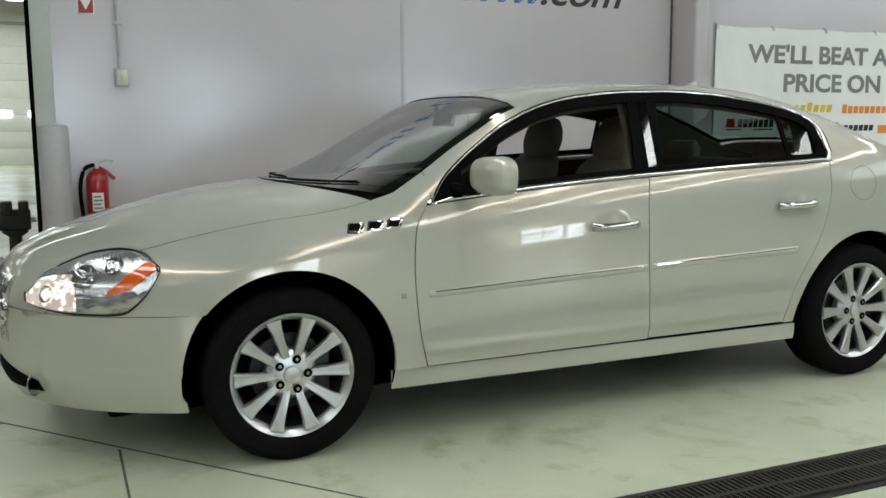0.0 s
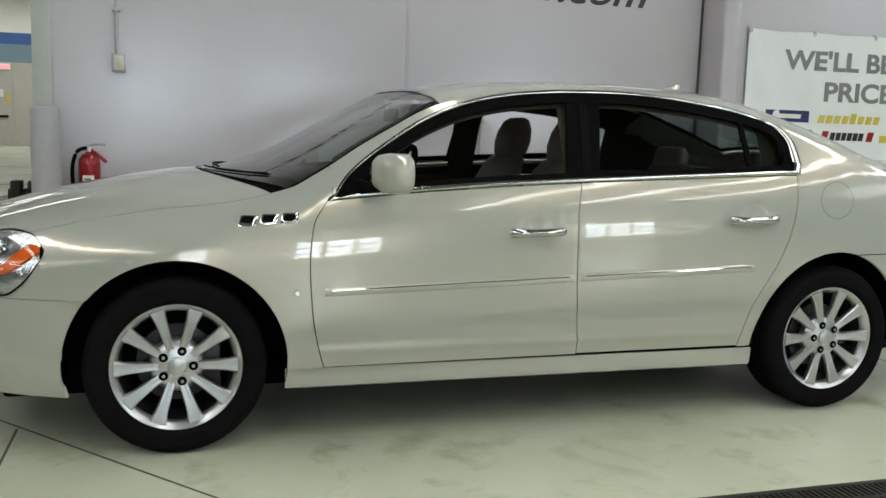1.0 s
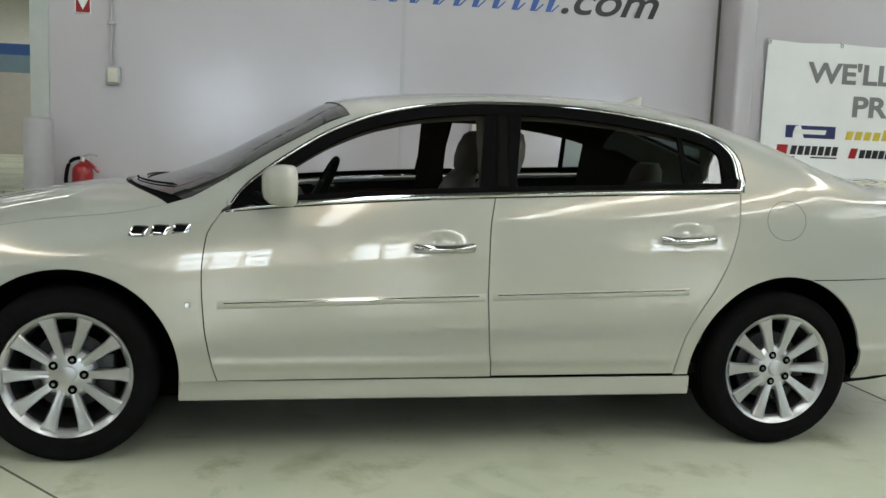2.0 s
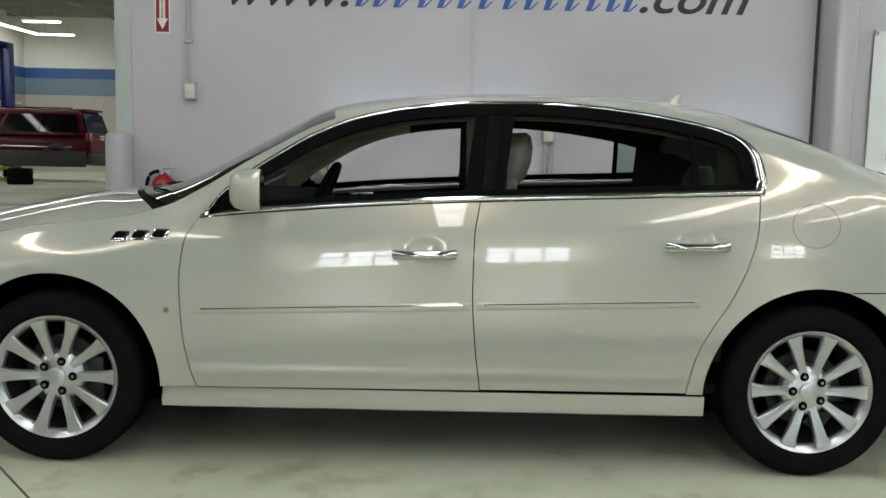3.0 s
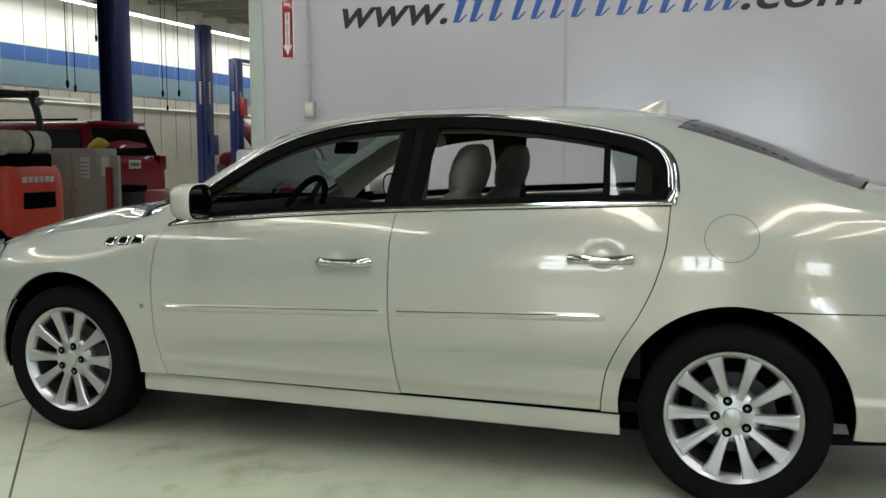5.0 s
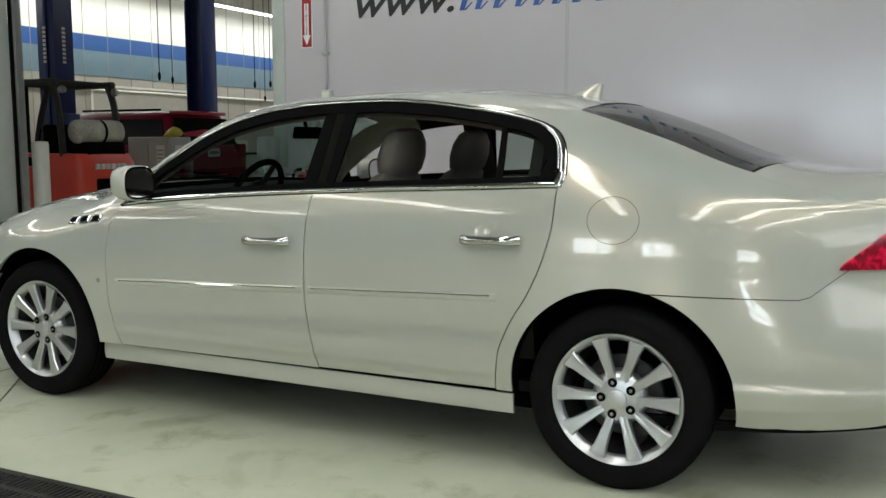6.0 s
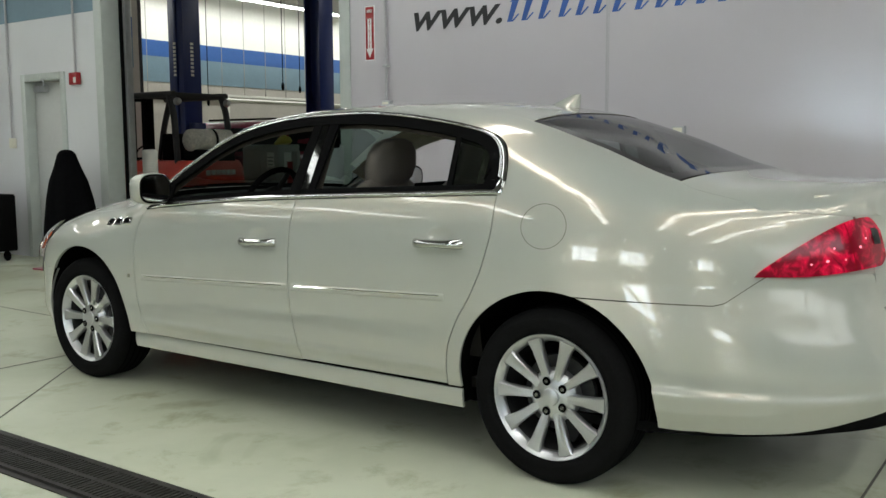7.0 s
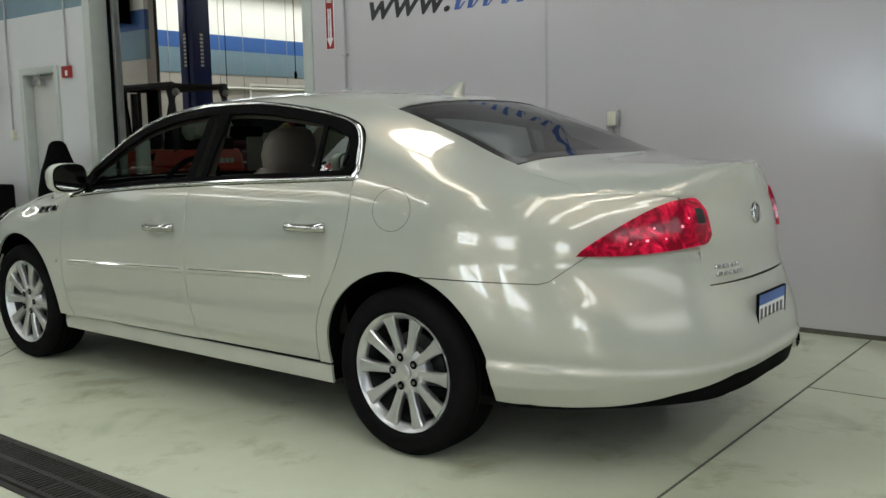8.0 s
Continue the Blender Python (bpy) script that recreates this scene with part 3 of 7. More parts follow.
# workshop: a long row along the west wall and cross rows
longrow = strip_light(2.44)
longrow.matrix_basis = pose(HALL_X + 0.9, 6.0, 5.25, 0, 0, 90)
for i in range(1, 11):
    copy_thing(longrow, pose(HALL_X + 0.9, 6.0 + 2.5 * i, 5.25, 0, 0, 90))
short = strip_light(1.22)
short.matrix_basis = pose(-11.8, 22.8, 5.0)
for x, y in ((-11.4, 26.3), (-12.4, 29.9), (-6.0, 12.0), (-1.0, 12.0), (4.0, 12.0), (-6.0, 18.0), (-1.0, 18.0), (4.0, 18.0), (-6.0, 24.0), (-1.0, 24.0), (4.0, 24.0), (-6.0, 30.0), (-1.0, 30.0)):
    copy_thing(short, pose(x, y, 5.0 if x < -11 else 5.45))
# Lamps back up the strips; the last is added to brighten the end wall.
area_lamp("workshop_row_lamp", (HALL_X + 1.0, 18.0, 5.1), (HALL_X + 1.0, 18.0, 0), 0.3, 26.0, 430, TUBE)
area_lamp("workshop_cross_lamp", (-5.0, 12.0, 5.3), (-5.0, 12.0, 0), 14.0, 0.3, 130, TUBE)
area_lamp("workshop_cross_lamp", (-5.0, 24.0, 5.3), (-5.0, 24.0, 0), 14.0, 0.3, 170, TUBE)
area_lamp("workshop_cross_lamp", (-3.0, 30.0, 5.3), (-3.0, 30.0, 0), 8.0, 0.3, 230, TUBE)


# the south wall, across the bay: a row of glazed sectional doors
def south_wall():
    Y = SOUTH_Y
    doors = [(c - 1.45, c + 1.45) for c in (-0.4, 3.1, 9.6)]
    cols, west = [], -16.3
    for a, b in doors:
        cols.append((west, a, Y - 0.3, Y, 0, CEIL_Z))
        cols.append((a, b, Y - 0.3, Y, 6 * 0.54, CEIL_Z))
        west = b
    cols.append((west, 14.2, Y - 0.3, Y, 0, CEIL_Z))
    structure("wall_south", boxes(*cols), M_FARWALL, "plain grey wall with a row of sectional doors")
    h, n = 0.54, 3
    for a, b in doors:
        d = thing("door_sectional", ((a + b) / 2, Y - 0.1, 0), "white sectional overhead door with rows of daylit panes", "overhead door", kind="structure")
        w = 1.8 / n
        for r in range(6):
            z0 = r * h
            if r not in (2, 3, 4):
                part("panel", box(a, b, Y - 0.12, Y - 0.07, z0 + 0.004, z0 + h - 0.004, bevel=0.006), M_OVERHEAD, d)
                continue
            bars = [(a, b, Y - 0.12, Y - 0.07, z0 + 0.004, z0 + 0.07), (a, b, Y - 0.12, Y - 0.07, z0 + h - 0.07, z0 + h - 0.004)]
            for i in range(n + 1):
                x = a + 0.55 + i * w
                bars.append((a if i == 0 else x - 0.05, b if i == n else x + 0.05, Y - 0.12, Y - 0.07, z0 + 0.07, z0 + h - 0.07))
            part("panel", boxes(*bars), M_OVERHEAD, d)
            for i in range(n):
                x = a + 0.55 + i * w
                part("pane", box(x + 0.05, x + w - 0.05, Y - 0.10, Y - 0.095, z0 + 0.07, z0 + h - 0.07), M_LENS, d).visible_shadow = False
        structure("backdrop", box(a + 0.2, b - 0.2, Y - 0.42, Y - 0.4, 2 * h - 0.2, 5 * h + 0.2), M_DAY, "bright overcast daylight outside the panes")


south_wall()

# ---------------------------------------------------------------- the sedan
YC = 0.90          # its centre line; the nose points to -x
FX, RX, HUB = 0.0, 2.936, 0.338
ARCH = 0.413

z_belt = smooth_curve([-1.05, 0.0, 0.56, 0.85, 1.32, 1.95, 2.38, 2.70, 3.3, 4.12], [0.80, 0.93, 0.975, 1.003, 1.039, 1.071, 1.089, 1.102, 1.11, 1.10])
z_shoulder = smooth_curve([-1.06, -0.6, -0.2, 0.2, 0.42, 0.56, 0.70, 0.85, 1.0, 1.2, 1.6, 2.0, 2.3, 2.55, 2.75, 3.0, 3.3, 3.7, 4.0, 4.12],
                          [0.55, 0.66, 0.74, 0.81, 0.88, 0.97, 1.09, 1.19, 1.275, 1.345, 1.405, 1.41, 1.375, 1.295, 1.20, 1.10, 1.04, 1.02, 1.01, 1.0])
z_top = smooth_curve([-1.06, -1.03, -0.95, -0.68, -0.32, 0.02, 0.12, 0.26, 0.50, 0.68, 0.85, 1.0, 1.2, 1.5, 1.85, 2.2, 2.5, 2.75, 3.0, 3.3, 3.5, 3.8, 3.96, 4.02, 4.07, 4.12],
                     [0.66, 0.72, 0.795, 0.895, 0.982, 1.040, 1.048, 1.072, 1.163, 1.260, 1.350, 1.428, 1.466, 1.492, 1.503, 1.499, 1.476, 1.431, 1.350, 1.225, 1.170, 1.150, 1.137, 1.10, 1.03, 1.02])
side_in = smooth_curve([-0.86, -0.74, -0.60, -0.44, -0.26, -0.12, -0.04, 0.0, 0.1, 0.2, 0.36, 0.5],
                       [-0.085, -0.05, -0.016, 0.0, -0.004, -0.018, -0.034, -0.046, -0.088, -0.132, -0.205, -0.28])
cap_power = smooth_curve([-1.06, 0.2, 0.7, 1.4, 2.8, 3.5, 4.12], [2.3, 2.35, 2.5, 2.4, 2.35, 2.7, 2.8])
W_MAX = 0.937


def plan(x, z):
    """Half-width of the plan outline: a rounded nose and tail."""
    x, z = np.asarray(x, float), np.asarray(z, float)
    f = np.clip((0.10 - x) / 1.165, 0, 1)
    nose = (1 - f ** 2.2) ** (1 / 2.2)
    r = np.clip((x - 2.55) / (tail_end(z) - 2.55), 0, 1)
    n = 2.7 + 0.5 * np.clip((0.80 - z) / 0.35, 0, 1)
    tail = (1 - r ** n) ** (1 / n)
    return W_MAX * nose * tail


def tail_end(z):
    """x of the tail on the centre line: fullest at the bumper, leaning in above."""
    z = np.asarray(z, float)
    low = np.clip((0.80 - z) / 0.35, 0, 1)
    return 4.035 + 0.075 * low * low * (3 - 2 * low) - 0.10 * np.clip((z - 0.78) / 0.36, 0, 1) ** 2


def side_l(x, z):
    x, z = np.asarray(x, float), np.asarray(z, float)
    p = plan(x, z)
    mid = np.clip((x - 0.46) / 0.12, 0, 1) * np.clip((2.52 - x) / 0.12, 0, 1)
    p = p + 0.007 * mid * np.exp(-((z - 0.385) / 0.020) ** 2)
    return np.maximum(p + side_in(z - z_belt(x)) * np.minimum(1, p / 0.6), 0.0)


def section(x, s):
    """Half-width and height on the skin; s: 0 at the sill to 1 at the shoulder, 2 on the centre line."""
    x, s = np.broadcast_arrays(np.asarray(x, float), np.asarray(s, float))
    zs, zt, m = z_shoulder(x), z_top(x), cap_power(x)
    zt = np.maximum(zt, zs + 0.01)
    z0 = 0.2
    low = z0 + (zs - z0) * np.clip(s, -1, 1)
    th = np.clip(s - 1, 0, 1) * math.pi / 2
    z = np.where(s <= 1, low, zs + (zt - zs) * np.abs(np.sin(th)) ** (2 / m))
    base = side_l(x, np.minimum(z, zs))
    slope = (side_l(x, zs) - side_l(x, zs - 0.02)) / 0.02
    lean = np.where(s > 1, np.minimum(slope, 0) * (z - zs) * (1 - np.clip(s - 1, 0, 1)), 0)
    l = np.where(s <= 1, base, np.maximum(side_l(x, zs) + lean, 0) * np.abs(np.cos(th)) ** (2 / m))
    return l, z


def s_of_z(x, z):
    x, z = np.broadcast_arrays(np.asarray(x, float), np.asarray(z, float))
    zs, zt, m = z_shoulder(x), z_top(x), cap_power(x)
    low = (z - 0.2) / (zs - 0.2)
    r = np.clip((z - zs) / np.maximum(zt - zs, 0.01), 0, 1)
    return np.where(z <= zs, low, 1 + np.arcsin(r ** (m / 2)) / (math.pi / 2))


def s_of_l(x, l):
    """The s above the shoulder at which the half-width is l."""
    x, l = np.broadcast_arrays(np.asarray(x, float), np.asarray(l, float))
    a, b = np.full(x.shape, 1.0), np.full(x.shape, 2.0)
    for _ in range(30):
        c = (a + b) / 2
        inside = section(x, c)[0] > l
        a, b = np.where(inside, c, a), np.where(inside, b, c)
    return (a + b) / 2


def skin(x, s, side=1, off=0.0):
    """Points on the body skin, moved outwards by off."""
    x, s = np.broadcast_arrays(np.asarray(x, float), np.asarray(s, float))

    def p(x, s):
        l, z = section(x, s)
        return np.stack([x, YC - side * l, z], -1)
    q = p(x, s)
    if np.any(off):
        e = 0.004
        n = np.cross(p(np.minimum(x + e, 4.10), s) - p(np.maximum(x - e, -1.06), s), p(x, np.minimum(s + e, 2)) - p(x, s - e)) * side
        n /= np.maximum(np.linalg.norm(n, axis=-1, keepdims=True), 1e-9)
        q = q + n * np.asarray(off)[..., None] if np.ndim(off) else q + n * off
    return q


def normals_of(P):
    du = np.gradient(P, axis=0)
    dv = np.gradient(P, axis=1)
    n = np.cross(du, dv)
    return n / np.maximum(np.linalg.norm(n, axis=-1, keepdims=True), 1e-9)


def sheet(P, flange=0.0, outward=None):
    """A grid of points as (verts, faces); flange: how far its edges turn inwards."""
    P = np.asarray(P, float)
    n = normals_of(P)
    c = P.reshape(-1, 3).mean(0)
    ref = np.array(outward if outward is not None else (c[0] - c[0], c[1] - YC, c[2] - 0.6), float)
    if (n.reshape(-1, 3) @ ref).sum() < 0:
        P, n = P[::-1], -n[::-1]
    if flange:
        Q = np.pad(P, ((1, 1), (1, 1), (0, 0)), mode="edge")
        N = np.pad(n, ((1, 1), (1, 1), (0, 0)), mode="edge")
        Q[0], Q[-1] = Q[0] - N[0] * flange, Q[-1] - N[-1] * flange
        Q[1:-1, 0], Q[1:-1, -1] = Q[1:-1, 0] - N[1:-1, 0] * flange, Q[1:-1, -1] - N[1:-1, -1] * flange
        P = Q
    a, b = P.shape[:2]
    idx = np.arange(a * b).reshape(a, b)
    f = np.stack([idx[:-1, :-1], idx[1:, :-1], idx[1:, 1:], idx[:-1, 1:]], -1).reshape(-1, 4)
    return P.reshape(-1, 3), f


def lin(a, b, n):
    return np.linspace(a, b, n)


def ease(n):
    return 0.5 - 0.5 * np.cos(np.linspace(0, math.pi, n))


def arch_z(x, cx, pad=0.0):
    """Height of the wheel-arch edge over x."""
    r = ARCH + pad
    return HUB + np.sqrt(np.maximum(r * r - (np.asarray(x) - cx) ** 2, 0))


seam_z = lambda x: np.interp(x, [2.4, 3.530, 3.565, 3.650, 3.685, 3.9], [0.7358, 0.7358, 0.746, 0.815, 0.8415, 0.8415])

# panel gaps, as x over height
gap_front = smooth_curve([0.20, 0.31, 0.38, 0.55, 0.73, 0.88, 0.98, 1.1], [0.575, 0.556, 0.535, 0.504, 0.494, 0.510, 0.566, 0.62])
gap_mid = smooth_curve([0.20, 0.31, 0.49, 0.71, 0.92, 1.06, 1.2], [1.655, 1.650, 1.628, 1.613, 1.616, 1.636, 1.65])
gap_rear = smooth_curve([0.20, 0.33, 0.467, 0.578, 0.711, 0.842, 0.972, 1.10, 1.2], [2.45, 2.458, 2.479, 2.526, 2.605, 2.661, 2.692, 2.700, 2.71])
# window outline
glass_top = smooth_curve([0.585, 0.64, 0.719, 0.820, 0.990, 1.164, 1.39, 1.63, 1.856, 2.077, 2.30, 2.48, 2.60, 2.66, 2.70, 2.718, 2.726],
                         [0.985, 1.062, 1.132, 1.203, 1.304, 1.372, 1.418, 1.438, 1.442, 1.429, 1.402, 1.370, 1.337, 1.308, 1.266, 1.214, 1.146])
hood_edge = smooth_curve([-1.0, -0.8, -0.4, 0.0, 0.25, 0.36, 0.45], [0.50, 0.60, 0.72, 0.775, 0.79, 0.80, 0.81])

lid_edge = lambda x: np.interp(x, [2.4, 3.30, 3.40, 3.7, 3.87, 4.0], [0.66, 0.66, 0.70, 0.690, 0.640, 0.56])

car = thing("sedan", (1.5, YC, 0), "pearl white four-door sedan with chrome trim, headlamps lit", "car")
SIDES = ((1, "left"), (-1, "right"))


def dimple(P, X, Z, side, spots):
    """Presses shallow cups into a grid of skin points."""
    for hx, hz in spots:
        r = ((X - hx) / 0.060) ** 2 + ((Z - hz) / 0.038) ** 2
        P[..., 1] += side * 0.009 * np.exp(-r ** 2.2 * 1.2)
    return P


def col_panel(xa, xb, zlo, zhi, n, m, side, off=0.0, ease_x=False, top_l=None, spot=None):
    """A grid between curves: xa, xb are x over height (or numbers), zlo, zhi height over x (or numbers)."""
    u = ease(n) if ease_x else lin(0, 1, n)
    f = [q if callable(q) else (lambda v, q=q: np.full(np.shape(v), float(q))) for q in (xa, xb, zlo, zhi)]
    U, V = np.meshgrid(u, lin(0, 1, m), indexing="ij")
    mid = f[0](np.array(0.7)) * (1 - U) + f[1](np.array(0.7)) * U
    X = mid
    for _ in range(6):
        lo = f[2](X)
        s0 = s_of_z(X, lo)
        s1 = s_of_l(X, top_l(X)) if top_l else s_of_z(X, f[3](X))
        S = s0 + (s1 - s0) * V
        Z = section(X, S)[1]
        X = f[0](Z) * (1 - U) + f[1](Z) * U
    P = skin(X, S, side, off)
    return dimple(P, X, Z, side, [spot]) if spot else P


G = 0.0022
for side, word in SIDES:
    # doors
    part("front_door", sheet(col_panel(lambda z: gap_front(z) + G, lambda z: gap_mid(z) - G, 0.318, lambda x: z_belt(x) - 0.004, 90, 76, side, spot=(1.428, 0.871)), 0.014), M_PAINT, car)
    part("rear_door", sheet(col_panel(lambda z: gap_mid(z) + G, lambda z: gap_rear(z) - G, 0.322, lambda x: z_belt(x) - 0.004, 90, 76, side, spot=(2.458, 0.921)), 0.014), M_PAINT, car)
    # sill
    def sill(x, v):
        z = 0.230 + 0.078 * v
        bulge = 0.874 + 0.008 * v + 0.003 * np.sin(v * math.pi)
        return np.stack([x, YC - side * bulge, z + 0 * x], -1)
    U, V = np.meshgrid(lin(0.408, 2.530, 60), lin(0, 1, 10), indexing="ij")
    part("sill", sheet(sill(U, V), 0.012), M_PAINT, car)
    # fender: behind the lamp, over the arch
    seam = 0.60
    low = lambda x: np.where(x < -0.319, seam, np.where(x < 0.199, arch_z(x, FX), 0.70))
    part("front_fender", sheet(col_panel(-0.93, lambda z: gap_front(z) - G, low, 0, 120, 40, side, top_l=lambda x: hood_edge(x) + 0.0025), 0.014), M_PAINT, car)
    Zg, U = np.meshgrid(lin(0.316, 0.702, 26), lin(0, 1, 10), indexing="ij")
    Xg = np.sqrt(np.maximum(ARCH ** 2 - (Zg - HUB) ** 2, 0)) * (1 - U) + (gap_front(Zg) - G) * U
    part("fender_rear", sheet(skin(Xg, s_of_z(Xg, Zg), side), 0.014), M_PAINT, car)
    # quarter, from the rear door to the tail lamp, up into the rear pillar
    tail_low = lambda x: np.maximum(np.where(np.abs(x - RX) < ARCH, arch_z(x, RX), 0), seam_z(x) + 0.0022)
    part("quarter_panel", sheet(col_panel(lambda z: gap_rear(np.minimum(z, 1.102)) + G + np.where(z > 1.102, np.clip((z - 1.102) * 0.25, 0, 0.0136), 0), 3.895, tail_low, 0, 130, 60, side, top_l=lambda x: np.where(x < 3.36, np.interp(x, [2.6, 2.72, 3.36], [0.60, 0.60, 0.672]), np.minimum(lid_edge(x), 0.97 * section(x, 1.0)[0])) + 0.0006), 0.012), M_PAINT, car)
    Zg, U = np.meshgrid(lin(0.316, 0.740, 26), lin(0, 1, 10), indexing="ij")
    Xg = (gap_rear(Zg) + G) * (1 - U) + (RX - np.sqrt(np.maximum(ARCH ** 2 - (Zg - HUB) ** 2, 0))) * U
    part("quarter_lower", sheet(skin(Xg, s_of_z(Xg, Zg), side), 0.012), M_PAINT, car)
    # upper frame: front pillar and roof side, from the window outline to the screen edge
    xs = np.concatenate([lin(0.586, 0.75, 24), lin(0.76, 2.60, 70), lin(2.61, 2.716, 30)])
    vs = lin(0, 1, 12)
    X, V = np.meshgrid(xs, vs, indexing="ij")
    s0 = s_of_z(X, glass_top(X))
    edge = np.interp(X, [0.425, 1.06, 1.2, 2.5, 2.72], [0.815, 0.705, 0.62, 0.58, 0.60])
    s1 = np.maximum(s_of_l(X, edge), s0 + 0.02)
    part("roof_side", sheet(skin(X, s0 + (s1 - s0) * V, side), 0.0), M_PAINT, car)
    # small panel at the foot of the front pillar
    xs = lin(0.36, 0.584, 16)
    X, V = np.meshgrid(xs, vs, indexing="ij")
    s0 = np.where(X < 0.566, s_of_z(X, np.interp(X, [0.36, 0.51, 0.566, 0.59], [0.90, 0.90, 0.976, 0.985])), s_of_z(X, 0.985))
    s0 = np.where(X < 0.52, s_of_l(X, hood_edge(X) + 0.002), s0)
    edge = np.interp(X, [0.36, 0.425, 0.62], [0.815, 0.815, 0.781])
    s1 = np.maximum(s_of_l(X, edge), s0 + 0.002)
    part("pillar_foot", sheet(skin(X, s0 + (s1 - s0) * V, side, -0.0005), 0.0), M_PAINT, car)

# hood
us, vs = lin(-1, 1, 41), ease(50)
U, V = np.meshgrid(us, vs, indexing="ij")
X = -0.985 + 0.10 * U ** 2 + (0.10 + 0.255 * U ** 2 + 0.985 - 0.10 * U ** 2) * V
L = np.abs(U) * (hood_edge(X) - 0.0015)
S = s_of_l(X, L)
P = skin(X, np.where(np.abs(U) < 1e-6, 2.0, S), 1)
P[..., 1] = YC - np.sign(U) * np.abs(P[..., 1] - YC)
part("hood", sheet(P, 0.014, (0, 0, 1)), M_PAINT, car)

# roof
U, V = np.meshgrid(lin(-1, 1, 31), lin(0, 1, 40), indexing="ij")
x0, x1 = 1.00 + 0.06 * U ** 2, 2.74 - 0.05 * U ** 2
X = x0 + (x1 - x0) * V
L = np.abs(U) * np.interp(X, [0.5, 1.06, 1.2, 2.5, 2.74], [0.705, 0.705, 0.62, 0.58, 0.60])
P = skin(X, np.where(np.abs(U) < 1e-6, 2.0, s_of_l(X, L)), 1)
P[..., 1] = YC - np.sign(U) * np.abs(P[..., 1] - YC)
part("roof", sheet(P, 0.0, (0, 0, 1)), M_PAINT, car)


def top_sheet(fx0, fx1, fl, n, m, off=0.0):
    """A grid on the top of the skin: x from fx0(u) to fx1(u), half-width fl(v)."""
    U, V = np.meshgrid(lin(-1, 1, n), lin(0, 1, m), indexing="ij")
    X = fx0(U) + (fx1(U) - fx0(U)) * V
    L = np.abs(U) * fl(V)
    P = skin(X, np.where(np.abs(U) < 1e-6, 1.9999, s_of_l(X, L)), 1, off)
    P[..., 1] = YC - np.sign(U) * np.abs(P[..., 1] - YC)
    return P


# windscreen with its dark band, rear window
part("windscreen", sheet(top_sheet(lambda u: 0.125 + 0.30 * u ** 2, lambda u: 1.00 + 0.06 * u ** 2, lambda v: 0.815 - 0.11 * v, 41, 30, -0.004), 0, (-0.5, 0, 1)), M_WSGLASS, car)
part("rear_window", sheet(top_sheet(lambda u: 2.74 - 0.05 * u ** 2, lambda u: 3.42 - 0.08 * u ** 2, lambda v: 0.598 + 0.072 * v, 41, 30, -0.003), 0, (0.5, 0, 1)), M_RWGLASS, car)


for side, word in SIDES:
    U, V = np.meshgrid(lin(0.94, 1.0, 3), lin(0, 1, 30), indexing="ij")
    X = 2.74 - 0.05 * U ** 2 + (0.68 - 0.03 * U ** 2) * V
    part("window_border", sheet(skin(X, s_of_l(X, U * (0.598 + 0.072 * V)), side, -0.0015), 0), M_GLOSSBLACK, car, "black painted glass border")
    U, V = np.meshgrid(lin(0.982, 1.0, 3), lin(0, 1, 30), indexing="ij")
    X = 0.125 + 0.30 * U ** 2 + (0.875 - 0.24 * U ** 2) * V
    part("windscreen_border", sheet(skin(X, s_of_l(X, U * (0.815 - 0.11 * V)), side, -0.0025), 0), M_PILLARGLOSS, car, "black painted glass border")
P = top_sheet(lambda u: 3.37 - 0.08 * u ** 2, lambda u: 3.42 - 0.08 * u ** 2, lambda v: 0.668, 31, 4, -0.0015)
part("window_border", sheet(P, 0, (0, 0, 1)), M_GLOSSBLACK, car, "black painted glass border")
P = top_sheet(lambda u: 0.10 + 0.255 * u ** 2, lambda u: 0.20 + 0.245 * u ** 2, lambda v: 0.785, 31, 6, -0.012)
frit = top_sheet(lambda u: 0.125 + 0.30 * u ** 2, lambda u: 0.19 + 0.285 * u ** 2, lambda v: 0.815 - 0.008 * v, 31, 5, -0.0025)
part("windscreen_border", sheet(frit, 0, (-0.5, 0, 1)), M_PILLARGLOSS, car, "black painted glass border")
part("cowl_grille", sheet(P, 0.02, (0, 0, 1)), M_BLACK, car, "black plastic cowl below the windscreen")


def wiper(y_pivot, y_tip, v_tip):
    """Arm and blade of a wiper parked along the foot of the windscreen."""
    n = 14
    ys = lin(y_pivot, y_tip, n)
    us = ys / 0.815
    xs_ = 0.125 + 0.30 * us ** 2 + 0.015 + v_tip * lin(0, 1, n)
    P_ = skin(xs_, s_of_l(xs_, np.abs(ys)), 1, 0.005)
    pts = [(float(P_[i, 0]), YC - float(np.sign(ys[i])) * abs(float(P_[i, 1]) - YC), float(P_[i, 2])) for i in range(n)]
    arm = part("wiper", pipe(pts, 0.0038, 6), M_BLACK, car, "black wiper arm")
    part("wiper_blade", pipe([(x + 0.012, y, z - 0.006) for x, y, z in pts[4:]], 0.0042, 6), M_BLACK, arm)


wiper(-0.62, 0.05, 0.05)
wiper(-0.02, 0.62, 0.05)



def tail_x(l, z):
    """x of the tail at a half-width and height, on the same skin as the sides."""
    l, z = np.broadcast_arrays(np.asarray(l, float), np.asarray(z, float))
    a, b = np.full(l.shape, 2.9), tail_end(z) + 0.0
    for _ in range(36):
        c = (a + b) / 2
        wide_ = side_l(c, z) > np.abs(l)
        a, b = np.where(wide_, c, a), np.where(wide_, b, c)
    return (a + b) / 2


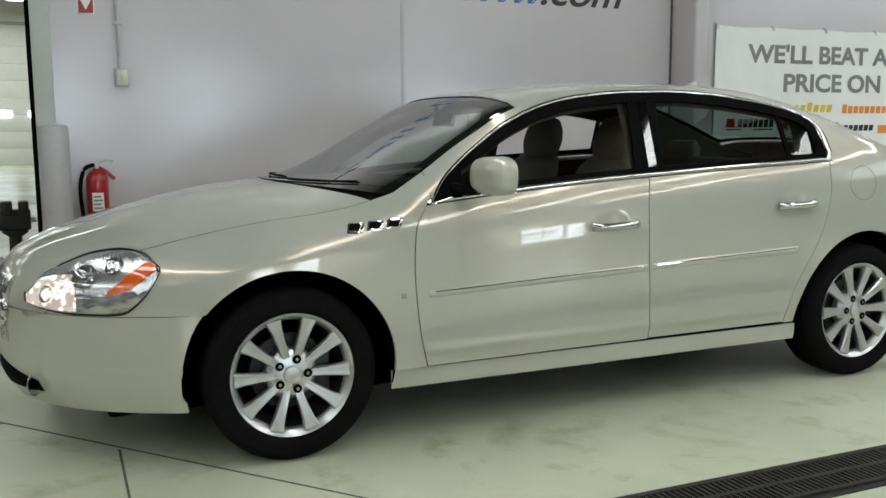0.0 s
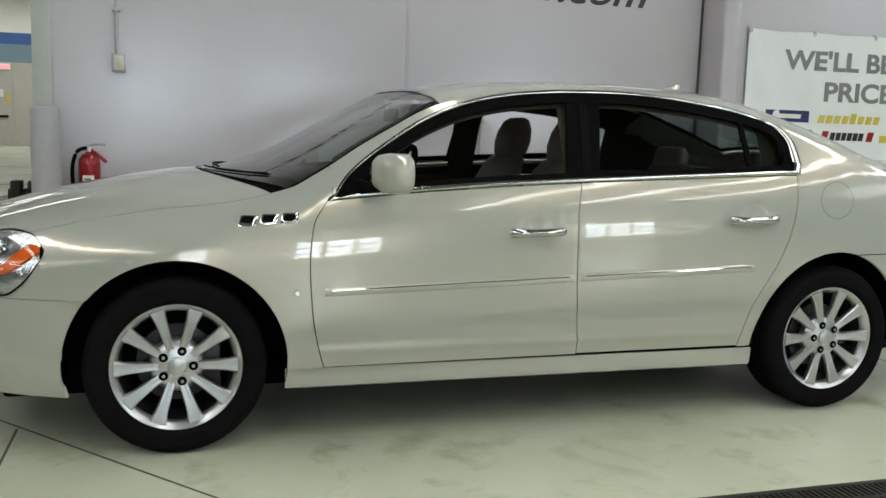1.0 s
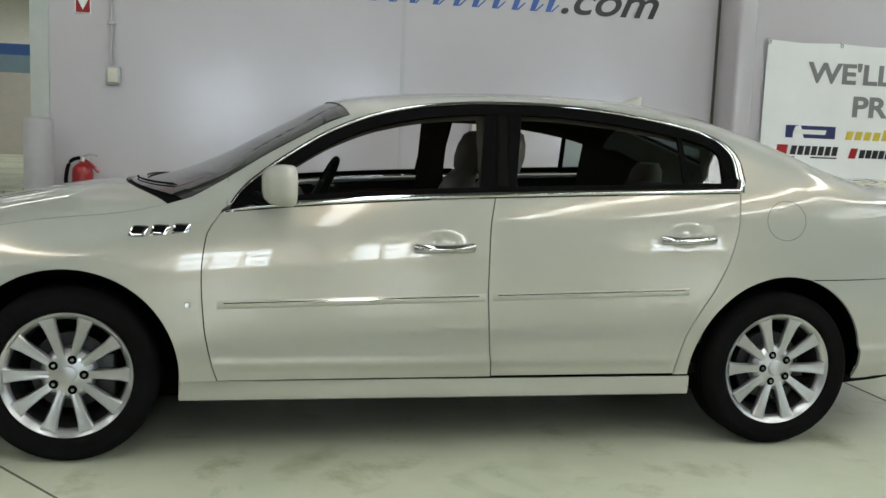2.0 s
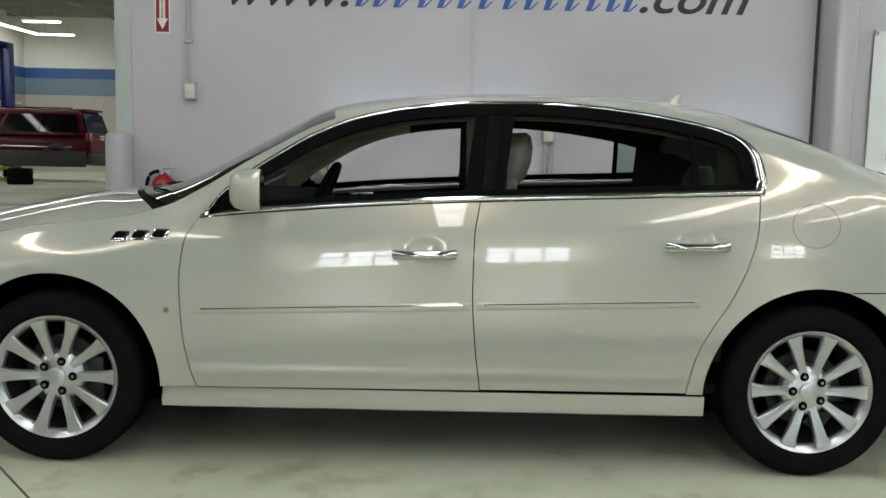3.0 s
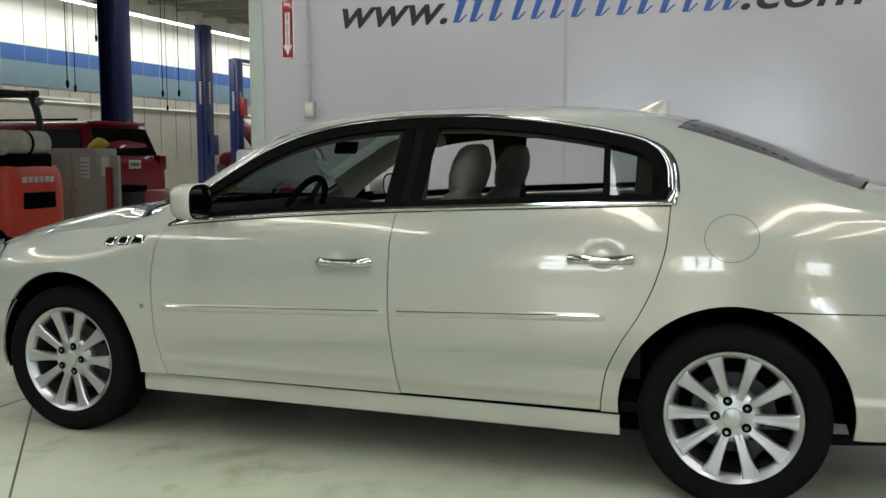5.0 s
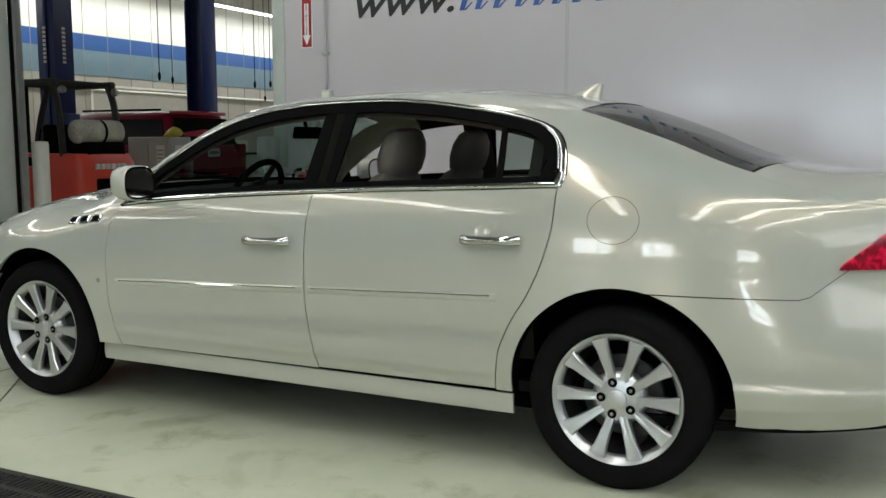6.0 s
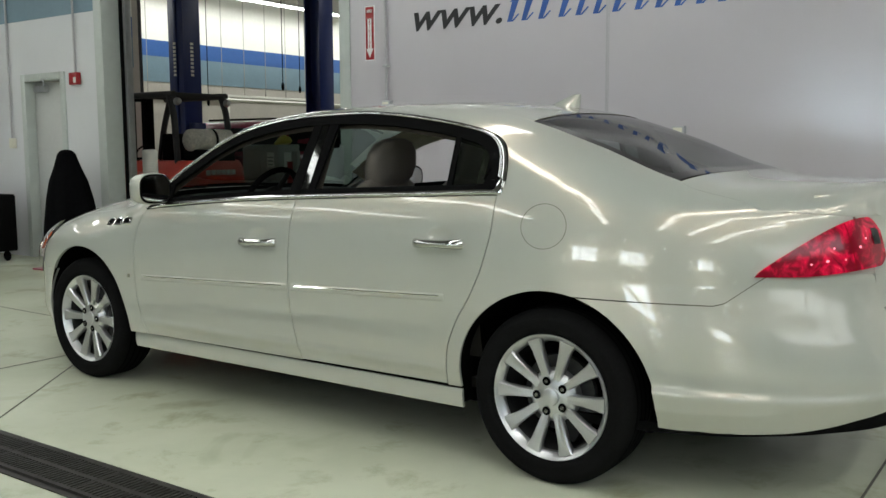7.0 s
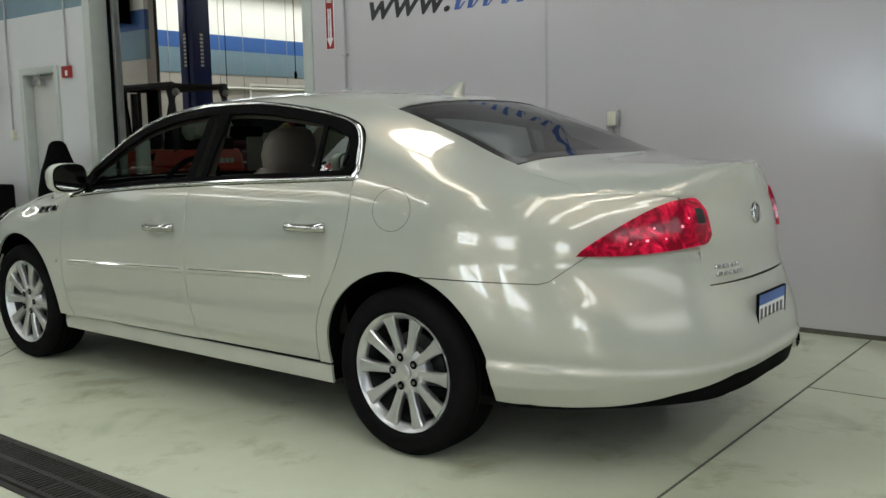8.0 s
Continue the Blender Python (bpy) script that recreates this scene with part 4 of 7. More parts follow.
def nose_x(l, z):
    l, z = np.broadcast_arrays(np.asarray(l, float), np.asarray(z, float))
    w = W_MAX + np.minimum(side_in(z - 0.82), 0)
    f = (1 - np.clip(l / w, 0, 1) ** 2.2) ** (1 / 2.2)
    back = 0.16 * np.clip((z - 0.62) / 0.22, 0, 1) ** 2 + 0.08 * np.clip((0.36 - z) / 0.16, 0, 1) ** 1.5
    return 0.10 - 1.165 * f + back


# deck lid: its top with a raised lip, then down the back between the lamps
lip_x = lambda u: 3.985 - 0.085 * u ** 2


def lid_top(U, V):
    X = 3.425 - 0.075 * U ** 2 + (lip_x(U) - 3.425 + 0.075 * U ** 2) * V
    L = np.abs(U) * (lid_edge(X) - 0.0004)
    P = skin(X, np.where(np.abs(U) < 1e-6, 1.9999, s_of_l(X, np.minimum(L, 0.97 * section(X, 1.0)[0]))), 1)
    P[..., 1] = YC - np.sign(U) * np.abs(P[..., 1] - YC)
    P[..., 2] += 0.016 * np.clip((V - 0.60) / 0.40, 0, 1) ** 2 * (1 - U ** 4)
    return P


U, V = np.meshgrid(lin(-1, 1, 49), lin(0, 1, 40), indexing="ij")
part("deck_lid", sheet(lid_top(U, V), 0.012, (0, 0, 1)), M_PAINT, car)
U, V = np.meshgrid(lin(-1, 1, 49), lin(0, 1, 36), indexing="ij")
edge_ = lid_top(lin(-1, 1, 49), np.ones(49))
ylip, zlip, xlip = (YC - edge_[:, 1])[:, None], edge_[:, 2][:, None], edge_[:, 0][:, None]
Z = zlip + (0.716 - zlip) * V
narrow = np.clip((0.99 - Z) / 0.12, 0, 1)
Y = ylip * (1 - narrow) + (U * 0.415) * narrow
f = np.clip((Z - 0.96) / (zlip - 0.96), 0, 1)
X = tail_x(np.abs(Y), np.minimum(Z, 1.0)) + (xlip - tail_x(np.abs(ylip), 0.998 + 0 * ylip)) * f ** 1.6
part("deck_lid_back", sheet(np.stack([X, YC - Y, Z], -1), 0.012, (1, 0, 0)), M_PAINT, car)
# body behind the lamps
ph = lin(0, math.pi / 2, 40)
U, V = np.meshgrid(np.concatenate([-ph[::-1], ph[1:]]), lin(0, 1, 12), indexing="ij")
Z = 0.835 + 0.275 * V
xa_ = 3.80
end_ = tail_end(Z) - 0.0005
X = xa_ + (end_ - xa_) * np.cos(U)
Y = np.sign(U) * side_l(X, Z)
Y = Y * (1 - 0.02 * V)
part("tail_panel", sheet(np.stack([X - 0.003 - 0.02 * V ** 2, YC - Y, Z], -1), 0, (1, 0, 0)), M_PAINT, car)
# rear bumper, wrapped from arch to arch
ph = lin(0, math.pi / 2, 60)
U, V = np.meshgrid(np.concatenate([-ph[::-1], ph[1:]]), lin(0, 1, 72), indexing="ij")


def bumper_at(Z):
    xa = RX + np.sqrt(np.maximum(ARCH ** 2 - (np.minimum(Z, 0.735) - HUB) ** 2, 0))
    end = tail_end(Z) - 0.0004
    x = xa + (end - xa) * np.cos(U)
    return x, side_l(x, Z)


x_, l_ = bumper_at(0.70 + 0 * U)
ztop = np.where(l_ > 0.44, seam_z(x_) - 0.0022, np.interp(l_, [0, 0.40, 0.44], [0.706, 0.712, 0.838]))
zbot = np.interp(l_, [0, 0.35, 0.62, 0.78, 0.9], [0.395, 0.388, 0.343, 0.298, 0.272])
Z = zbot + (ztop - zbot) * V
x_, l_ = bumper_at(Z)
ledge = 0.022 / (1 + np.exp((Z - 0.430) / 0.006)) * np.clip(V * 6, 0, 1)
x_ = x_ + ledge * np.cos(U) ** 2
l_ = l_ + ledge * np.sin(np.abs(U)) ** 2
part("rear_bumper", sheet(np.stack([x_, YC - np.sign(U) * l_, Z], -1), 0.012, (1, 0, 0)), M_PAINT, car)
U, V = np.meshgrid(lin(-1, 1, 61), lin(0, 1, 8), indexing="ij")
Y = U * 0.86
zt_ = np.interp(np.abs(Y), [0, 0.35, 0.62, 0.78, 0.9], [0.397, 0.390, 0.345, 0.300, 0.272]) + 0.004
Z = zt_ - (0.085 - 0.050 * np.clip((np.abs(U) - 0.45) / 0.4, 0, 1)) * (1 - V)
part("rear_valance", sheet(np.stack([tail_x(np.abs(Y), zt_) - 0.028 + 0.022 * V, YC - Y, Z], -1), 0.02, (1, 0, 0)), M_BLACK, car, "black lower bumper valance")
# front bumper
U, V = np.meshgrid(lin(-1, 1, 81), lin(0, 1, 30), indexing="ij")
a = np.sin(U * math.pi / 2)
Z = 0.225 + (0.597 - 0.225) * V
Ymax = side_l(-0.412, np.clip(Z, 0.22, 0.6))
Y = a * Ymax
Xb = nose_x(np.abs(Y), Z)
xe = FX - np.sqrt(np.maximum(ARCH ** 2 - (Z - HUB) ** 2, 0))
w = np.clip((np.abs(U) - 0.9) / 0.1, 0, 1) ** 2
Xb = np.minimum(Xb, xe) * (1 - w) + xe * w
Xb = Xb + 0.006 * np.exp(-((Z - 0.385) / 0.008) ** 2) * np.clip((np.abs(U) - 0.55) * 8, 0, 1)
part("front_bumper", sheet(np.stack([Xb, YC - Y, Z], -1), 0.012, (-1, 0, 0)), M_PAINT, car)
# nose between the lamps, above the bumper, with the grille
U, V = np.meshgrid(lin(-1, 1, 41), lin(0, 1, 16), indexing="ij")
Z = 0.60 + 0.185 * V
Y = U * 0.52
part("nose_panel", sheet(np.stack([nose_x(np.abs(Y), Z) + 0.012, YC - Y, Z], -1), 0.02, (-1, 0, 0)), M_PAINT, car)
grille = part("grille", sheet(np.stack([nose_x(np.abs(U * 0.36), 0.46 + 0.26 * V) - 0.006, YC - U * 0.36, 0.46 + 0.26 * V], -1), 0.03, (-1, 0, 0)), M_DULLCHROME, car, "chrome waterfall grille")
for k in range(15):
    y = -0.34 + 0.68 * k / 14
    zz = lin(0.47, 0.71, 10)
    xx = nose_x(np.abs(y), zz) - 0.022
    part("grille_bar", pipe([(xx[i], YC - y, zz[i]) for i in range(10)], 0.006, 6, 2), M_CHROME, grille)
ring = [(nose_x(abs(0.37 * math.cos(t)), 0.59 + 0.14 * math.sin(t)) - 0.014, YC - 0.37 * math.cos(t), 0.59 + 0.14 * math.sin(t)) for t in np.linspace(0, 2 * math.pi, 41)]
part("grille_surround", pipe(ring, 0.016, 8, 2), M_CHROME, grille)
bm = lathe([(0, 0.012), (0.05, 0.012), (0.062, 0.0), (0.068, 0.01), (0.075, 0.0)], 28)
part("emblem", moved(bm, Matrix.Translation((nose_x(0, 0.70) - 0.03, YC, 0.70)) @ Matrix.Rotation(radians(-75), 4, "Y")), M_CHROME, grille)

# black underbody, sized to block light below the car, and wheel-arch liners
part("underbody", boxes((-0.66, 3.22, YC - 0.56, YC + 0.56, 0.155, 0.30), (0.46, 2.46, YC - 0.82, YC + 0.82, 0.205, 0.30), (3.20, 3.66, YC - 0.60, YC + 0.60, 0.265, 0.33), bevel=0.02), M_LINER, car)
for cx in (FX, RX):
    for s in (-1, 1):
        verts, faces = [], []
        n = 28
        for k in range(n + 1):
            t = math.pi * (-0.06 + 1.12 * k / n)
            x_, z_ = cx + (ARCH + 0.002) * math.cos(t), HUB + (ARCH + 0.002) * math.sin(t)
            for y in (float(side_l(x_, z_)) - 0.006, 0.55):
                verts.append((x_, YC - s * y, z_))
        for k in range(n):
            faces.append((2 * k, 2 * k + 1, 2 * k + 3, 2 * k + 2))
        part("arch_liner", (verts, faces), M_LINER, car)
        disc = [(cx + (ARCH + 0.004) * math.cos(t), YC - s * 0.55, HUB + (ARCH + 0.004) * math.sin(t)) for t in np.linspace(-0.06 * math.pi, 1.06 * math.pi, 24)]
        part("arch_liner", (disc, [tuple(range(24))]), M_LINER, car)
# dark inner shell seen through the gaps
for side, word in SIDES:
    U, V = np.meshgrid(lin(0.44, 2.52, 60), lin(0, 1, 20), indexing="ij")
    part("door_shell", sheet(skin(U, s_of_z(U, 0.25 + (z_belt(U) - 0.27) * V), side, -0.03), 0), M_LINER, car)
    U, V = np.meshgrid(lin(2.60, 3.75, 60), lin(0, 1, 30), indexing="ij")
    zl = np.maximum(arch_z(U, RX, 0.01), 0.70)
    P = skin(U, s_of_z(U, zl + (1.0 - zl) * V), side, -0.03)
    part("quarter_shell", sheet(P, 0), M_LINER, car)


# ---- window outline: chrome, black frames, panes
def outline(n=90):
    """The window outline as (x, z): along the belt, up the back and forward over the top."""
    bx = lin(0.572, 2.718, n)
    low = [(x, float(z_belt(x)) + 0.0) for x in bx]
    tx = np.concatenate([2.726 - (1 - np.cos(np.linspace(0, math.pi / 2, 60))) * 0.30, np.linspace(2.41, 0.60, n)])
    up = [(x, float(glass_top(x))) for x in tx]
    return low + up


def inset(poly, d):
    """The outline moved inwards by d, one for each point: the belt upwards, the rest along its normal."""
    p = np.array(poly)
    d = np.broadcast_to(d, (len(p),)).astype(float)
    t = np.zeros_like(p)
    for k in range(1, 6):
        t += np.roll(p, -k, 0) - np.roll(p, k, 0)
    t /= np.maximum(np.linalg.norm(t, axis=1, keepdims=True), 1e-9)
    low = np.arange(len(p)) < NB
    n = np.stack([-t[:, 1], t[:, 0]], -1)
    n[low] = (0, 1)
    up = n[NB:]
    up[:, 0] = np.minimum(up[:, 0], np.where(p[NB:, 0] > 2.55, 0, 9))
    n[NB:] = up / np.linalg.norm(up, axis=1, keepdims=True)
    q = p + n * d[:, None]
    back, lift = d[NB], d[0]
    q[low, 0] = np.minimum(q[low, 0], 2.720 - back)
    q[~low, 1] = np.maximum(q[~low, 1], z_belt(q[~low, 0]) + lift)
    return q


def ring_strip(outer, inner_, side, off, rows=3, closed=True):
    o, i = np.array(outer), np.array(inner_)
    if closed:
        o, i = np.vstack([o, o[:1]]), np.vstack([i, i[:1]])
    V = lin(0, 1, rows)
    X = o[:, None, 0] * (1 - V) + i[:, None, 0] * V
    Z = o[:, None, 1] * (1 - V) + i[:, None, 1] * V
    Z = np.minimum(Z, z_top(X) - 0.004)
    return skin(X, s_of_z(X, Z), side, off)


NB = 90
line = outline()
is_low = np.arange(len(line)) < NB
wide = np.where(is_low, 0.0, 1.0)
rear_band = np.clip((np.array(line)[:, 0] - 2.56) / 0.16, 0, 1) ** 2 * wide
front_thin = np.clip((np.array(line)[:, 0] - 0.6) / 0.25, 0, 1)
chrome_w = np.where(is_low, 0.020, 0.0075 + 0.0285 * rear_band)
frame_w = np.where(is_low, 0.022, 0.042 + 0.016 * rear_band) * np.where(is_low, 1, 0.35 + 0.65 * front_thin)
point = np.where(is_low, np.clip((np.array(line)[:, 0] - 0.570) / 0.12, 0.04, 1), 1.0)
chrome_w, frame_w = chrome_w * point, frame_w * point
for side, word in SIDES:
    crown = 0.0015 + 0.0055 * np.sin(np.pi * lin(0, 1, 7)) ** 0.8
    part("window_trim", sheet(ring_strip(line, inset(line, chrome_w), side, np.broadcast_to(crown, (len(line) + 1, 7)), 7), 0.008), M_TRIM, car, "chrome strip round the side windows", sharp=60)
    top = np.array(line)[NB:]
    part("trim_gap", sheet(ring_strip(inset(line, np.where(is_low, 0.0, -0.0045))[NB:], top + (0, 0), side, 0.0012, 2, False), 0), M_BLACK, car, "dark gap outside the chrome strip")
    part("window_frame", sheet(ring_strip(inset(line, chrome_w - 0.002), inset(line, chrome_w + frame_w), side, -0.001, 3), 0.012), M_BLACK, car, "black side-window frame")

    def pane(name, xa, xb, n):
        U, V = np.meshgrid(lin(0, 1, n), lin(0, 1, 12), indexing="ij")
        f0 = lambda v: xa[0] + (xa[1] - xa[0]) * v
        f1 = lambda v: xb[0] + (xb[1] - xb[0]) * v
        X = f0(V) * (1 - U) + f1(V) * U
        lo = z_belt(X) + 0.005
        hi = glass_top(np.clip(X, 0.62, 2.715)) - 0.012
        Z = lo + np.maximum(hi - lo, 0.0) * V
        return part(name, sheet(skin(X, s_of_z(X, Z), side, -0.010), 0), M_QGLASS, car)
    pane("quarter_window", (2.462, 2.452), (2.70, 2.63), 14)

    def pillar(name, a0, a1, b0, b1, material, off, z_lo=0.0):
        U, V = np.meshgrid(lin(0, 1, 6), lin(0, 1, 24), indexing="ij")
        X = (a0 + (b0 - a0) * V) * (1 - U) + (a1 + (b1 - a1) * V) * U
        lo = z_belt(X) + 0.012
        hi = glass_top(X) - 0.024
        return part(name, sheet(skin(X, s_of_z(X, lo + (hi - lo) * V), side, off), 0.012), material, car)
    pillar("door_frame_post", 1.572, 1.640, 1.618, 1.668, M_BLACK, -0.003)
    pillar("pillar_cover", 1.644, 1.688, 1.672, 1.712, M_PILLARGLOSS, -0.003)
    pillar("door_frame_post", 1.691, 1.722, 1.715, 1.772, M_BLACK, -0.003)
    pillar("window_divider", 2.452, 2.478, 2.440, 2.462, M_BLACK, -0.002)
    # mirror sail
    U, V = np.meshgrid(lin(0.60, 0.735, 10), lin(0, 1, 10), indexing="ij")
    lo, hi = z_belt(U) + 0.012, glass_top(U) - 0.02
    part("mirror_sail", sheet(skin(U, s_of_z(U, lo + (np.maximum(hi, lo + 0.002) - lo) * V), side, -0.002), 0.01), M_BLACK, car)

    # handles with cups
    for hx, hz in ((1.428, 0.853), (2.458, 0.903)):
        pts = []
        for t in np.linspace(-1, 1, 13):
            x = hx + 0.112 * t
            l = section(x, s_of_z(x, hz))[0]
            pts.append((x, YC - side * (float(l) + 0.010 + 0.026 * (1 - t ** 4)), hz + 0.003 * t))
        v, f = pipe(pts, 0.0185, 14, 2)
        v = [(q[0], q[1], hz + (q[2] - hz) * (0.86 + 0.26 * ((q[0] - hx) / 0.112) ** 2)) for q in v]
        hd = part("door_handle", (v, f), M_TRIM, car, "chrome pull handle")
        part("lock_barrel", moved(lathe([(0, 0.004), (0.011, 0.004), (0.013, 0)], 16), Matrix.Translation((hx + 0.10, YC - side * (float(section(hx + 0.1, s_of_z(hx + 0.1, hz))[0]) + 0.026), hz)) @ Matrix.Rotation(radians(90 * side), 4, "X")), M_CHROME, hd)
    # side moulding
    for xa, xb in ((0.552, 1.602), (1.632, 2.478)):
        xs = lin(xa, xb, 40)
        zc = 0.620 + (xs - 0.55) * 0.0345
        V = lin(-1, 1, 7)
        X = np.repeat(xs[:, None], 7, 1)
        Z = zc[:, None] + 0.016 * V
        O = 0.006 * (1 - V ** 4) * np.ones_like(X) * np.clip(np.minimum(xs - xa, xb - xs)[:, None] / 0.02 + 0.3, 0, 1)
        mo = part("side_moulding", sheet(skin(X, s_of_z(X, Z), side, O), 0.004), M_PAINT, car)
        Z = zc[:, None] + 0.0030 * lin(-1, 1, 3) + 0.006
        part("bright_strip", sheet(skin(np.repeat(xs[1:-1, None], 3, 1), s_of_z(np.repeat(xs[1:-1, None], 3, 1), Z[1:-1]), side, np.array([0.0066, 0.0085, 0.0066])), 0.002), M_CHROME, mo, "thin bright strip")
    # fender vents
    for k in range(3):
        vx = 0.262 + 0.078 * k
        vz = 0.894 + 0.006 * k
        U, V = np.meshgrid(lin(-1, 1, 9), lin(-1, 1, 7), indexing="ij")
        ve = part("fender_vent", sheet(skin(vx + 0.031 * U + 0.006 * V, s_of_z(vx + 0.031 * U, vz + 0.0175 * V * (1 - 0.18 * U ** 6)), side, 0.002 + 0.004 * np.sqrt(np.maximum(1 - np.maximum(U ** 4, V ** 2), 0))), 0.006), M_CHROME, car, "chrome-ringed port in the fender")
        part("port_mouth", sheet(skin(vx - 0.002 + 0.0215 * U + 0.005 * V, s_of_z(vx + 0.0215 * U, vz + 0.0098 * V * (1 - 0.2 * U ** 6) + 0.0025), side, 0.0070), 0), M_BLACK, ve)
    xs = np.concatenate([lin(3.335, 3.52, 12), lin(3.53, 3.70, 24), lin(3.71, 3.74, 3)])
    zs_ = seam_z(xs)
    P = np.stack([skin(xs, s_of_z(xs, zs_ + d), side, 0.0012) for d in (-0.0018, 0.0018)], 1)
    part("bumper_seam", sheet(P, 0), M_JOINT, car, "dark panel gap")
    # fuel door ring on the near side only
    if side == 1:
        t = np.linspace(0, 2 * math.pi, 61)
        R = np.array([0.0885, 0.0908])
        X = 2.914 + R[None, :] * np.cos(t)[:, None] * 1.03
        Z = 0.990 + R[None, :] * np.sin(t)[:, None] * 0.93
        part("fuel_door_gap", sheet(skin(X, s_of_z(X, Z), side, 0.0008), 0), M_JOINT, car, "round fuel-door gap")
    part("side_marker_plug", moved(lathe([(0, 0.003), (0.012, 0.003), (0.014, 0)], 4), Matrix.Translation((0.445, YC - side * (float(section(0.445, s_of_z(0.445, 0.62))[0])), 0.62)) @ Matrix.Rotation(radians(90 * side), 4, "X") @ Matrix.Rotation(radians(45), 4, "Z")), M_TRIM, car)

    # door mirror
    rings = []
    for k, (x, ay, az) in enumerate(((0.717, 0.035, 0.026), (0.722, 0.066, 0.050), (0.739, 0.09, 0.067), (0.765, 0.102, 0.075), (0.795, 0.106, 0.077), (0.823, 0.106, 0.077), (0.831, 0.101, 0.072))):
        rings.append([(x + 0.12 * (q[0]), YC - side * (0.905 + 0.135 + q[0]), 1.090 + q[1]) for q in [(p[0], p[1]) for p in oval(0, 0, 0, ay, az, 24, 3.0)]])
    mi = part("door_mirror", loft(rings), M_PAINT, car, "body-coloured door mirror")
    part("mirror_glass", loft([[(0.828 + dx + 0.12 * q[0], YC - side * (1.04 + q[0]), 1.09 + q[1]) for q in oval(0, 0, 0, 0.092, 0.063, 24, 3.0)] for dx in (0, 0.006)]), M_CHROME, mi, "mirror glass")
    part("mirror_rim", loft([[(0.825 + dx + 0.12 * q[0], YC - side * (1.04 + q[0]), 1.09 + q[1]) for q in oval(0, 0, 0, 0.101, 0.072, 24, 3.0)] for dx in (0, 0.007)]), M_BLACK, mi)
    part("mirror_arm", pipe([(0.69, YC - side * 0.855, 1.035), (0.715, YC - side * 0.92, 1.03), (0.74, YC - side * 1.0, 1.035)], 0.022, 10), M_BLACK, mi)

    # lower inner trims of the doors
    U, V = np.meshgrid(lin(0.62, 2.60, 40), lin(0, 1, 10), indexing="ij")
    Z = 0.42 + (z_belt(U) + 0.002 - 0.42) * V
    P = skin(U, s_of_z(U, Z), side, -0.075)
    P[..., 1] += side * 0.05 * V ** 3 * -1
    part("door_trim", sheet(P, 0, (0, side, 0)), M_CABIN, car, "dark inner door trim")
    U, V = np.meshgrid(lin(0.75, 2.40, 40), lin(0, 1, 4), indexing="ij")
    P = skin(U, s_of_z(U, z_belt(U) - 0.075 + 0.035 * V), side, -0.10)
    part("wood_strip", sheet(P, 0.005, (0, side, 0)), M_WOOD, car)
    for hx in (0.98, 2.0):
        part("inner_handle", pipe([(hx, YC - side * 0.745, 0.985), (hx + 0.05, YC - side * 0.725, 0.99), (hx + 0.12, YC - side * 0.745, 0.99)], 0.009, 8), M_CHROME, car)

# headliner
P = top_sheet(lambda u: 1.05 + 0.06 * u ** 2, lambda u: 2.70 - 0.05 * u ** 2, lambda v: 0.60, 21, 20, -0.03)
part("headliner", sheet(P, 0, (0, 0, -1)), M_BEIGE, car)
# Front trim: beige on the far side, the darker colour on the near side.
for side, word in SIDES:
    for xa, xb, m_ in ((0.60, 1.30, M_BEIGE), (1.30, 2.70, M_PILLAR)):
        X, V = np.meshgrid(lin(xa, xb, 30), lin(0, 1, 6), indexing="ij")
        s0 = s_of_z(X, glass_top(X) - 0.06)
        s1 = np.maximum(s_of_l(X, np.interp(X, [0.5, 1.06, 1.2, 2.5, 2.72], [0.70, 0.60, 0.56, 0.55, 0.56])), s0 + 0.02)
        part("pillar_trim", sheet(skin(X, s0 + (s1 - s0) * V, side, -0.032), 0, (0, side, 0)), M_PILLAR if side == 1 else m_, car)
    U, V = np.meshgrid(lin(2.56, 2.95, 16), lin(0, 1, 10), indexing="ij")
    P = skin(U, s_of_z(U, 1.04 + (np.minimum(z_shoulder(U) + 0.10, glass_top(np.minimum(U, 2.7)) + 0.02) - 1.04) * V), side, -0.05)
    part("rear_pillar_trim", sheet(P, 0, (0, side, 0)), M_PILLAR, car)
    U, V = np.meshgrid(lin(1.58, 1.74, 6), lin(0, 1, 10), indexing="ij")
    part("post_trim", sheet(skin(U, s_of_z(U, 1.0 + 0.40 * V), side, -0.04), 0, (0, side, 0)), M_PILLAR, car)
# parcel shelf, floor, dash
part("parcel_shelf", box(2.72, 3.34, YC - 0.62, YC + 0.62, 1.00, 1.04, 0.01), M_BEIGE, car)
part("cabin_floor", box(0.45, 2.7, YC - 0.80, YC + 0.80, 0.30, 0.34), M_CABIN, car)
rings = []
for y in lin(-0.76, 0.76, 13):
    e = 0.03 * (abs(y) / 0.76) ** 4
    rings.append([(0.30 + 0.15 * (y / 0.76) ** 2, YC - y, 1.02 - e), (0.55, YC - y, 1.045 - e), (0.80, YC - y, 1.04 - e), (0.90, YC - y, 1.00 - e), (0.93, YC - y, 0.90), (0.86, YC - y, 0.70), (0.45, YC - y, 0.5)])
part("dashboard", loft(rings), M_CABIN, car, "dark dashboard", sharp=60)
part("dash_wood", box(0.918, 0.942, YC - 0.70, YC + 0.70, 0.86, 0.90, 0.006), M_WOOD, car)
part("centre_console", box(0.85, 1.9, YC - 0.12, YC + 0.12, 0.34, 0.62, 0.03), M_CABIN, car)
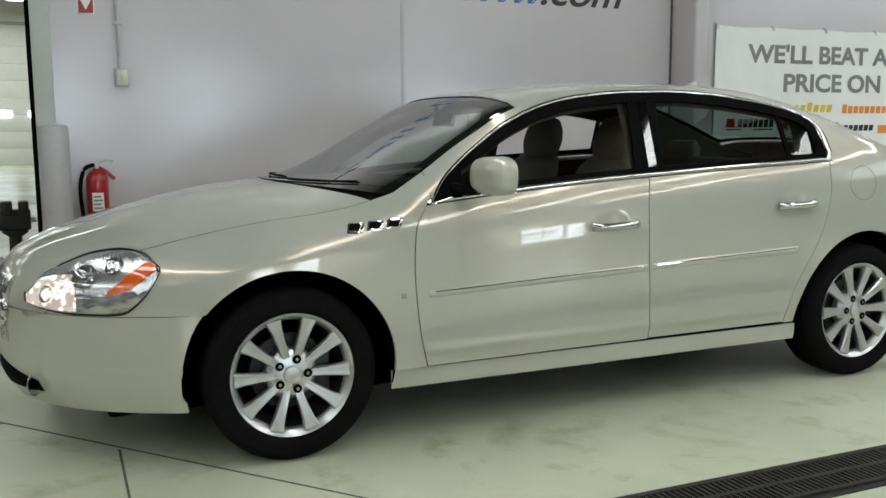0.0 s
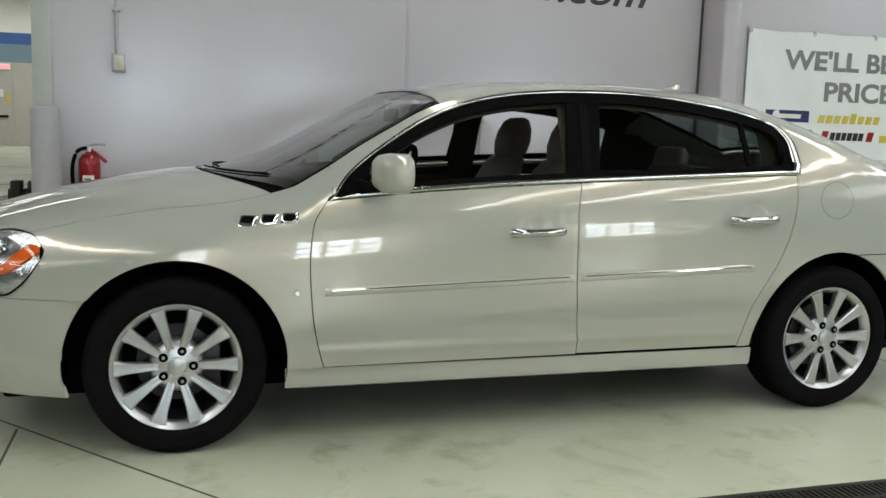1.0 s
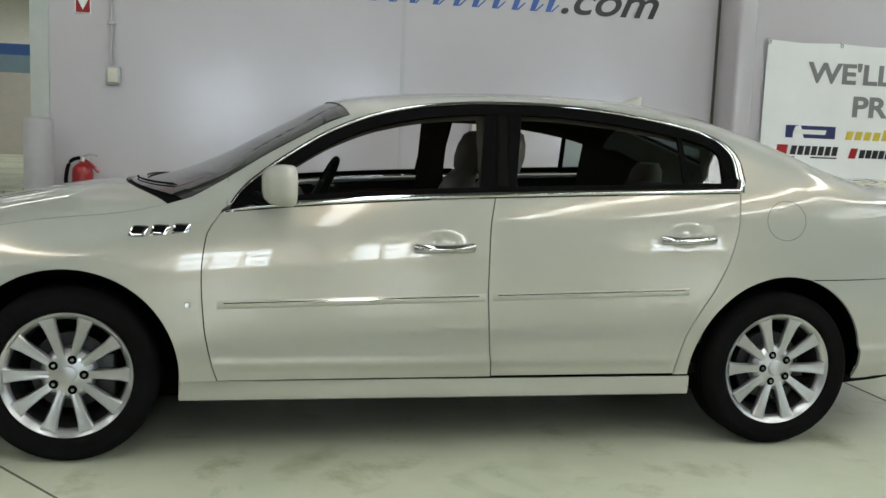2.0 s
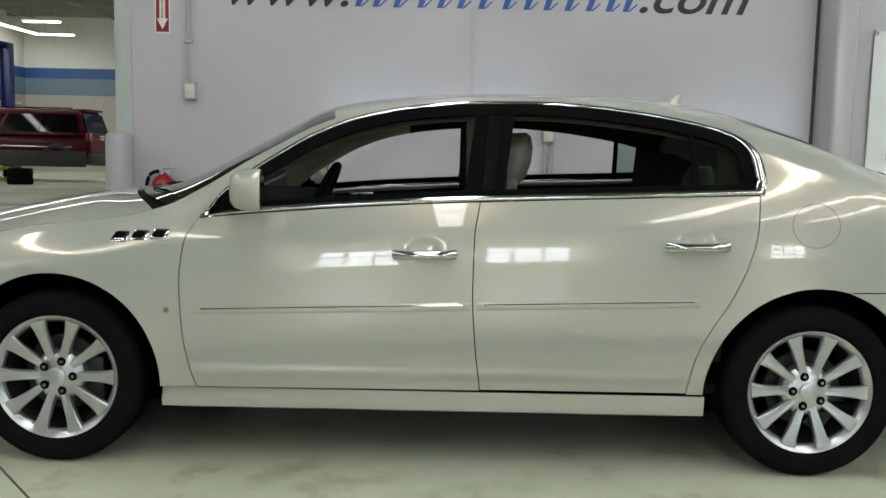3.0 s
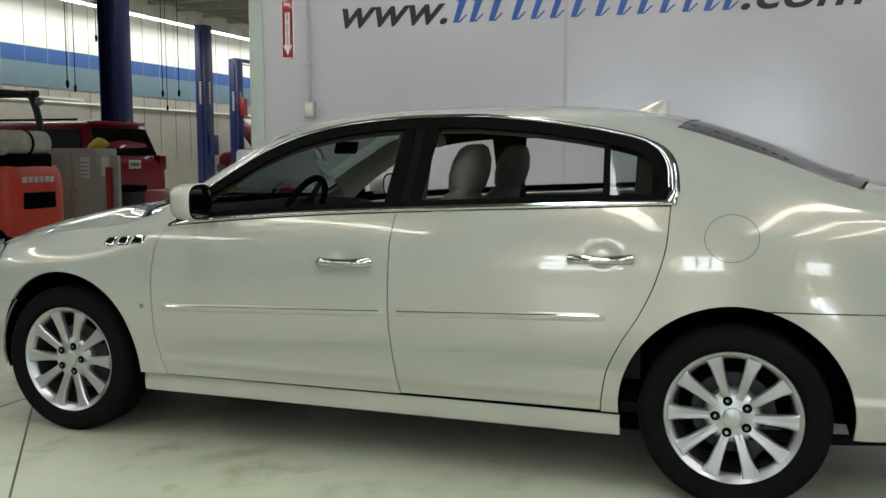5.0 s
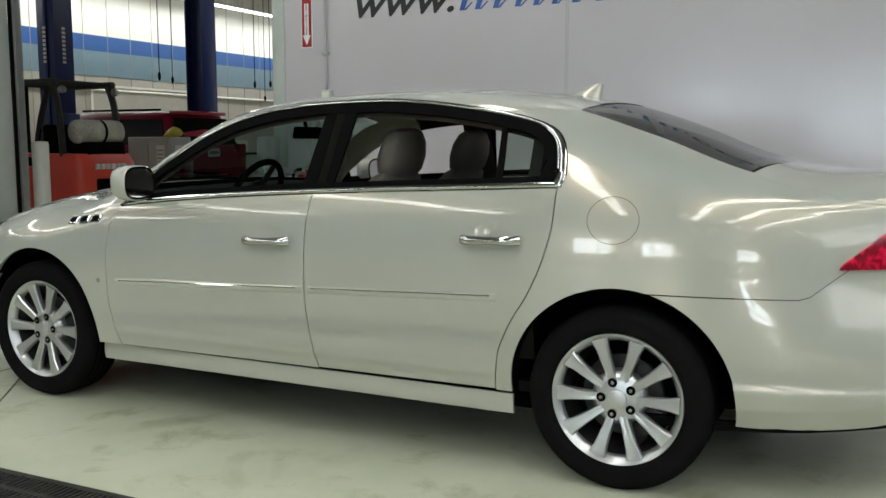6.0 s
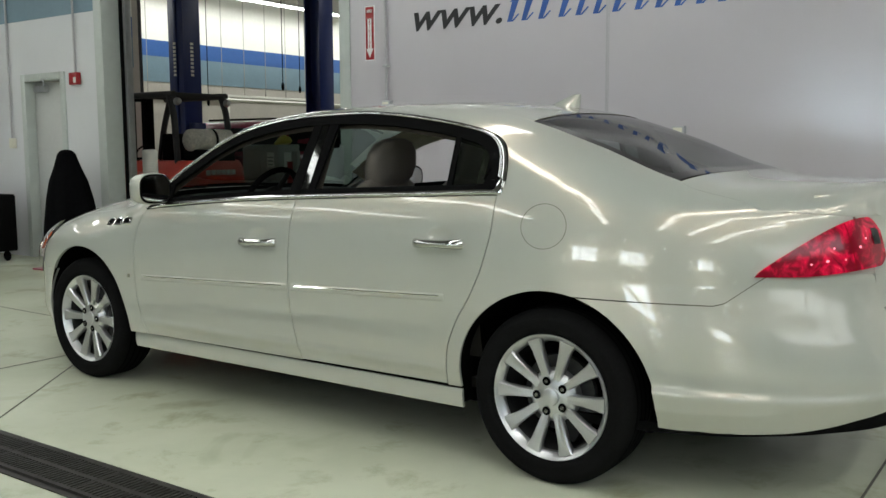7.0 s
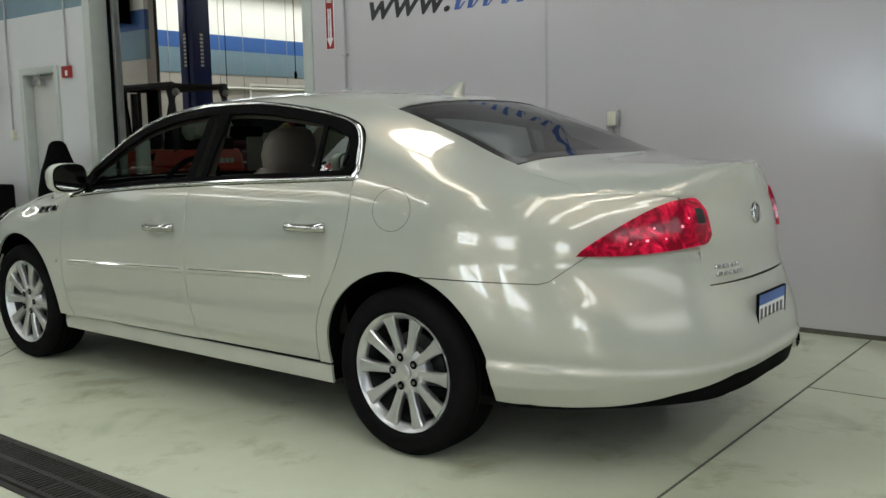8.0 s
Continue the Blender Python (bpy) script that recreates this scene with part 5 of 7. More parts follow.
# steering wheel
sw = Matrix.Translation((0.95, YC - 0.38, 1.005)) @ Matrix.Rotation(radians(-64), 4, "Y")
ringp = [sw @ Vector((0.185 * math.cos(t), 0.185 * math.sin(t), 0)) for t in np.linspace(0, 2 * math.pi, 33)]
wheel_ = part("steering_wheel", pipe(ringp, 0.016, 10, 1), M_BLACK, car, "dark leather steering wheel")
part("wheel_hub", moved(lathe([(0, 0.03), (0.07, 0.025), (0.085, 0.0), (0.07, -0.03), (0, -0.03)], 24), sw), M_CABIN, wheel_)
for a in (20, 160, 270):
    t = radians(a)
    part("wheel_spoke", pipe([sw @ Vector((0.05 * math.cos(t), 0.05 * math.sin(t), 0)), sw @ Vector((0.18 * math.cos(t), 0.18 * math.sin(t), 0))], 0.014, 8, 2), M_CABIN, wheel_)
# seats
for y in (0.40, -0.34):
    seat = part("seat_cushion", joined(moved(box(-0.26, 0.27, -0.26, 0.26, -0.09, 0.09, 0.06, 4), Matrix.Translation((1.32, YC - y, 0.55)) @ Matrix.Rotation(radians(-6), 4, "Y"))), M_SEAT, car, "grey-beige leather seat")
    rings = []
    for k, (h, w, d) in enumerate(((0.0, 0.24, 0.10), (0.12, 0.265, 0.105), (0.30, 0.27, 0.10), (0.45, 0.255, 0.085), (0.56, 0.22, 0.07), (0.60, 0.17, 0.045))):
        x = 1.54 + 0.36 * h
        rings.append(oval(x, YC - y, 0.56 + h * 0.94, d, w, 24, 2.8, 0.38))
    part("seat_back", loft(rings), M_SEAT, seat)
    rings = []
    for h, w, d in ((0.0, 0.12, 0.045), (0.03, 0.150, 0.068), (0.09, 0.165, 0.076), (0.15, 0.155, 0.070), (0.20, 0.120, 0.052), (0.218, 0.07, 0.03)):
        rings.append(oval(1.775 + 0.18 * h, YC - y, 1.108 + h, d, w, 24, 2.5, 0.1))
    part("headrest", loft(rings), M_SEAT, seat, "rounded headrest")
    for s in (-0.05, 0.05):
        part("headrest_post", rod((1.76, YC - y + s, 1.06), (1.775, YC - y + s, 1.14), 0.006, 8), M_CHROME, seat)
bench = part("rear_bench", box(2.05, 2.50, YC - 0.66, YC + 0.66, 0.42, 0.60, 0.06, 4), M_SEAT, car, "grey-beige leather rear bench")
part("bench_back", moved(box(-0.08, 0.08, -0.54, 0.54, -0.28, 0.28, 0.05, 4), Matrix.Translation((2.72, YC, 0.82)) @ Matrix.Rotation(radians(22), 4, "Y")), M_SEAT, bench)
for y in (-0.40, 0.40):
    rings = [oval(2.80 + 0.15 * h, YC - y, 1.02 + h, d, w, 24, 2.5, 0.1) for h, w, d in ((0.0, 0.13, 0.05), (0.05, 0.15, 0.07), (0.12, 0.145, 0.065), (0.165, 0.11, 0.04))]
    part("rear_headrest", loft(rings), M_SEAT, bench)
part("inner_mirror", moved(box(-0.012, 0.012, -0.12, 0.12, -0.032, 0.032, 0.011, 3), Matrix.Translation((1.02, YC - 0.02, 1.315)) @ Matrix.Rotation(radians(14), 4, "Y")), M_BLACK, car, "black inner mirror")
part("mirror_stem", rod((1.0, YC, 1.33), (0.985, YC, 1.395), 0.01), M_BLACK, car)


# ---- wheels
def wheel(cx, side):
    """Tyre, ten-spoke alloy rim, nuts, cap and disc, built facing -y at the origin and then placed."""
    w = part("wheel", lathe([(0.236, -0.085), (0.246, -0.105), (0.266, -0.1165), (0.272, -0.1155), (0.30, -0.119), (0.309, -0.1165), (0.324, -0.108), (0.3385, -0.082), (0.340, -0.03), (0.340, 0.03), (0.3385, 0.082), (0.324, 0.108), (0.27, 0.115), (0.236, 0.10)], 72), M_RUBBER, None, "black tyre on a silver ten-spoke alloy rim")
    kids = []

    def add(name, geo, material, label=""):
        o = part(name, geo, material, None, label)
        o.parent = w
        kids.append(o)
        return o
    for k in range(4):
        r = 0.3402
        y = -0.055 + 0.0367 * k
        add("tread_groove", lathe([(r, y - 0.004), (r + 0.0004, y), (r, y + 0.004)], 64), M_LINER)
    # Barrel takes the shade metal: its dark depth is put into the colour.
    add("rim_barrel", lathe([(0.202, 0.10), (0.207, -0.04), (0.217, -0.074)], 60), M_ALLOYDARK)
    add("rim", lathe([(0.213, -0.066), (0.216, -0.078), (0.222, -0.086), (0.233, -0.098), (0.242, -0.1035), (0.246, -0.099), (0.243, -0.088)], 72), M_ALLOY, "silver alloy rim")
    # spokes: wide at the rim, narrow at the hub, with a shallow groove
    for k in range(10):
        a = math.pi * 2 * k / 10
        prof = []
        for r, hw, y in ((0.050, 0.0165, -0.078), (0.080, 0.0170, -0.083), (0.11, 0.0180, -0.087), (0.15, 0.0205, -0.091), (0.19, 0.0240, -0.095), (0.226, 0.0325, -0.097)):
            prof.append([(r, -hw, y + 0.026), (r, -hw, y + 0.005), (r, -hw * 0.80, y - 0.0015), (r, -hw * 0.35, y - 0.0020), (r, 0.0, y - 0.0006), (r, hw * 0.35, y - 0.0020), (r, hw * 0.80, y - 0.0015), (r, hw, y + 0.005), (r, hw, y + 0.026)])
        v, f = loft(prof)
        rot = Matrix.Rotation(a, 4, "Z")
        add("spoke", ([rot @ Vector(q) for q in v], f), M_ALLOY).data.set_sharp_from_angle(angle=radians(22))
    add("hub_plate", lathe([(0, -0.083), (0.074, -0.0825), (0.084, -0.078), (0.096, -0.066), (0.102, -0.058), (0.104, -0.03)], 40), M_ALLOY)
    add("centre_cap", lathe([(0, -0.0935), (0.026, -0.0930), (0.033, -0.090), (0.036, -0.080), (0.037, -0.06)], 32), M_ALLOY, "round centre cap")
    for k in range(5):
        a = math.pi * 2 * k / 5
        b = lathe([(0, -0.019), (0.0075, -0.018), (0.0098, -0.014), (0.0098, 0.01)], 6)
        add("wheel_nut", moved(b, Matrix.Translation((0.061 * math.cos(a), 0.061 * math.sin(a), -0.073))), M_DARKNUT)
        # Flat black disc on the hub plate stands in for the shaded nut pocket.
        add("nut_recess", moved(lathe([(0.0, -0.0005), (0.0165, -0.001), (0.0175, 0.0006)], 18), Matrix.Translation((0.061 * math.cos(a), 0.061 * math.sin(a), -0.0868))), M_LINER)
    add("brake_disc", lathe([(0.06, -0.012), (0.150, -0.012), (0.152, 0.01)], 48), M_ALLOYDARK)
    add("brake_caliper", moved(box(-0.04, 0.04, -0.09, 0.09, -0.035, 0.03, 0.01), Matrix.Translation((0.125, 0.02, 0.0))), M_ALLOYDARK)
    # Black disc added across the back keeps the spoke gaps dark.
    add("rim_back", lathe([(0, 0.05), (0.195, 0.05)], 40), M_LINER)
    w.parent = car
    w.matrix_parent_inverse = car.matrix_basis.inverted()
    # build axis is z (outwards -z): turn it to face the side
    w.matrix_basis = Matrix.Translation((cx, YC - side * 0.795, HUB + 0.001)) @ Matrix.Rotation(radians(-90) if side == 1 else radians(90), 4, "X") @ Matrix.Rotation(radians(36 if cx > 1 else 0), 4, "Z")
    return w


for cx in (FX, RX):
    for side, word in SIDES:
        wheel(cx, side)


# ---- lamps
lamp_top = smooth_curve([-0.93, -0.86, -0.76, -0.66, -0.58, -0.51, -0.462], [0.665, 0.735, 0.79, 0.825, 0.836, 0.825, 0.778])
lamp_bot = smooth_curve([-0.93, -0.86, -0.76, -0.66, -0.60, -0.54, -0.50, -0.462], [0.635, 0.612, 0.601, 0.601, 0.606, 0.65, 0.70, 0.762])
for side, word in SIDES:
    def lamp_patch(x0, x1, lo, hi, off, n=40, m=16, pinch=0.0):
        U, V = np.meshgrid(lin(x0, x1, n), lin(0, 1, m), indexing="ij")
        a, b = lamp_bot(U), lamp_top(U)
        lo_, hi_ = (q(U) if callable(q) else q for q in (lo, hi))
        Z = a + (b - a) * (lo_ + (hi_ - lo_) * V)
        o = off * np.sin(np.clip((U + 0.935) / 0.473, 0, 1) * math.pi) ** 0.4 if pinch else off
        return skin(U, s_of_z(U, Z), side, o)
    hl = part("headlamp", sheet(lamp_patch(-0.93, -0.462, 0, 1, 0.0025), 0.0), M_BLACK, car, "clear headlamp with amber indicator, lit")
    part("lamp_housing", sheet(lamp_patch(-0.92, -0.475, 0.04, 0.96, 0.006), 0.0), M_LAMPCHROME, hl, "chrome reflector housing")
    part("turn_lens", sheet(lamp_patch(-0.645, -0.474, lambda x: np.interp(x, [-0.645, -0.56, -0.474], [0.34, 0.37, 0.46]), lambda x: np.interp(x, [-0.645, -0.58, -0.474], [0.37, 0.56, 0.80]), 0.013), 0.004), M_AMBER, hl, "amber indicator")
    part("main_reflector", sheet(lamp_patch(-0.915, -0.755, 0.08, lambda x: np.interp(x, [-0.915, -0.87, -0.755], [0.6, 0.88, 0.72]), 0.012), 0.008), M_REFLECTOR, hl, "faceted lit reflector")
    part("lamp_bezel", sheet(lamp_patch(-0.752, -0.545, lambda x: np.interp(x, [-0.752, -0.60, -0.545], [0.34, 0.40, 0.62]), lambda x: np.interp(x, [-0.752, -0.70, -0.545], [0.74, 0.86, 0.84]), 0.0075), 0.0), M_DULLCHROME, hl, "satin inner bezel")
    for cx_, cz_, r_, m_ in ((-0.845, 0.668, 0.030, M_CHROME), (-0.715, 0.735, 0.046, M_CHROME), (-0.615, 0.775, 0.034, M_CHROME)):
        c = skin(np.array([cx_]), s_of_z(np.array([cx_]), np.array([cz_])), side, 0.008)[0]
        nrm = skin(np.array([cx_]), s_of_z(np.array([cx_]), np.array([cz_])), side, 0.02)[0] - c
        q = Vector(nrm).to_track_quat("Z", "Y").to_matrix().to_4x4()
        part("reflector_cup", moved(lathe([(0.012, -0.004), (r_ * 0.7, 0.0), (r_, 0.010), (r_ + 0.004, 0.008)], 28), Matrix.Translation(c) @ q), m_, hl)
        part("bulb", moved(lathe([(0, 0.018), (0.010, 0.014), (0.014, 0.003)], 16), Matrix.Translation(c) @ q), M_HEADGLOW if cx_ < -0.8 else M_CHROME, hl, "lit bulb" if cx_ < -0.8 else "")
    part("lamp_lens", sheet(lamp_patch(-0.93, -0.462, 0, 1, 0.028, pinch=1), 0.0), M_LENS, hl, "clear lens").visible_shadow = False
    # fog lamp and intake
    U, V = np.meshgrid(lin(0, 1, 16), lin(0, 1, 8), indexing="ij")
    Y = 0.25 + 0.27 * U
    Z = 0.275 + 0.010 * U + 0.115 * V * (1 - 0.62 * U)
    it = part("lower_intake", sheet(np.stack([nose_x(Y, Z) - 0.004, YC - side * Y, Z], -1), 0.008, (-1, 0, 0)), M_BLACK, car)
    part("fog_lamp", moved(lathe([(0, 0.006), (0.030, 0.012), (0.042, 0.010), (0.047, 0.0)], 24), Matrix.Translation((nose_x(0.50, 0.312) - 0.004, YC - side * 0.50, 0.312)) @ Matrix.Rotation(radians(-90), 4, "Y") @ Matrix.Rotation(radians(-35 * side), 4, "X")), M_DULLCHROME, it)
    # tail lamp, wrapped round the corner
    U, V = np.meshgrid(lin(0, 1, 40), lin(0, 1, 14), indexing="ij")

    def tail_patch(U_, V_, off):
        y_ = 0.752 - 0.390 * U_
        b_ = np.interp(U_, [0, 0.25, 1.0], [0.838, 0.838, 0.868]) + 0.03 * np.clip((U_ - 0.9) / 0.1, 0, 1) ** 2
        t_ = 0.838 + 0.195 * np.sin(np.clip(U_ * 1.15, 0, 1) * math.pi / 2) ** 0.75 - 0.05 * np.clip((U_ - 0.9) / 0.1, 0, 1) ** 2
        z_ = b_ + (t_ - b_) * V_
        x_ = tail_x(y_, z_)
        g = (tail_x(y_ - 0.004, z_) - tail_x(y_ + 0.004, z_)) / 0.008
        nn = np.stack([np.ones_like(g), g, 0 * g], -1)
        nn /= np.linalg.norm(nn, axis=-1, keepdims=True)
        return np.stack([x_ + off * nn[..., 0], YC - side * (y_ + off * nn[..., 1]), z_], -1)
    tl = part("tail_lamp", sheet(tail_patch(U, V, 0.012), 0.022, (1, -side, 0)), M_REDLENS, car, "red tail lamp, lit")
    # Glowing spots laid on the lens imitate its brightest sparkles.
    for (uc, vc, du, dv) in ((0.40, 0.34, 0.013, 0.034), (0.70, 0.46, 0.014, 0.030), (0.29, 0.36, 0.007, 0.030), (0.47, 0.58, 0.009, 0.026), (0.54, 0.28, 0.008, 0.020), (0.78, 0.60, 0.010, 0.022)):
        a, b = np.meshgrid(lin(0, 1, 4), lin(0, 2 * math.pi, 13), indexing="ij")
        part("lit_filament", sheet(tail_patch(uc + du * a * np.cos(b), vc + dv * a * np.sin(b), 0.0135), 0, (1, -side, 0)), M_REDGLOW, tl, "glowing pink spot set on the lens as a sparkle")
    a, b = np.meshgrid(lin(0.616, 0.624, 3), lin(0.02, 0.98, 10), indexing="ij")
    part("lamp_split", sheet(tail_patch(a, b, 0.0135), 0.0, (1, -side, 0)), M_DULLLENS, tl)
    a, b = np.meshgrid(lin(0.86, 0.95, 5), lin(0.45, 0.78, 6), indexing="ij")
    part("reversing_lens", sheet(tail_patch(a, b, 0.0150), 0.0, (1, -side, 0)), M_ALLOYDARK, tl)

# Hidden silencer box added to keep light off the floor below the tail.
part("muffler", box(3.42, 3.86, YC - 0.66, YC + 0.60, 0.285, 0.38, 0.04, 4), M_BLACK, car, "dark exhaust silencer added under the tail to darken the floor")
part("exhaust_tip", moved(lathe([(0.030, 0), (0.036, 0.002), (0.038, 0.01), (0.038, 0.16)], 24), Matrix.Translation((4.015, YC + 0.60, 0.325)) @ Matrix.Rotation(radians(-90), 4, "Y")), M_CHROME, car)

# deck-lid emblem, script bars, plate
bx = float(tail_x(0, 0.94)) + 0.004
part("rear_emblem", joined(moved(lathe([(0.032, 0.0), (0.035, 0.005), (0.040, 0.005), (0.043, 0.0)], 32), Matrix.Translation((bx, YC, 0.95)) @ Matrix.Rotation(radians(82), 4, "Y")), boxes(*[(bx - 0.002, bx + 0.008, YC - 0.022 + 0.018 * k, YC - 0.010 + 0.018 * k, 0.925, 0.975) for k in range(3)])), M_TRIM, car, "round chrome emblem")
for zz, y0, y1, m_ in ((0.775, 0.20, 0.36, M_DULLCHROME), (0.748, 0.18, 0.36, M_DULLCHROME)):
    for k in range(6):
        ya = y0 + (y1 - y0) * k / 6
        part("script_bar", box(float(tail_x(ya, zz)) - 0.006, float(tail_x(ya, zz)) + 0.0045, YC - ya - (y1 - y0) / 7.5, YC - ya, zz - 0.008, zz + 0.008, 0.001), m_, car)
px = float(tail_x(0, 0.58))
plate = part("number_plate", box(px - 0.004, px + 0.006, YC - 0.152, YC + 0.152, 0.50, 0.65, 0.003), M_WHITE, car, "white plate with blue band and plain bars")
part("plate_band", box(px + 0.006, px + 0.0075, YC - 0.148, YC + 0.148, 0.606, 0.647), M_BLUEINK, plate)
for k in range(6):
    part("plate_bar", box(px + 0.006, px + 0.0075, YC - 0.128 + 0.045 * k, YC - 0.106 + 0.045 * k, 0.525, 0.592), M_INK, plate)
part("plate_frame", boxes((px - 0.002, px + 0.009, YC - 0.155, YC + 0.155, 0.492, 0.506), (px - 0.002, px + 0.009, YC - 0.155, YC + 0.155, 0.647, 0.652), (px - 0.002, px + 0.009, YC - 0.155, YC - 0.150, 0.506, 0.647), (px - 0.002, px + 0.009, YC + 0.150, YC + 0.155, 0.506, 0.647)), M_BLACK, plate)
# shark-fin aerial
rings = []
for h, x0, x1, w in ((0.0, 2.43, 2.60, 0.032), (0.02, 2.475, 2.602, 0.022), (0.045, 2.53, 2.604, 0.013), (0.062, 2.575, 2.606, 0.006)):
    base = float(z_top(2.52)) - 0.006
    rings.append([(x0 + (x1 - x0) * (0.5 - 0.5 * math.cos(t)), YC - w * math.sin(t), base + h - 0.05 * (x0 + (x1 - x0) * (0.5 - 0.5 * math.cos(t)) - 2.52)) for t in np.linspace(0, 2 * math.pi, 17)[:-1]])
part("roof_aerial", loft(rings), M_PAINT, car, "shark-fin aerial")


# ---------------------------------------------------------------- things on the lettered wall
Y0 = WALL_Y


def wall_letters():
    t = thing("wall_lettering", (1.8, Y0, 2.2), "black and blue vinyl web address on the grey wall", "lettering")
    flat = Matrix.Rotation(radians(90), 4, "X")

    def word(text, x0, x1, z, size, material, name):
        ob = letters(text, size, material, t, name, Matrix.Identity(4), shear=0.32, depth=0.0015, bold=0.004)
        me = ob.data
        co = np.array([v.co[:] for v in me.vertices])
        k = (x1 - x0) / (co[:, 0].max() - co[:, 0].min())
        me.transform(Matrix.Translation((x0 - k * co[:, 0].min(), Y0 - 0.002, z)) @ flat @ Matrix.Diagonal((k, 1, 1, 1)))
        split_letters(ob)
    word("www.", -0.05, 0.795, 2.235, 0.31, M_INK, "word")
    word(".com", 2.85, 3.62, 2.235, 0.31, M_INK, "word")
    # the trade name between them, as plain slanted strokes of its colour
    def stroke(pts):
        b = bmesh.new()
        lo = [b.verts.new((px_, Y0 - 0.0035, 2.235 + pz)) for px_, pz in pts]
        hi = [b.verts.new((px_, Y0 + 0.002, 2.235 + pz)) for px_, pz in pts]
        b.faces.new(lo)
        b.faces.new(hi[::-1])
        for i in range(4):
            j = (i + 1) % 4
            b.faces.new((lo[i], hi[i], hi[j], lo[j]))
        part("stroke", b, M_BLUEINK, t)
    for x0, h in ((0.83, 0.17), (0.955, 0.17), (1.10, 0.17), (1.27, 0.17), (1.41, 0.30), (1.55, 0.30), (1.70, 0.17), (1.87, 0.17), (2.02, 0.17), (2.16, 0.17), (2.31, 0.17), (2.46, 0.26), (2.60, 0.17), (2.72, 0.17)):
        stroke([(x0 + 0.010, 0), (x0 + 0.048, 0), (x0 + 0.058 + 0.36 * h, h), (x0 + 0.36 * h, h)])
        stroke([(x0 + 0.046, 0.0), (x0 + 0.062, 0.0), (x0 + 0.118, 0.052), (x0 + 0.108, 0.056)])
        stroke([(x0 + 0.36 * h - 0.026, h - 0.022), (x0 + 0.36 * h - 0.012, h - 0.022), (x0 + 0.36 * h + 0.02, h), (x0 + 0.36 * h + 0.002, h)])


wall_letters()


def arrow_sign():
    s = thing("arrow_sign", (-0.52, Y0, 2.02), "red and white fire extinguisher arrow sign on wall", "sign")
    x0, x1, z0, z1 = -0.573, -0.467, 2.022, 2.478
    part("plate", box(x0, x1, Y0 - 0.004, Y0 + 0.002, z0, z1, 0.0015), M_WHITE, s, "white border")
    part("red_field", box(x0 + 0.008, x1 - 0.008, Y0 - 0.0055, Y0 - 0.003, z0 + 0.008, z1 - 0.008), M_RED, s)
    c = (x0 + x1) / 2
    b = bmesh.new()
    shape = [(-0.020, 0.35), (0.020, 0.35), (0.020, 0.10), (0.038, 0.10), (0, 0.025), (-0.038, 0.10), (-0.020, 0.10)]
    lo = [b.verts.new((c + px_, Y0 - 0.0075, z0 + pz)) for px_, pz in shape]
    hi = [b.verts.new((c + px_, Y0 - 0.005, z0 + pz)) for px_, pz in shape]
    b.faces.new(lo)
    for i in range(len(shape)):
        j = (i + 1) % len(shape)
        b.faces.new((lo[i], hi[i], hi[j], lo[j]))
    part("arrow", b, M_WHITE, s, "white downward arrow")
    flat = Matrix.Rotation(radians(90), 4, "X")
    letters("FIRE", 0.032, M_WHITE, s, "word", Matrix.Translation((c, Y0 - 0.0065, z1 - 0.055)) @ flat, align="CENTER", depth=0.0006, bold=0.0008)
    for k, ch in enumerate("EXTINGUISHER"):
        letters(ch, 0.026, M_RED, s, "letter", Matrix.Translation((c, Y0 - 0.0085, z0 + 0.328 - 0.0205 * k)) @ flat, align="CENTER", depth=0.0006, bold=0.0006)


arrow_sign()


def switch_box(x, z, name, label, down=False):
    s = thing(name, (x, Y0, z), label, "electrical box")
    part("box", box(x - 0.044, x + 0.044, Y0 - 0.052, Y0, z - 0.06, z + 0.06, 0.006), M_STEEL, s)
    part("cover", box(x - 0.032, x + 0.032, Y0 - 0.058, Y0 - 0.051, z - 0.048, z + 0.048, 0.003), M_IVORY, s, "ivory cover plate")
    part("toggle", box(x - 0.012, x + 0.012, Y0 - 0.064, Y0 - 0.057, z - 0.022, z + 0.022, 0.003), M_IVORY, s)
    xs = (x - 0.022, x + 0.030) if down else (x - 0.012, x + 0.022)
    for k, cx in enumerate(xs):
        if down:
            part("conduit", rod((cx, Y0 - 0.022, 0.02), (cx, Y0 - 0.022, z - 0.05), 0.014, 12), M_GREYPAINT, s)
        elif k == 0:
            part("conduit", rod((cx, Y0 - 0.022, z + 0.05), (cx, Y0 - 0.022, CEIL_Z), 0.012, 12), M_GREYPAINT, s)
            for zz in (z + 0.35, z + 1.5, z + 2.6):
                part("clip", box(cx - 0.028, cx + 0.028, Y0 - 0.038, Y0, zz - 0.012, zz + 0.012, 0.003), M_STEEL, s)


switch_box(-0.321, 1.618, "light_switch", "grey steel switch box with ivory plate and conduit")
switch_box(2.232, 1.362, "power_outlet", "grey steel outlet box with conduits to the floor", True)


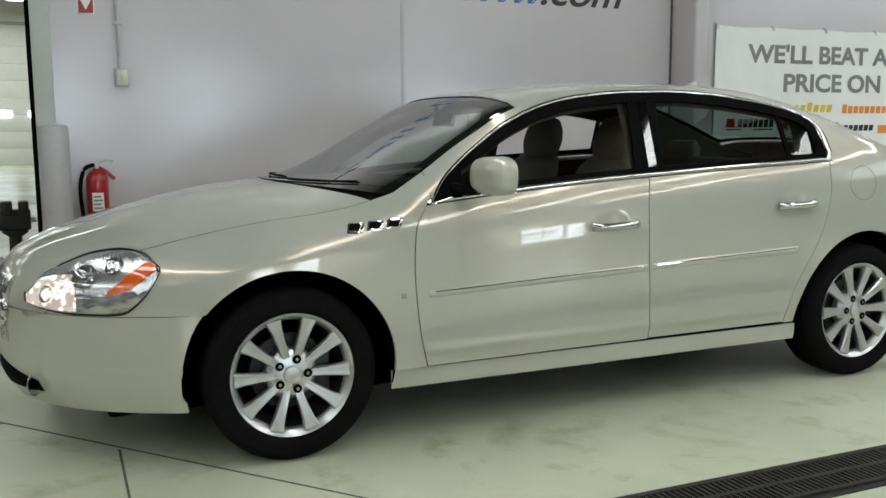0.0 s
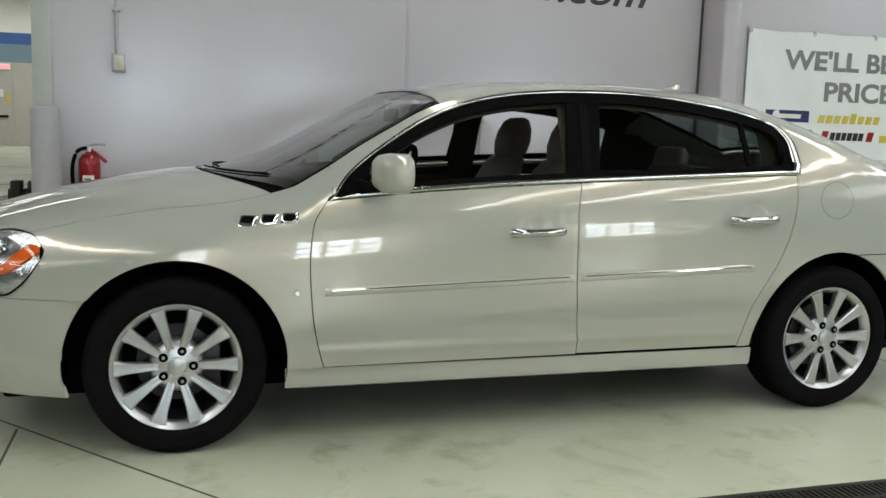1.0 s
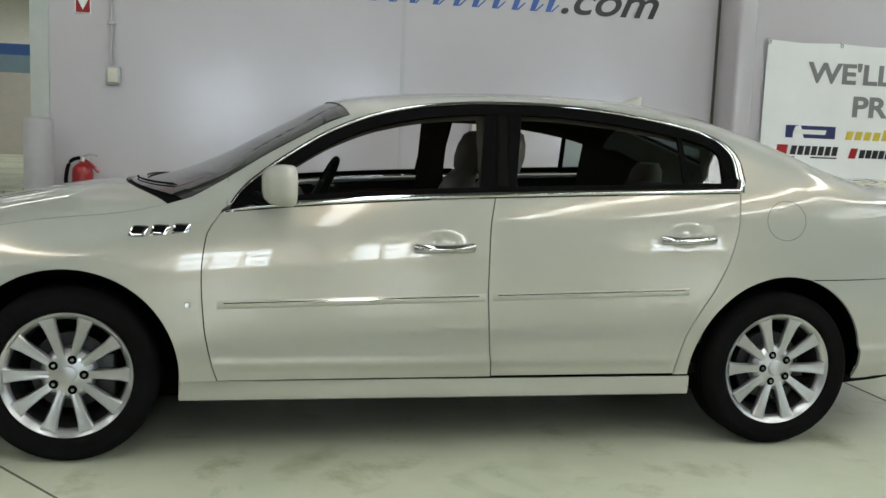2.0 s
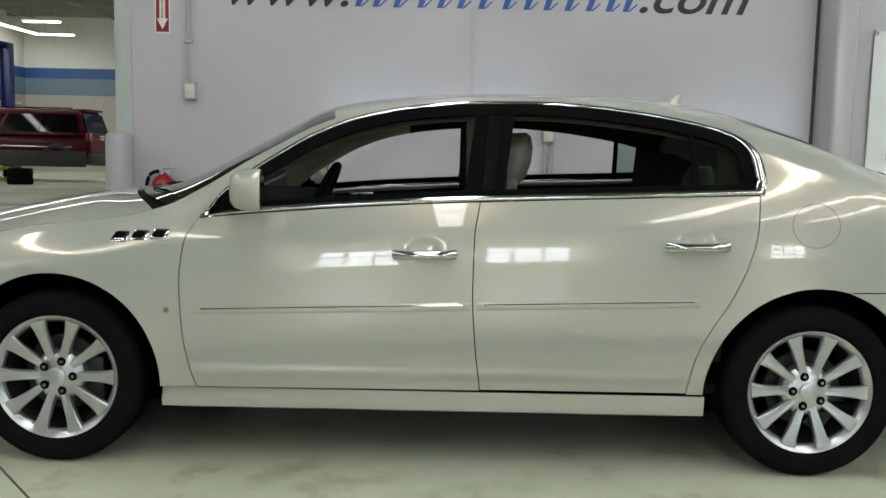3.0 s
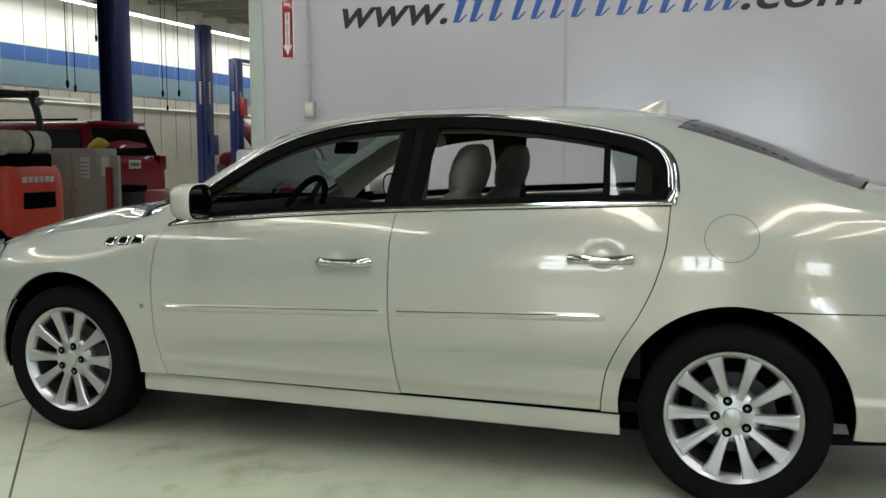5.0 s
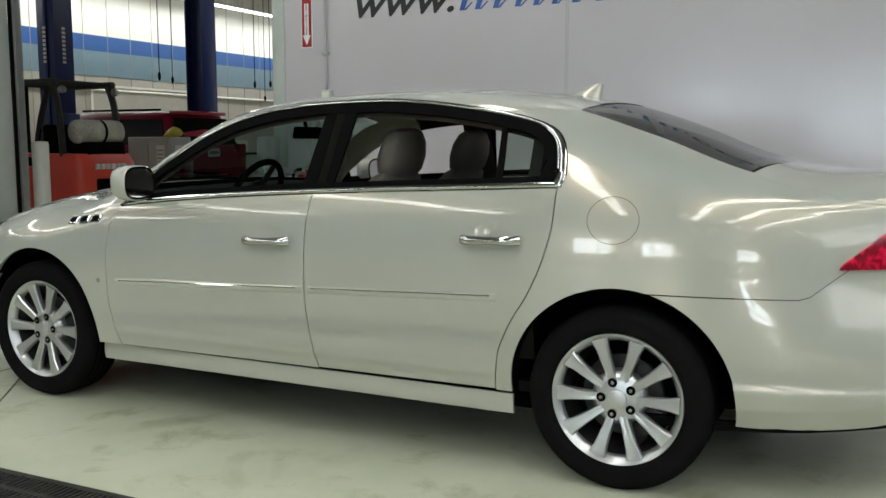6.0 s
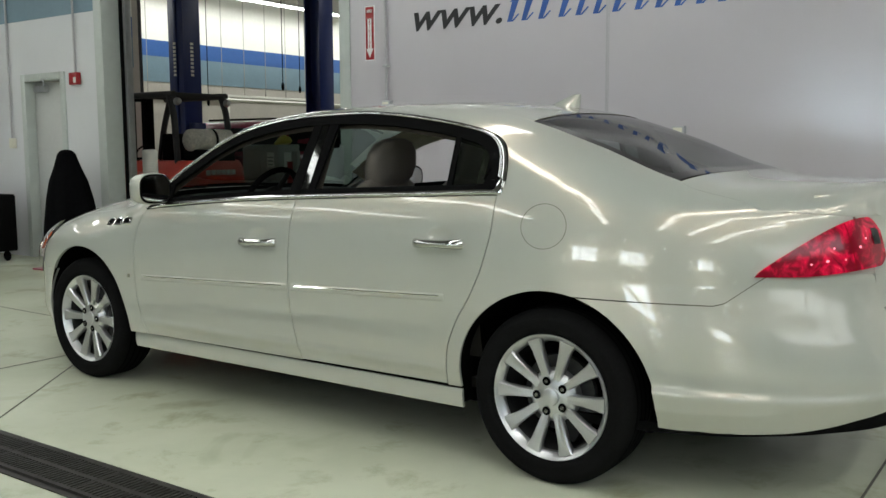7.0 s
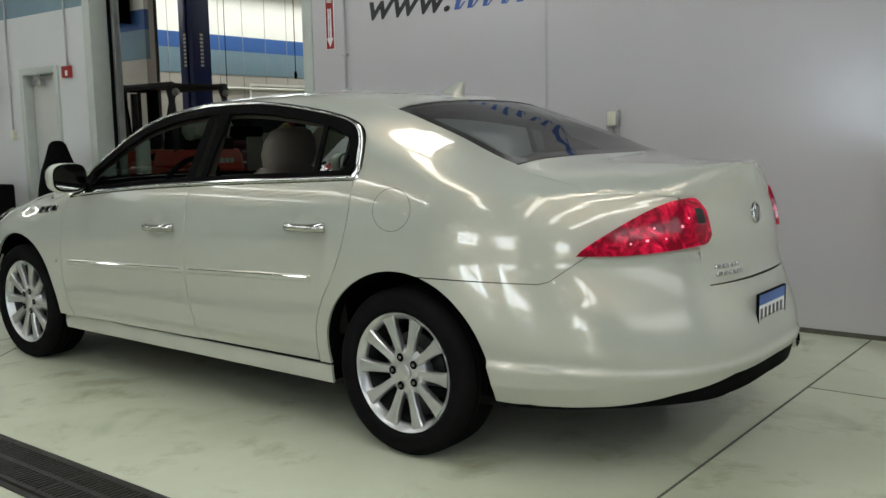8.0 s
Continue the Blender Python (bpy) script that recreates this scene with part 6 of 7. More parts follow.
def extinguisher():
    x, y, z = -0.515, Y0 - 0.085, 0.60
    e = thing("fire_extinguisher", (x, y, z), "red fire extinguisher with black hose hung on wall", "fire extinguisher")
    part("cylinder", moved(lathe([(0, 0), (0.055, 0.0), (0.068, 0.012), (0.070, 0.03), (0.070, 0.34), (0.066, 0.375), (0.045, 0.405), (0.022, 0.415), (0.02, 0.43)], 28), Matrix.Translation((x, y, z))), M_RED, e)
    part("label_panel", moved(box(-0.038, 0.034, -0.074, -0.066, 0.15, 0.27, 0.002), Matrix.Translation((x, y, z))), M_PAPER, e, "white instruction label")
    for k in range(4):
        part("label_bar", moved(box(-0.030, 0.026 - 0.01 * (k % 2), -0.0755, -0.073, 0.165 + 0.025 * k, 0.176 + 0.025 * k), Matrix.Translation((x, y, z))), M_GREYINK, e)
    part("valve", moved(lathe([(0.02, 0.0), (0.022, 0.01), (0.018, 0.035), (0, 0.04)], 16), Matrix.Translation((x, y, z + 0.42))), M_STEEL, e)
    part("handle", pipe([(x + 0.0, y, z + 0.46), (x + 0.05, y - 0.01, z + 0.475), (x + 0.105, y - 0.015, z + 0.468)], 0.009, 8), M_STEEL, e)
    part("lever", pipe([(x, y, z + 0.44), (x + 0.05, y - 0.01, z + 0.41), (x + 0.11, y - 0.015, z + 0.355)], 0.012, 8), M_RED, e)
    part("hose", pipe([(x - 0.015, y - 0.01, z + 0.45), (x - 0.075, y - 0.03, z + 0.42), (x - 0.105, y - 0.02, z + 0.30), (x - 0.095, y, z + 0.12), (x - 0.08, y, z + 0.05)], 0.013, 10), M_BLACK, e)
    part("nozzle", rod((x - 0.082, y, z + 0.0), (x - 0.08, y, z + 0.07), 0.016), M_BLACK, e)
    part("bracket", box(x - 0.03, x + 0.03, Y0 - 0.02, Y0, z + 0.28, z + 0.46, 0.003), M_STEEL, e)


extinguisher()


def bollard(x, y, r, h, material, label):
    b = thing("bollard", (x, y, 0), label, "bollard", "bollards")
    part("post", moved(lathe([(r, 0.0), (r, h - 0.03), (r * 0.93, h - 0.008), (r * 0.75, h), (0, h + 0.004)], 32), Matrix.Translation((x, y, 0))), material, b)
    part("base_ring", moved(lathe([(r + 0.002, 0.012), (r + 0.02, 0.008), (r + 0.022, 0)], 32), Matrix.Translation((x, y, 0))), M_JOINT, b)


bollard(-0.765, 2.93, 0.092, 1.31, M_GREYPAINT, "grey painted steel bollard beside the jamb")
bollard(-4.55, 3.92, 0.088, 1.275, M_WHITEWALL, "off-white painted steel bollard inside the opening")


# banner
def banner():
    x0, x1, z0, z1 = 4.435, 8.6, 1.02, 2.115
    s = thing("banner", (6.0, PIER_Y, 1.02), "white vinyl banner with grey print hung on the wall", "banner")
    n, m = 90, 30
    U, V = np.meshgrid(lin(0, 1, n), lin(0, 1, m), indexing="ij")
    X = x0 + (x1 - x0) * U
    Z = z0 + (z1 - z0) * V
    grom = np.abs(((U * (x1 - x0)) / 0.605) % 1.0 - 0.5) * 2
    Z = Z - 0.012 * (1 - grom) * V ** 3
    def cloth_y(X, Z):
        top = np.clip((Z - z0) / (z1 - z0), 0, 1)
        fold = 0.006 * np.sin(X * 5.2 + 2.2 * Z) + 0.010 * np.exp(-((X - x0 - 0.9 * (z1 - Z) * 0.42) / 0.035) ** 2) * top + 0.006 * np.exp(-((X - x0 - 0.12 - 0.6 * (z1 - Z) * 0.5) / 0.04) ** 2)
        return PIER_Y - 0.018 - fold
    Yp = cloth_y(X, Z)
    P = np.stack([X, Yp, Z], -1)
    part("sheet", sheet(P, 0.004, (0, -1, 0)), M_WHITE, s)
    for k in range(7):
        gx = x0 + 0.012 + 0.605 * k
        part("grommet", moved(lathe([(0.008, 0.0), (0.012, 0.003), (0.016, 0.0)], 14), Matrix.Translation((gx, PIER_Y - 0.032, z1 - 0.018)) @ Matrix.Rotation(radians(90), 4, "X")), M_STEEL, s)
        part("hook", rod((gx, PIER_Y, z1 + 0.012), (gx, PIER_Y - 0.03, z1 - 0.012), 0.005, 8), M_STEEL, s)
    flat = Matrix.Rotation(radians(90), 4, "X")
    Yl = PIER_Y - 0.040

    def word(text, xa, xb, z, h, material):
        ob = letters(text, 1.0, material, s, "word", Matrix.Identity(4), depth=0.001, bold=0.030)
        me = ob.data
        co = np.array([v.co[:] for v in me.vertices])
        kx = (xb - xa) / (co[:, 0].max() - co[:, 0].min())
        ky = h / (co[:, 1].max() - co[:, 1].min())
        me.transform(Matrix.Translation((xa - kx * co[:, 0].min(), Yl, z - ky * co[:, 1].min())) @ flat @ Matrix.Diagonal((kx, ky, 1, 1)))
        for v in me.vertices:
            v.co.y = float(cloth_y(v.co.x, v.co.z)) - 0.003 + 0.5 * (v.co.y - Yl)
        split_letters(ob)
    word("WE'LL BEAT A", 4.79, 6.45, 1.808, 0.165, M_GREYINK)
    word("PRICE ON T", 5.20, 6.62, 1.560, 0.163, M_GREYINK)

    def bar(xa, xb, za, zb, material, skew=0.0):
        b = bmesh.new()
        pts = [(xa, za), (xb, za), (xb + skew, zb), (xa + skew, zb)]
        lo = [b.verts.new((p[0], float(cloth_y(*p)) - 0.0035, p[1])) for p in pts]
        hi = [b.verts.new((p[0], float(cloth_y(*p)) - 0.001, p[1])) for p in pts]
        b.faces.new(lo)
        for i in range(4):
            j = (i + 1) % 4
            b.faces.new((lo[i], hi[i], hi[j], lo[j]))
        part("logo_bar", b, material, s)
    bar(4.64, 5.07, 1.385, 1.480, M_NAVYINK)
    bar(4.70, 5.02, 1.415, 1.450, M_PAPER, 0.01)
    for k in range(8):
        bar(5.16 + 0.078 * k, 5.215 + 0.078 * k, 1.385, 1.45 + 0.02 * (k == 4), M_YELLOWINK, 0.015)
    bar(4.57, 4.66, 1.255, 1.33, M_RED, 0.01)
    for k in range(7):
        bar(4.69 + 0.060 * k, 4.735 + 0.060 * k, 1.255, 1.325, M_INK, 0.012)
    bar(4.57, 5.1, 1.232, 1.242, M_INK)
    bar(5.20, 5.26, 1.24, 1.32, M_RED, 0.02)
    for k in range(6):
        bar(5.29 + 0.056 * k, 5.335 + 0.056 * k, 1.245, 1.31, M_INK, 0.012)
    bar(5.65, 5.71, 1.24, 1.32, M_RED, 0.02)
    for k in range(8):
        bar(5.90 + 0.072 * k, 5.955 + 0.072 * k, 1.375, 1.44 + 0.015 * (k == 0), M_ORANGEINK, 0.006)
    bar(5.79, 5.86, 1.235, 1.295, M_YELLOWINK)
    for k in range(6):
        bar(5.92 + 0.066 * k, 5.97 + 0.066 * k, 1.215, 1.268, M_INK, 0.012)
    bar(6.37, 6.85, 1.19, 1.265, M_ORANGEINK)
    for k in range(6):
        bar(6.42 + 0.06 * k, 6.46 + 0.06 * k, 1.21, 1.245, M_RED, 0.006)


banner()


# ---------------------------------------------------------------- by the west bay wall
def bay_door():
    d = thing("door_bay", (-5.43, Y0, 0), "grey painted steel door in a grey frame, closed", "door", kind="structure")
    part("frame", boxes((-5.87, -5.785, Y0 - 0.025, Y0 + 0.16, 0, 2.16), (-5.075, -4.99, Y0 - 0.025, Y0 + 0.16, 0, 2.16), (-5.785, -5.075, Y0 - 0.025, Y0 + 0.16, 2.075, 2.16), bevel=0.004), M_JAMB, d)
    part("slab", box(-5.78, -5.08, Y0 + 0.10, Y0 + 0.145, 0.01, 2.068, 0.003), M_DOOR, d)
    part("closer", box(-5.70, -5.48, Y0 + 0.03, Y0 + 0.10, 1.95, 2.02, 0.008), M_STEEL, d, "steel door closer")
    part("closer_arm", pipe([(-5.52, Y0 + 0.05, 2.02), (-5.30, Y0 - 0.08, 2.05), (-5.45, Y0 - 0.02, 2.10)], 0.009, 8, 4), M_STEEL, d)
    h = part("handle", rod((-5.16, Y0 + 0.05, 1.03), (-5.27, Y0 + 0.05, 1.03), 0.010), M_STEEL, d)
    part("rose", moved(lathe([(0, 0.014), (0.026, 0.012), (0.030, 0)], 20), Matrix.Translation((-5.16, Y0 + 0.10, 1.03)) @ Matrix.Rotation(radians(90), 4, "X")), M_STEEL, d)


bay_door()
al = thing("fire_alarm", (-4.765, Y0, 2.0), "red fire alarm box with conduit on the pale wall", "alarm")
part("case", box(-4.84, -4.69, Y0 - 0.06, Y0, 2.0, 2.135, 0.01), M_RED, al)
part("horn", box(-4.745, -4.70, Y0 - 0.068, Y0 - 0.058, 2.02, 2.08, 0.004), M_PAPER, al, "pale strobe window")
part("conduit", rod((-4.765, Y0 - 0.02, 2.13), (-4.765, Y0 - 0.02, CEIL_Z), 0.012), M_GREYPAINT, al)
ob_ = thing("wall_socket", (-6.10, Y0, 1.36), "pale socket box with conduit on wall", "electrical box")
part("box", box(-6.145, -6.055, Y0 - 0.05, Y0, 1.30, 1.42, 0.006), M_IVORY, ob_)
part("conduit", rod((-6.12, Y0 - 0.02, 1.41), (-6.12, Y0 - 0.02, CEIL_Z), 0.012), M_GREYPAINT, ob_)


def hose_reel():
    r = thing("hose_coil", (-6.62, Y0, 2.0), "black coiled hose hung on a wall bracket", "hose")
    part("bracket", box(-6.68, -6.56, Y0 - 0.12, Y0, 2.18, 2.24, 0.01), M_STEEL, r)
    for k in range(5):
        pts = [(-6.62 + (0.15 + 0.012 * k) * math.cos(t), Y0 - 0.04 - 0.018 * k, 2.0 + (0.24 + 0.012 * k) * math.sin(t)) for t in np.linspace(0, 2 * math.pi, 25)]
        part("coil", pipe(pts, 0.012, 8, 1), M_BLACK, r)


hose_reel()


def tool_cart():
    c = thing("tool_cart", (-6.1, 2.55, 0), "black tool cart with dark red drawers on castors", "tool cart")
    part("body", box(-6.60, -5.58, 2.28, 2.82, 0.12, 0.76, 0.012), M_BLACK, c)
    for k in range(4):
        z0 = 0.15 + 0.15 * k
        dr = part("drawer", box(-6.57, -5.61, 2.262, 2.284, z0, z0 + 0.135, 0.005), M_REDCAR, c)
        part("drawer_pull", box(-6.45, -5.73, 2.25, 2.264, z0 + 0.11, z0 + 0.122, 0.003), M_STEEL, dr)
    part("top_mat", box(-6.59, -5.59, 2.29, 2.81, 0.76, 0.772), M_BLACK, c)
    for x in (-6.50, -5.68):
        for y in (2.36, 2.74):
            part("castor", moved(lathe([(0, -0.02), (0.05, -0.02), (0.06, -0.01), (0.06, 0.01), (0.05, 0.02), (0, 0.02)], 20), Matrix.Translation((x, y, 0.06)) @ Matrix.Rotation(radians(90), 4, "X")), M_BLACK, c)
    d = thing("white_drum", (-6.02, 2.55, 0.772), "white plastic drum standing on the tool cart", "drum")
    part("drum_body", moved(lathe([(0, 0), (0.15, 0.0), (0.17, 0.02), (0.175, 0.10), (0.17, 0.24), (0.13, 0.31), (0.06, 0.33), (0, 0.33)], 28), Matrix.Translation((-6.02, 2.55, 0.772))), M_WHITE, d)
    part("drum_cap", moved(lathe([(0, 0.03), (0.03, 0.03), (0.035, 0.02), (0.035, 0)], 16), Matrix.Translation((-6.02, 2.55, 1.10))), M_BLACK, d)


tool_cart()


def draped_stand():
    s = thing("draped_stand", (-4.37, 2.72, 0), "black cloth draped over a narrow stand", "cover")
    rings = []
    for z, a, b in ((0.005, 0.36, 0.30), (0.10, 0.35, 0.29), (0.45, 0.32, 0.26), (0.75, 0.275, 0.22), (0.95, 0.22, 0.18), (1.08, 0.155, 0.135), (1.17, 0.115, 0.11), (1.235, 0.095, 0.09), (1.27, 0.062, 0.06), (1.282, 0.02, 0.02)):
        ring = []
        for k in range(48):
            t = 2 * math.pi * k / 48
            f = 1 + 0.05 * math.sin(7 * t + 1.3) * min(1, (1.28 - z) * 1.5) + 0.03 * math.sin(11 * t)
            ring.append((-4.37 + a * f * math.cos(t) + 0.03 * (1.2 - z), 2.72 + b * f * math.sin(t), z))
        rings.append(ring)
    part("cloth", loft(rings), M_CLOTH, s)
    part("base_plate", box(-4.70, -4.06, 2.46, 2.98, 0.0, 0.018, 0.005), M_REDCAR, s, "dark red foot plate under the cloth")


draped_stand()


# ---------------------------------------------------------------- the workshop
def lift_post(x, y, h, w, turn=0.0, bars=True):
    p = thing("lift_post", (x, y, 0), "tall blue two-post vehicle lift column with yellow foot", "vehicle lift", "lift columns")
    m = Matrix.Translation((x, y, 0)) @ Matrix.Rotation(radians(turn), 4, "Z")
    part("column", moved(box(-w / 2, w / 2, -w / 2, -w / 2 + 0.03, 0, h, 0.006), m), M_LIFT, p)
    for a in (-w / 2, w / 2 - 0.03):
        part("flange", moved(box(a, a + 0.03, -w / 2 + 0.028, w / 2, 0, h, 0.006), m), M_LIFT, p)
    part("web", moved(box(-w / 2 + 0.03, w / 2 - 0.03, 0.0, 0.06, 0.1, h - 0.1, 0.004), m), M_LIFT, p)
    part("foot_plate", moved(box(-w * 0.75, w * 0.75, -w * 0.75, w * 0.75, 0, 0.03, 0.006), m), M_YELLOW, p)
    part("carriage", moved(box(-w * 0.42, w * 0.42, w * 0.1, w * 0.62, 0.25, 0.95, 0.015), m), M_LIFT, p)
    for s in (-1, 1):
        up = 0.12 if h < 4.3 else 0.0
        part("arm", moved(boxes((0.0, 1.0, -0.05, 0.05, 0.14 + up, 0.24 + up), (0.9, 1.5, -0.035, 0.035, 0.16 + up, 0.22 + up), (1.38, 1.50, -0.06, 0.06, 0.22 + up, 0.36 + up), bevel=0.008), m @ Matrix.Translation((0, w * 0.5, 0)) @ Matrix.Rotation(radians(90 + 38 * s), 4, "Z")), M_YELLOW, p, "yellow lift arm")
    part("hydraulic_box", moved(box(w * 0.5, w * 0.5 + 0.16, -0.12, 0.14, *((2.45, 3.0) if h < 4.5 else (1.2, 1.75)), 0.01), m), M_RED if h < 4.5 else M_LIFT, p)
    part("cable_tray", moved(box(-0.05, 0.05, -w / 2 - 0.03, -w / 2, 0.5, h - 0.2, 0.005), m), M_LIFT, p)
    for k in range(9):
        part("maker_bar", moved(box(w / 2, w / 2 + 0.002, -0.035, 0.035, 2.6 + 0.07 * k, 2.645 + 0.07 * k), m), M_PAPER, p)
        part("maker_bar", moved(box(-0.035, 0.035, -w / 2 - 0.032, -w / 2 - 0.03, 2.6 + 0.07 * k, 2.645 + 0.07 * k), m), M_PAPER, p)
    return p


lift_post(-9.2, 8.3, 5.4, 0.40)
lift_post(-8.13, 10.75, 5.4, 0.40, 180)
lift_post(-11.6, 18.9, 4.75, 0.34)
b_ = lift_post(-13.0, 22.85, 4.25, 0.32)
lift_post(-12.45, 26.1, 4.25, 0.32, 180)
cb = thing("lift_crossbar", (-12.7, 24.5, 4.2), "blue steel crossbar between two lift columns", "vehicle lift")
part("bar", moved(box(-1.75, 1.75, -0.06, 0.06, -0.06, 0.06, 0.01), Matrix.Translation((-12.72, 24.48, 4.22)) @ Matrix.Rotation(math.atan2(3.25, 0.55), 4, "Z")), M_LIFT, cb)
part("cable", rod((-13.0, 22.85, 4.10), (-12.45, 26.1, 4.10), 0.015, 6), M_BLACK, cb)


def road_car(x, y, length, width, height, bonnet, label, hood_open=False, two_tone=False, raised=0.0, waist=0.58):
    """A parked estate or truck whose nose points to -x; x, y: the middle of its tail; raised: held up on lift arms."""
    c = thing("parked_suv", (x - length / 2, y, 0), label, "car", "parked vehicles")
    hw = width / 2
    wheel_r = 0.37
    sill = 0.30
    belt = height * waist
    paint = M_REDTRUCK if two_tone else M_REDCAR

    def ring(px, w, z0, z1, r=0.10):
        pts = []
        for k in range(28):
            t = 2 * math.pi * k / 28
            cc, ss = math.cos(t), math.sin(t)
            yy = w * math.copysign(abs(cc) ** 0.42, cc)
            zz = (z0 + z1) / 2 + (z1 - z0) / 2 * math.copysign(abs(ss) ** 0.42, ss)
            pts.append((px, y + yy, zz))
        return pts
    L = length
    rings = [ring(x - 0.0, hw * 0.90, sill + 0.08, belt * 0.95), ring(x - 0.06, hw * 0.96, sill, belt), ring(x - 0.4, hw, sill - 0.02, belt + 0.02), ring(x - L * 0.5, hw, sill - 0.04, belt), ring(x - L + bonnet, hw, sill - 0.02, belt), ring(x - L + bonnet * 0.5, hw * 0.98, sill, belt - 0.03), ring(x - L + 0.12, hw * 0.93, sill + 0.02, belt - 0.10), ring(x - L, hw * 0.85, sill + 0.10, belt - 0.2)]
    part("body", loft(rings), paint, c, "dark red painted body")
    gx0, gx1 = x - 0.10, x - L + bonnet
    rings = []
    for f, rise, wf in ((0, -0.04, 0.98), (0.25, 0.35, 0.93), (0.48, 0.60, 0.885), (0.7, 0.85, 0.83), (0.85, 0.95, 0.76), (0.97, 0.99, 0.66), (1.0, 1.0, 0.50)):
        a = gx0 - 0.28 * f ** 1.2
        b = gx1 + 0.75 * f
        rings.append(oval((a + b) / 2, y, belt + (height - belt) * rise, (a - b) / 2, hw * wf, 48, 9))
    part("cabin", loft(rings), paint, c, sharp=35)

    def slab(pts, thick, material, name, label_=""):
        p = [Vector(q) for q in pts]
        nrm = (p[1] - p[0]).cross(p[2] - p[0]).normalized()
        mid = sum(p, Vector()) / len(p)
        if nrm.dot(mid - Vector((x - L / 2, y, belt))) < 0:
            nrm = -nrm
        v = [q + nrm * thick for q in p] + [q - nrm * 0.01 for q in p]
        n = len(p)
        fs = [tuple(range(n)), tuple(reversed(range(n, 2 * n)))] + [(i, (i + 1) % n, n + (i + 1) % n, n + i) for i in range(n)]
        return part(name, (v, fs), material, c, label_)

    def cab(fx, fz, s):
        """A point on the cabin side: fx from tail to nose, fz from belt to roof."""
        zz = belt + (height - belt) * fz
        wf = np.interp(fz, [0, 0.35, 0.85, 1], [0.97, 0.93, 0.84, 0.72])
        f = np.interp(fz, [0, 0.35, 0.85, 1], [0.02, 0.25, 0.7, 1])
        a = gx0 - 0.28 * f ** 1.2
        b = gx1 + 0.75 * f
        return (a + (b - a) * fx, y + s * hw * wf, zz)
    for s in (-1, 1):
        for f0, f1 in ((0.05, 0.355), (0.36, 0.66), (0.69, 0.93)):
            slab([cab(f0, 0.08, s), cab(f1, 0.08, s), cab(f1, 0.78, s), cab(f0, 0.78, s)], 0.012, M_CARGLASS, "side_window", "dark tinted window")
        if two_tone:
            part("lower_cladding", box(x - L + 0.5, x - 0.1, y + s * hw - 0.03, y + s * hw + 0.025, 0.24, 0.70, 0.03), M_CLADDING, c, "dark grey lower cladding")
            for wx in (x - 0.95, x - L + 0.95):
                part("arch_flare", pipe([(wx + 0.46 * math.cos(q), y + s * (hw - 0.01), wheel_r + 0.02 + 0.46 * math.sin(q)) for q in np.linspace(-0.1, math.pi + 0.1, 15)], 0.06, 8, 2), M_CLADDING, c, "dark grey wheel-arch flare")
        part("side_strip", box(x - L + 0.9, x - 0.5, y + s * hw - 0.02, y + s * hw + 0.018, 0.80, 0.84, 0.008), M_DULLCHROME, c)
    a0, a1 = cab(0, 0.08, -1), cab(0, 0.82, -1)
    b0, b1 = cab(0, 0.08, 1), cab(0, 0.82, 1)
    slab([(a0[0], a0[1] + 0.12, a0[2]), (b0[0], b0[1] - 0.12, b0[2]), (b1[0], b1[1] - 0.10, b1[2]), (a1[0], a1[1] + 0.10, a1[2])], 0.012, M_CARGLASS, "rear_window", "dark rear window")
    part("roof_spoiler", box(x - 0.42, x - 0.20, y - hw * 0.66, y + hw * 0.66, height - 0.05, height + 0.01, 0.015), paint, c)
    for s in (-1, 1):
        part("tail_lamp", box(x - 0.12, x + 0.015, y + s * (hw - 0.14) - 0.10, y + s * (hw - 0.14) + 0.10, belt - 0.20, belt + 0.06, 0.02), M_DULLLENS, c, "unlit red tail lamp")
        part("roof_rail", rod((x - 0.6, y + s * hw * 0.66, height + 0.03), (gx1 + 1.2, y + s * hw * 0.66, height + 0.03), 0.018, 8), M_BLACK, c)
        wy = y + s * (hw - (0.04 if two_tone else 0.10))
        if raised:
            part("brake_drum", moved(lathe([(0, 0.06), (0.05, 0.065), (0.06, 0.045), (0.14, 0.04), (0.15, -0.05)], 28), Matrix.Translation((x - 0.95, wy, wheel_r)) @ Matrix.Rotation(radians(-90 * s), 4, "X")), M_ALLOYDARK, c, "bare hub, wheel taken off")
        for wx in (x - L + 0.95,) if raised else (x - 0.95, x - L + 0.95):
            w = part("wheel", moved(lathe([(0.22, -0.09), (wheel_r - 0.02, -0.11), (wheel_r, -0.08), (wheel_r, 0.08), (wheel_r - 0.02, 0.11), (0.22, 0.09)], 32), Matrix.Translation((wx, wy, wheel_r)) @ Matrix.Rotation(radians(90), 4, "X")), M_RUBBER, c)
            part("rim", moved(lathe([(0, -0.10), (0.06, -0.105), (0.10, -0.09), (0.20, -0.10), (0.225, -0.09), (0.225, 0.09), (0.20, 0.10), (0.10, 0.09), (0.06, 0.105), (0, 0.10)], 20), Matrix.Translation((wx, wy, wheel_r)) @ Matrix.Rotation(radians(90), 4, "X")), M_ALLOY, w)
    part("rear_bumper", box(x - 0.2, x + 0.07, y - hw * 0.95, y + hw * 0.95, 0.40, 0.66, 0.04), M_CLADDING if two_tone else paint, c)
    part("front_bumper", box(x - L - 0.05, x - L + 0.3, y - hw * 0.95, y + hw * 0.95, 0.38, 0.66, 0.05), M_CLADDING if two_tone else paint, c)
    pl = part("plate", box(x + 0.005, x + 0.02, y - 0.15, y + 0.15, belt - 0.16, belt - 0.02, 0.003), M_PAPER, c)
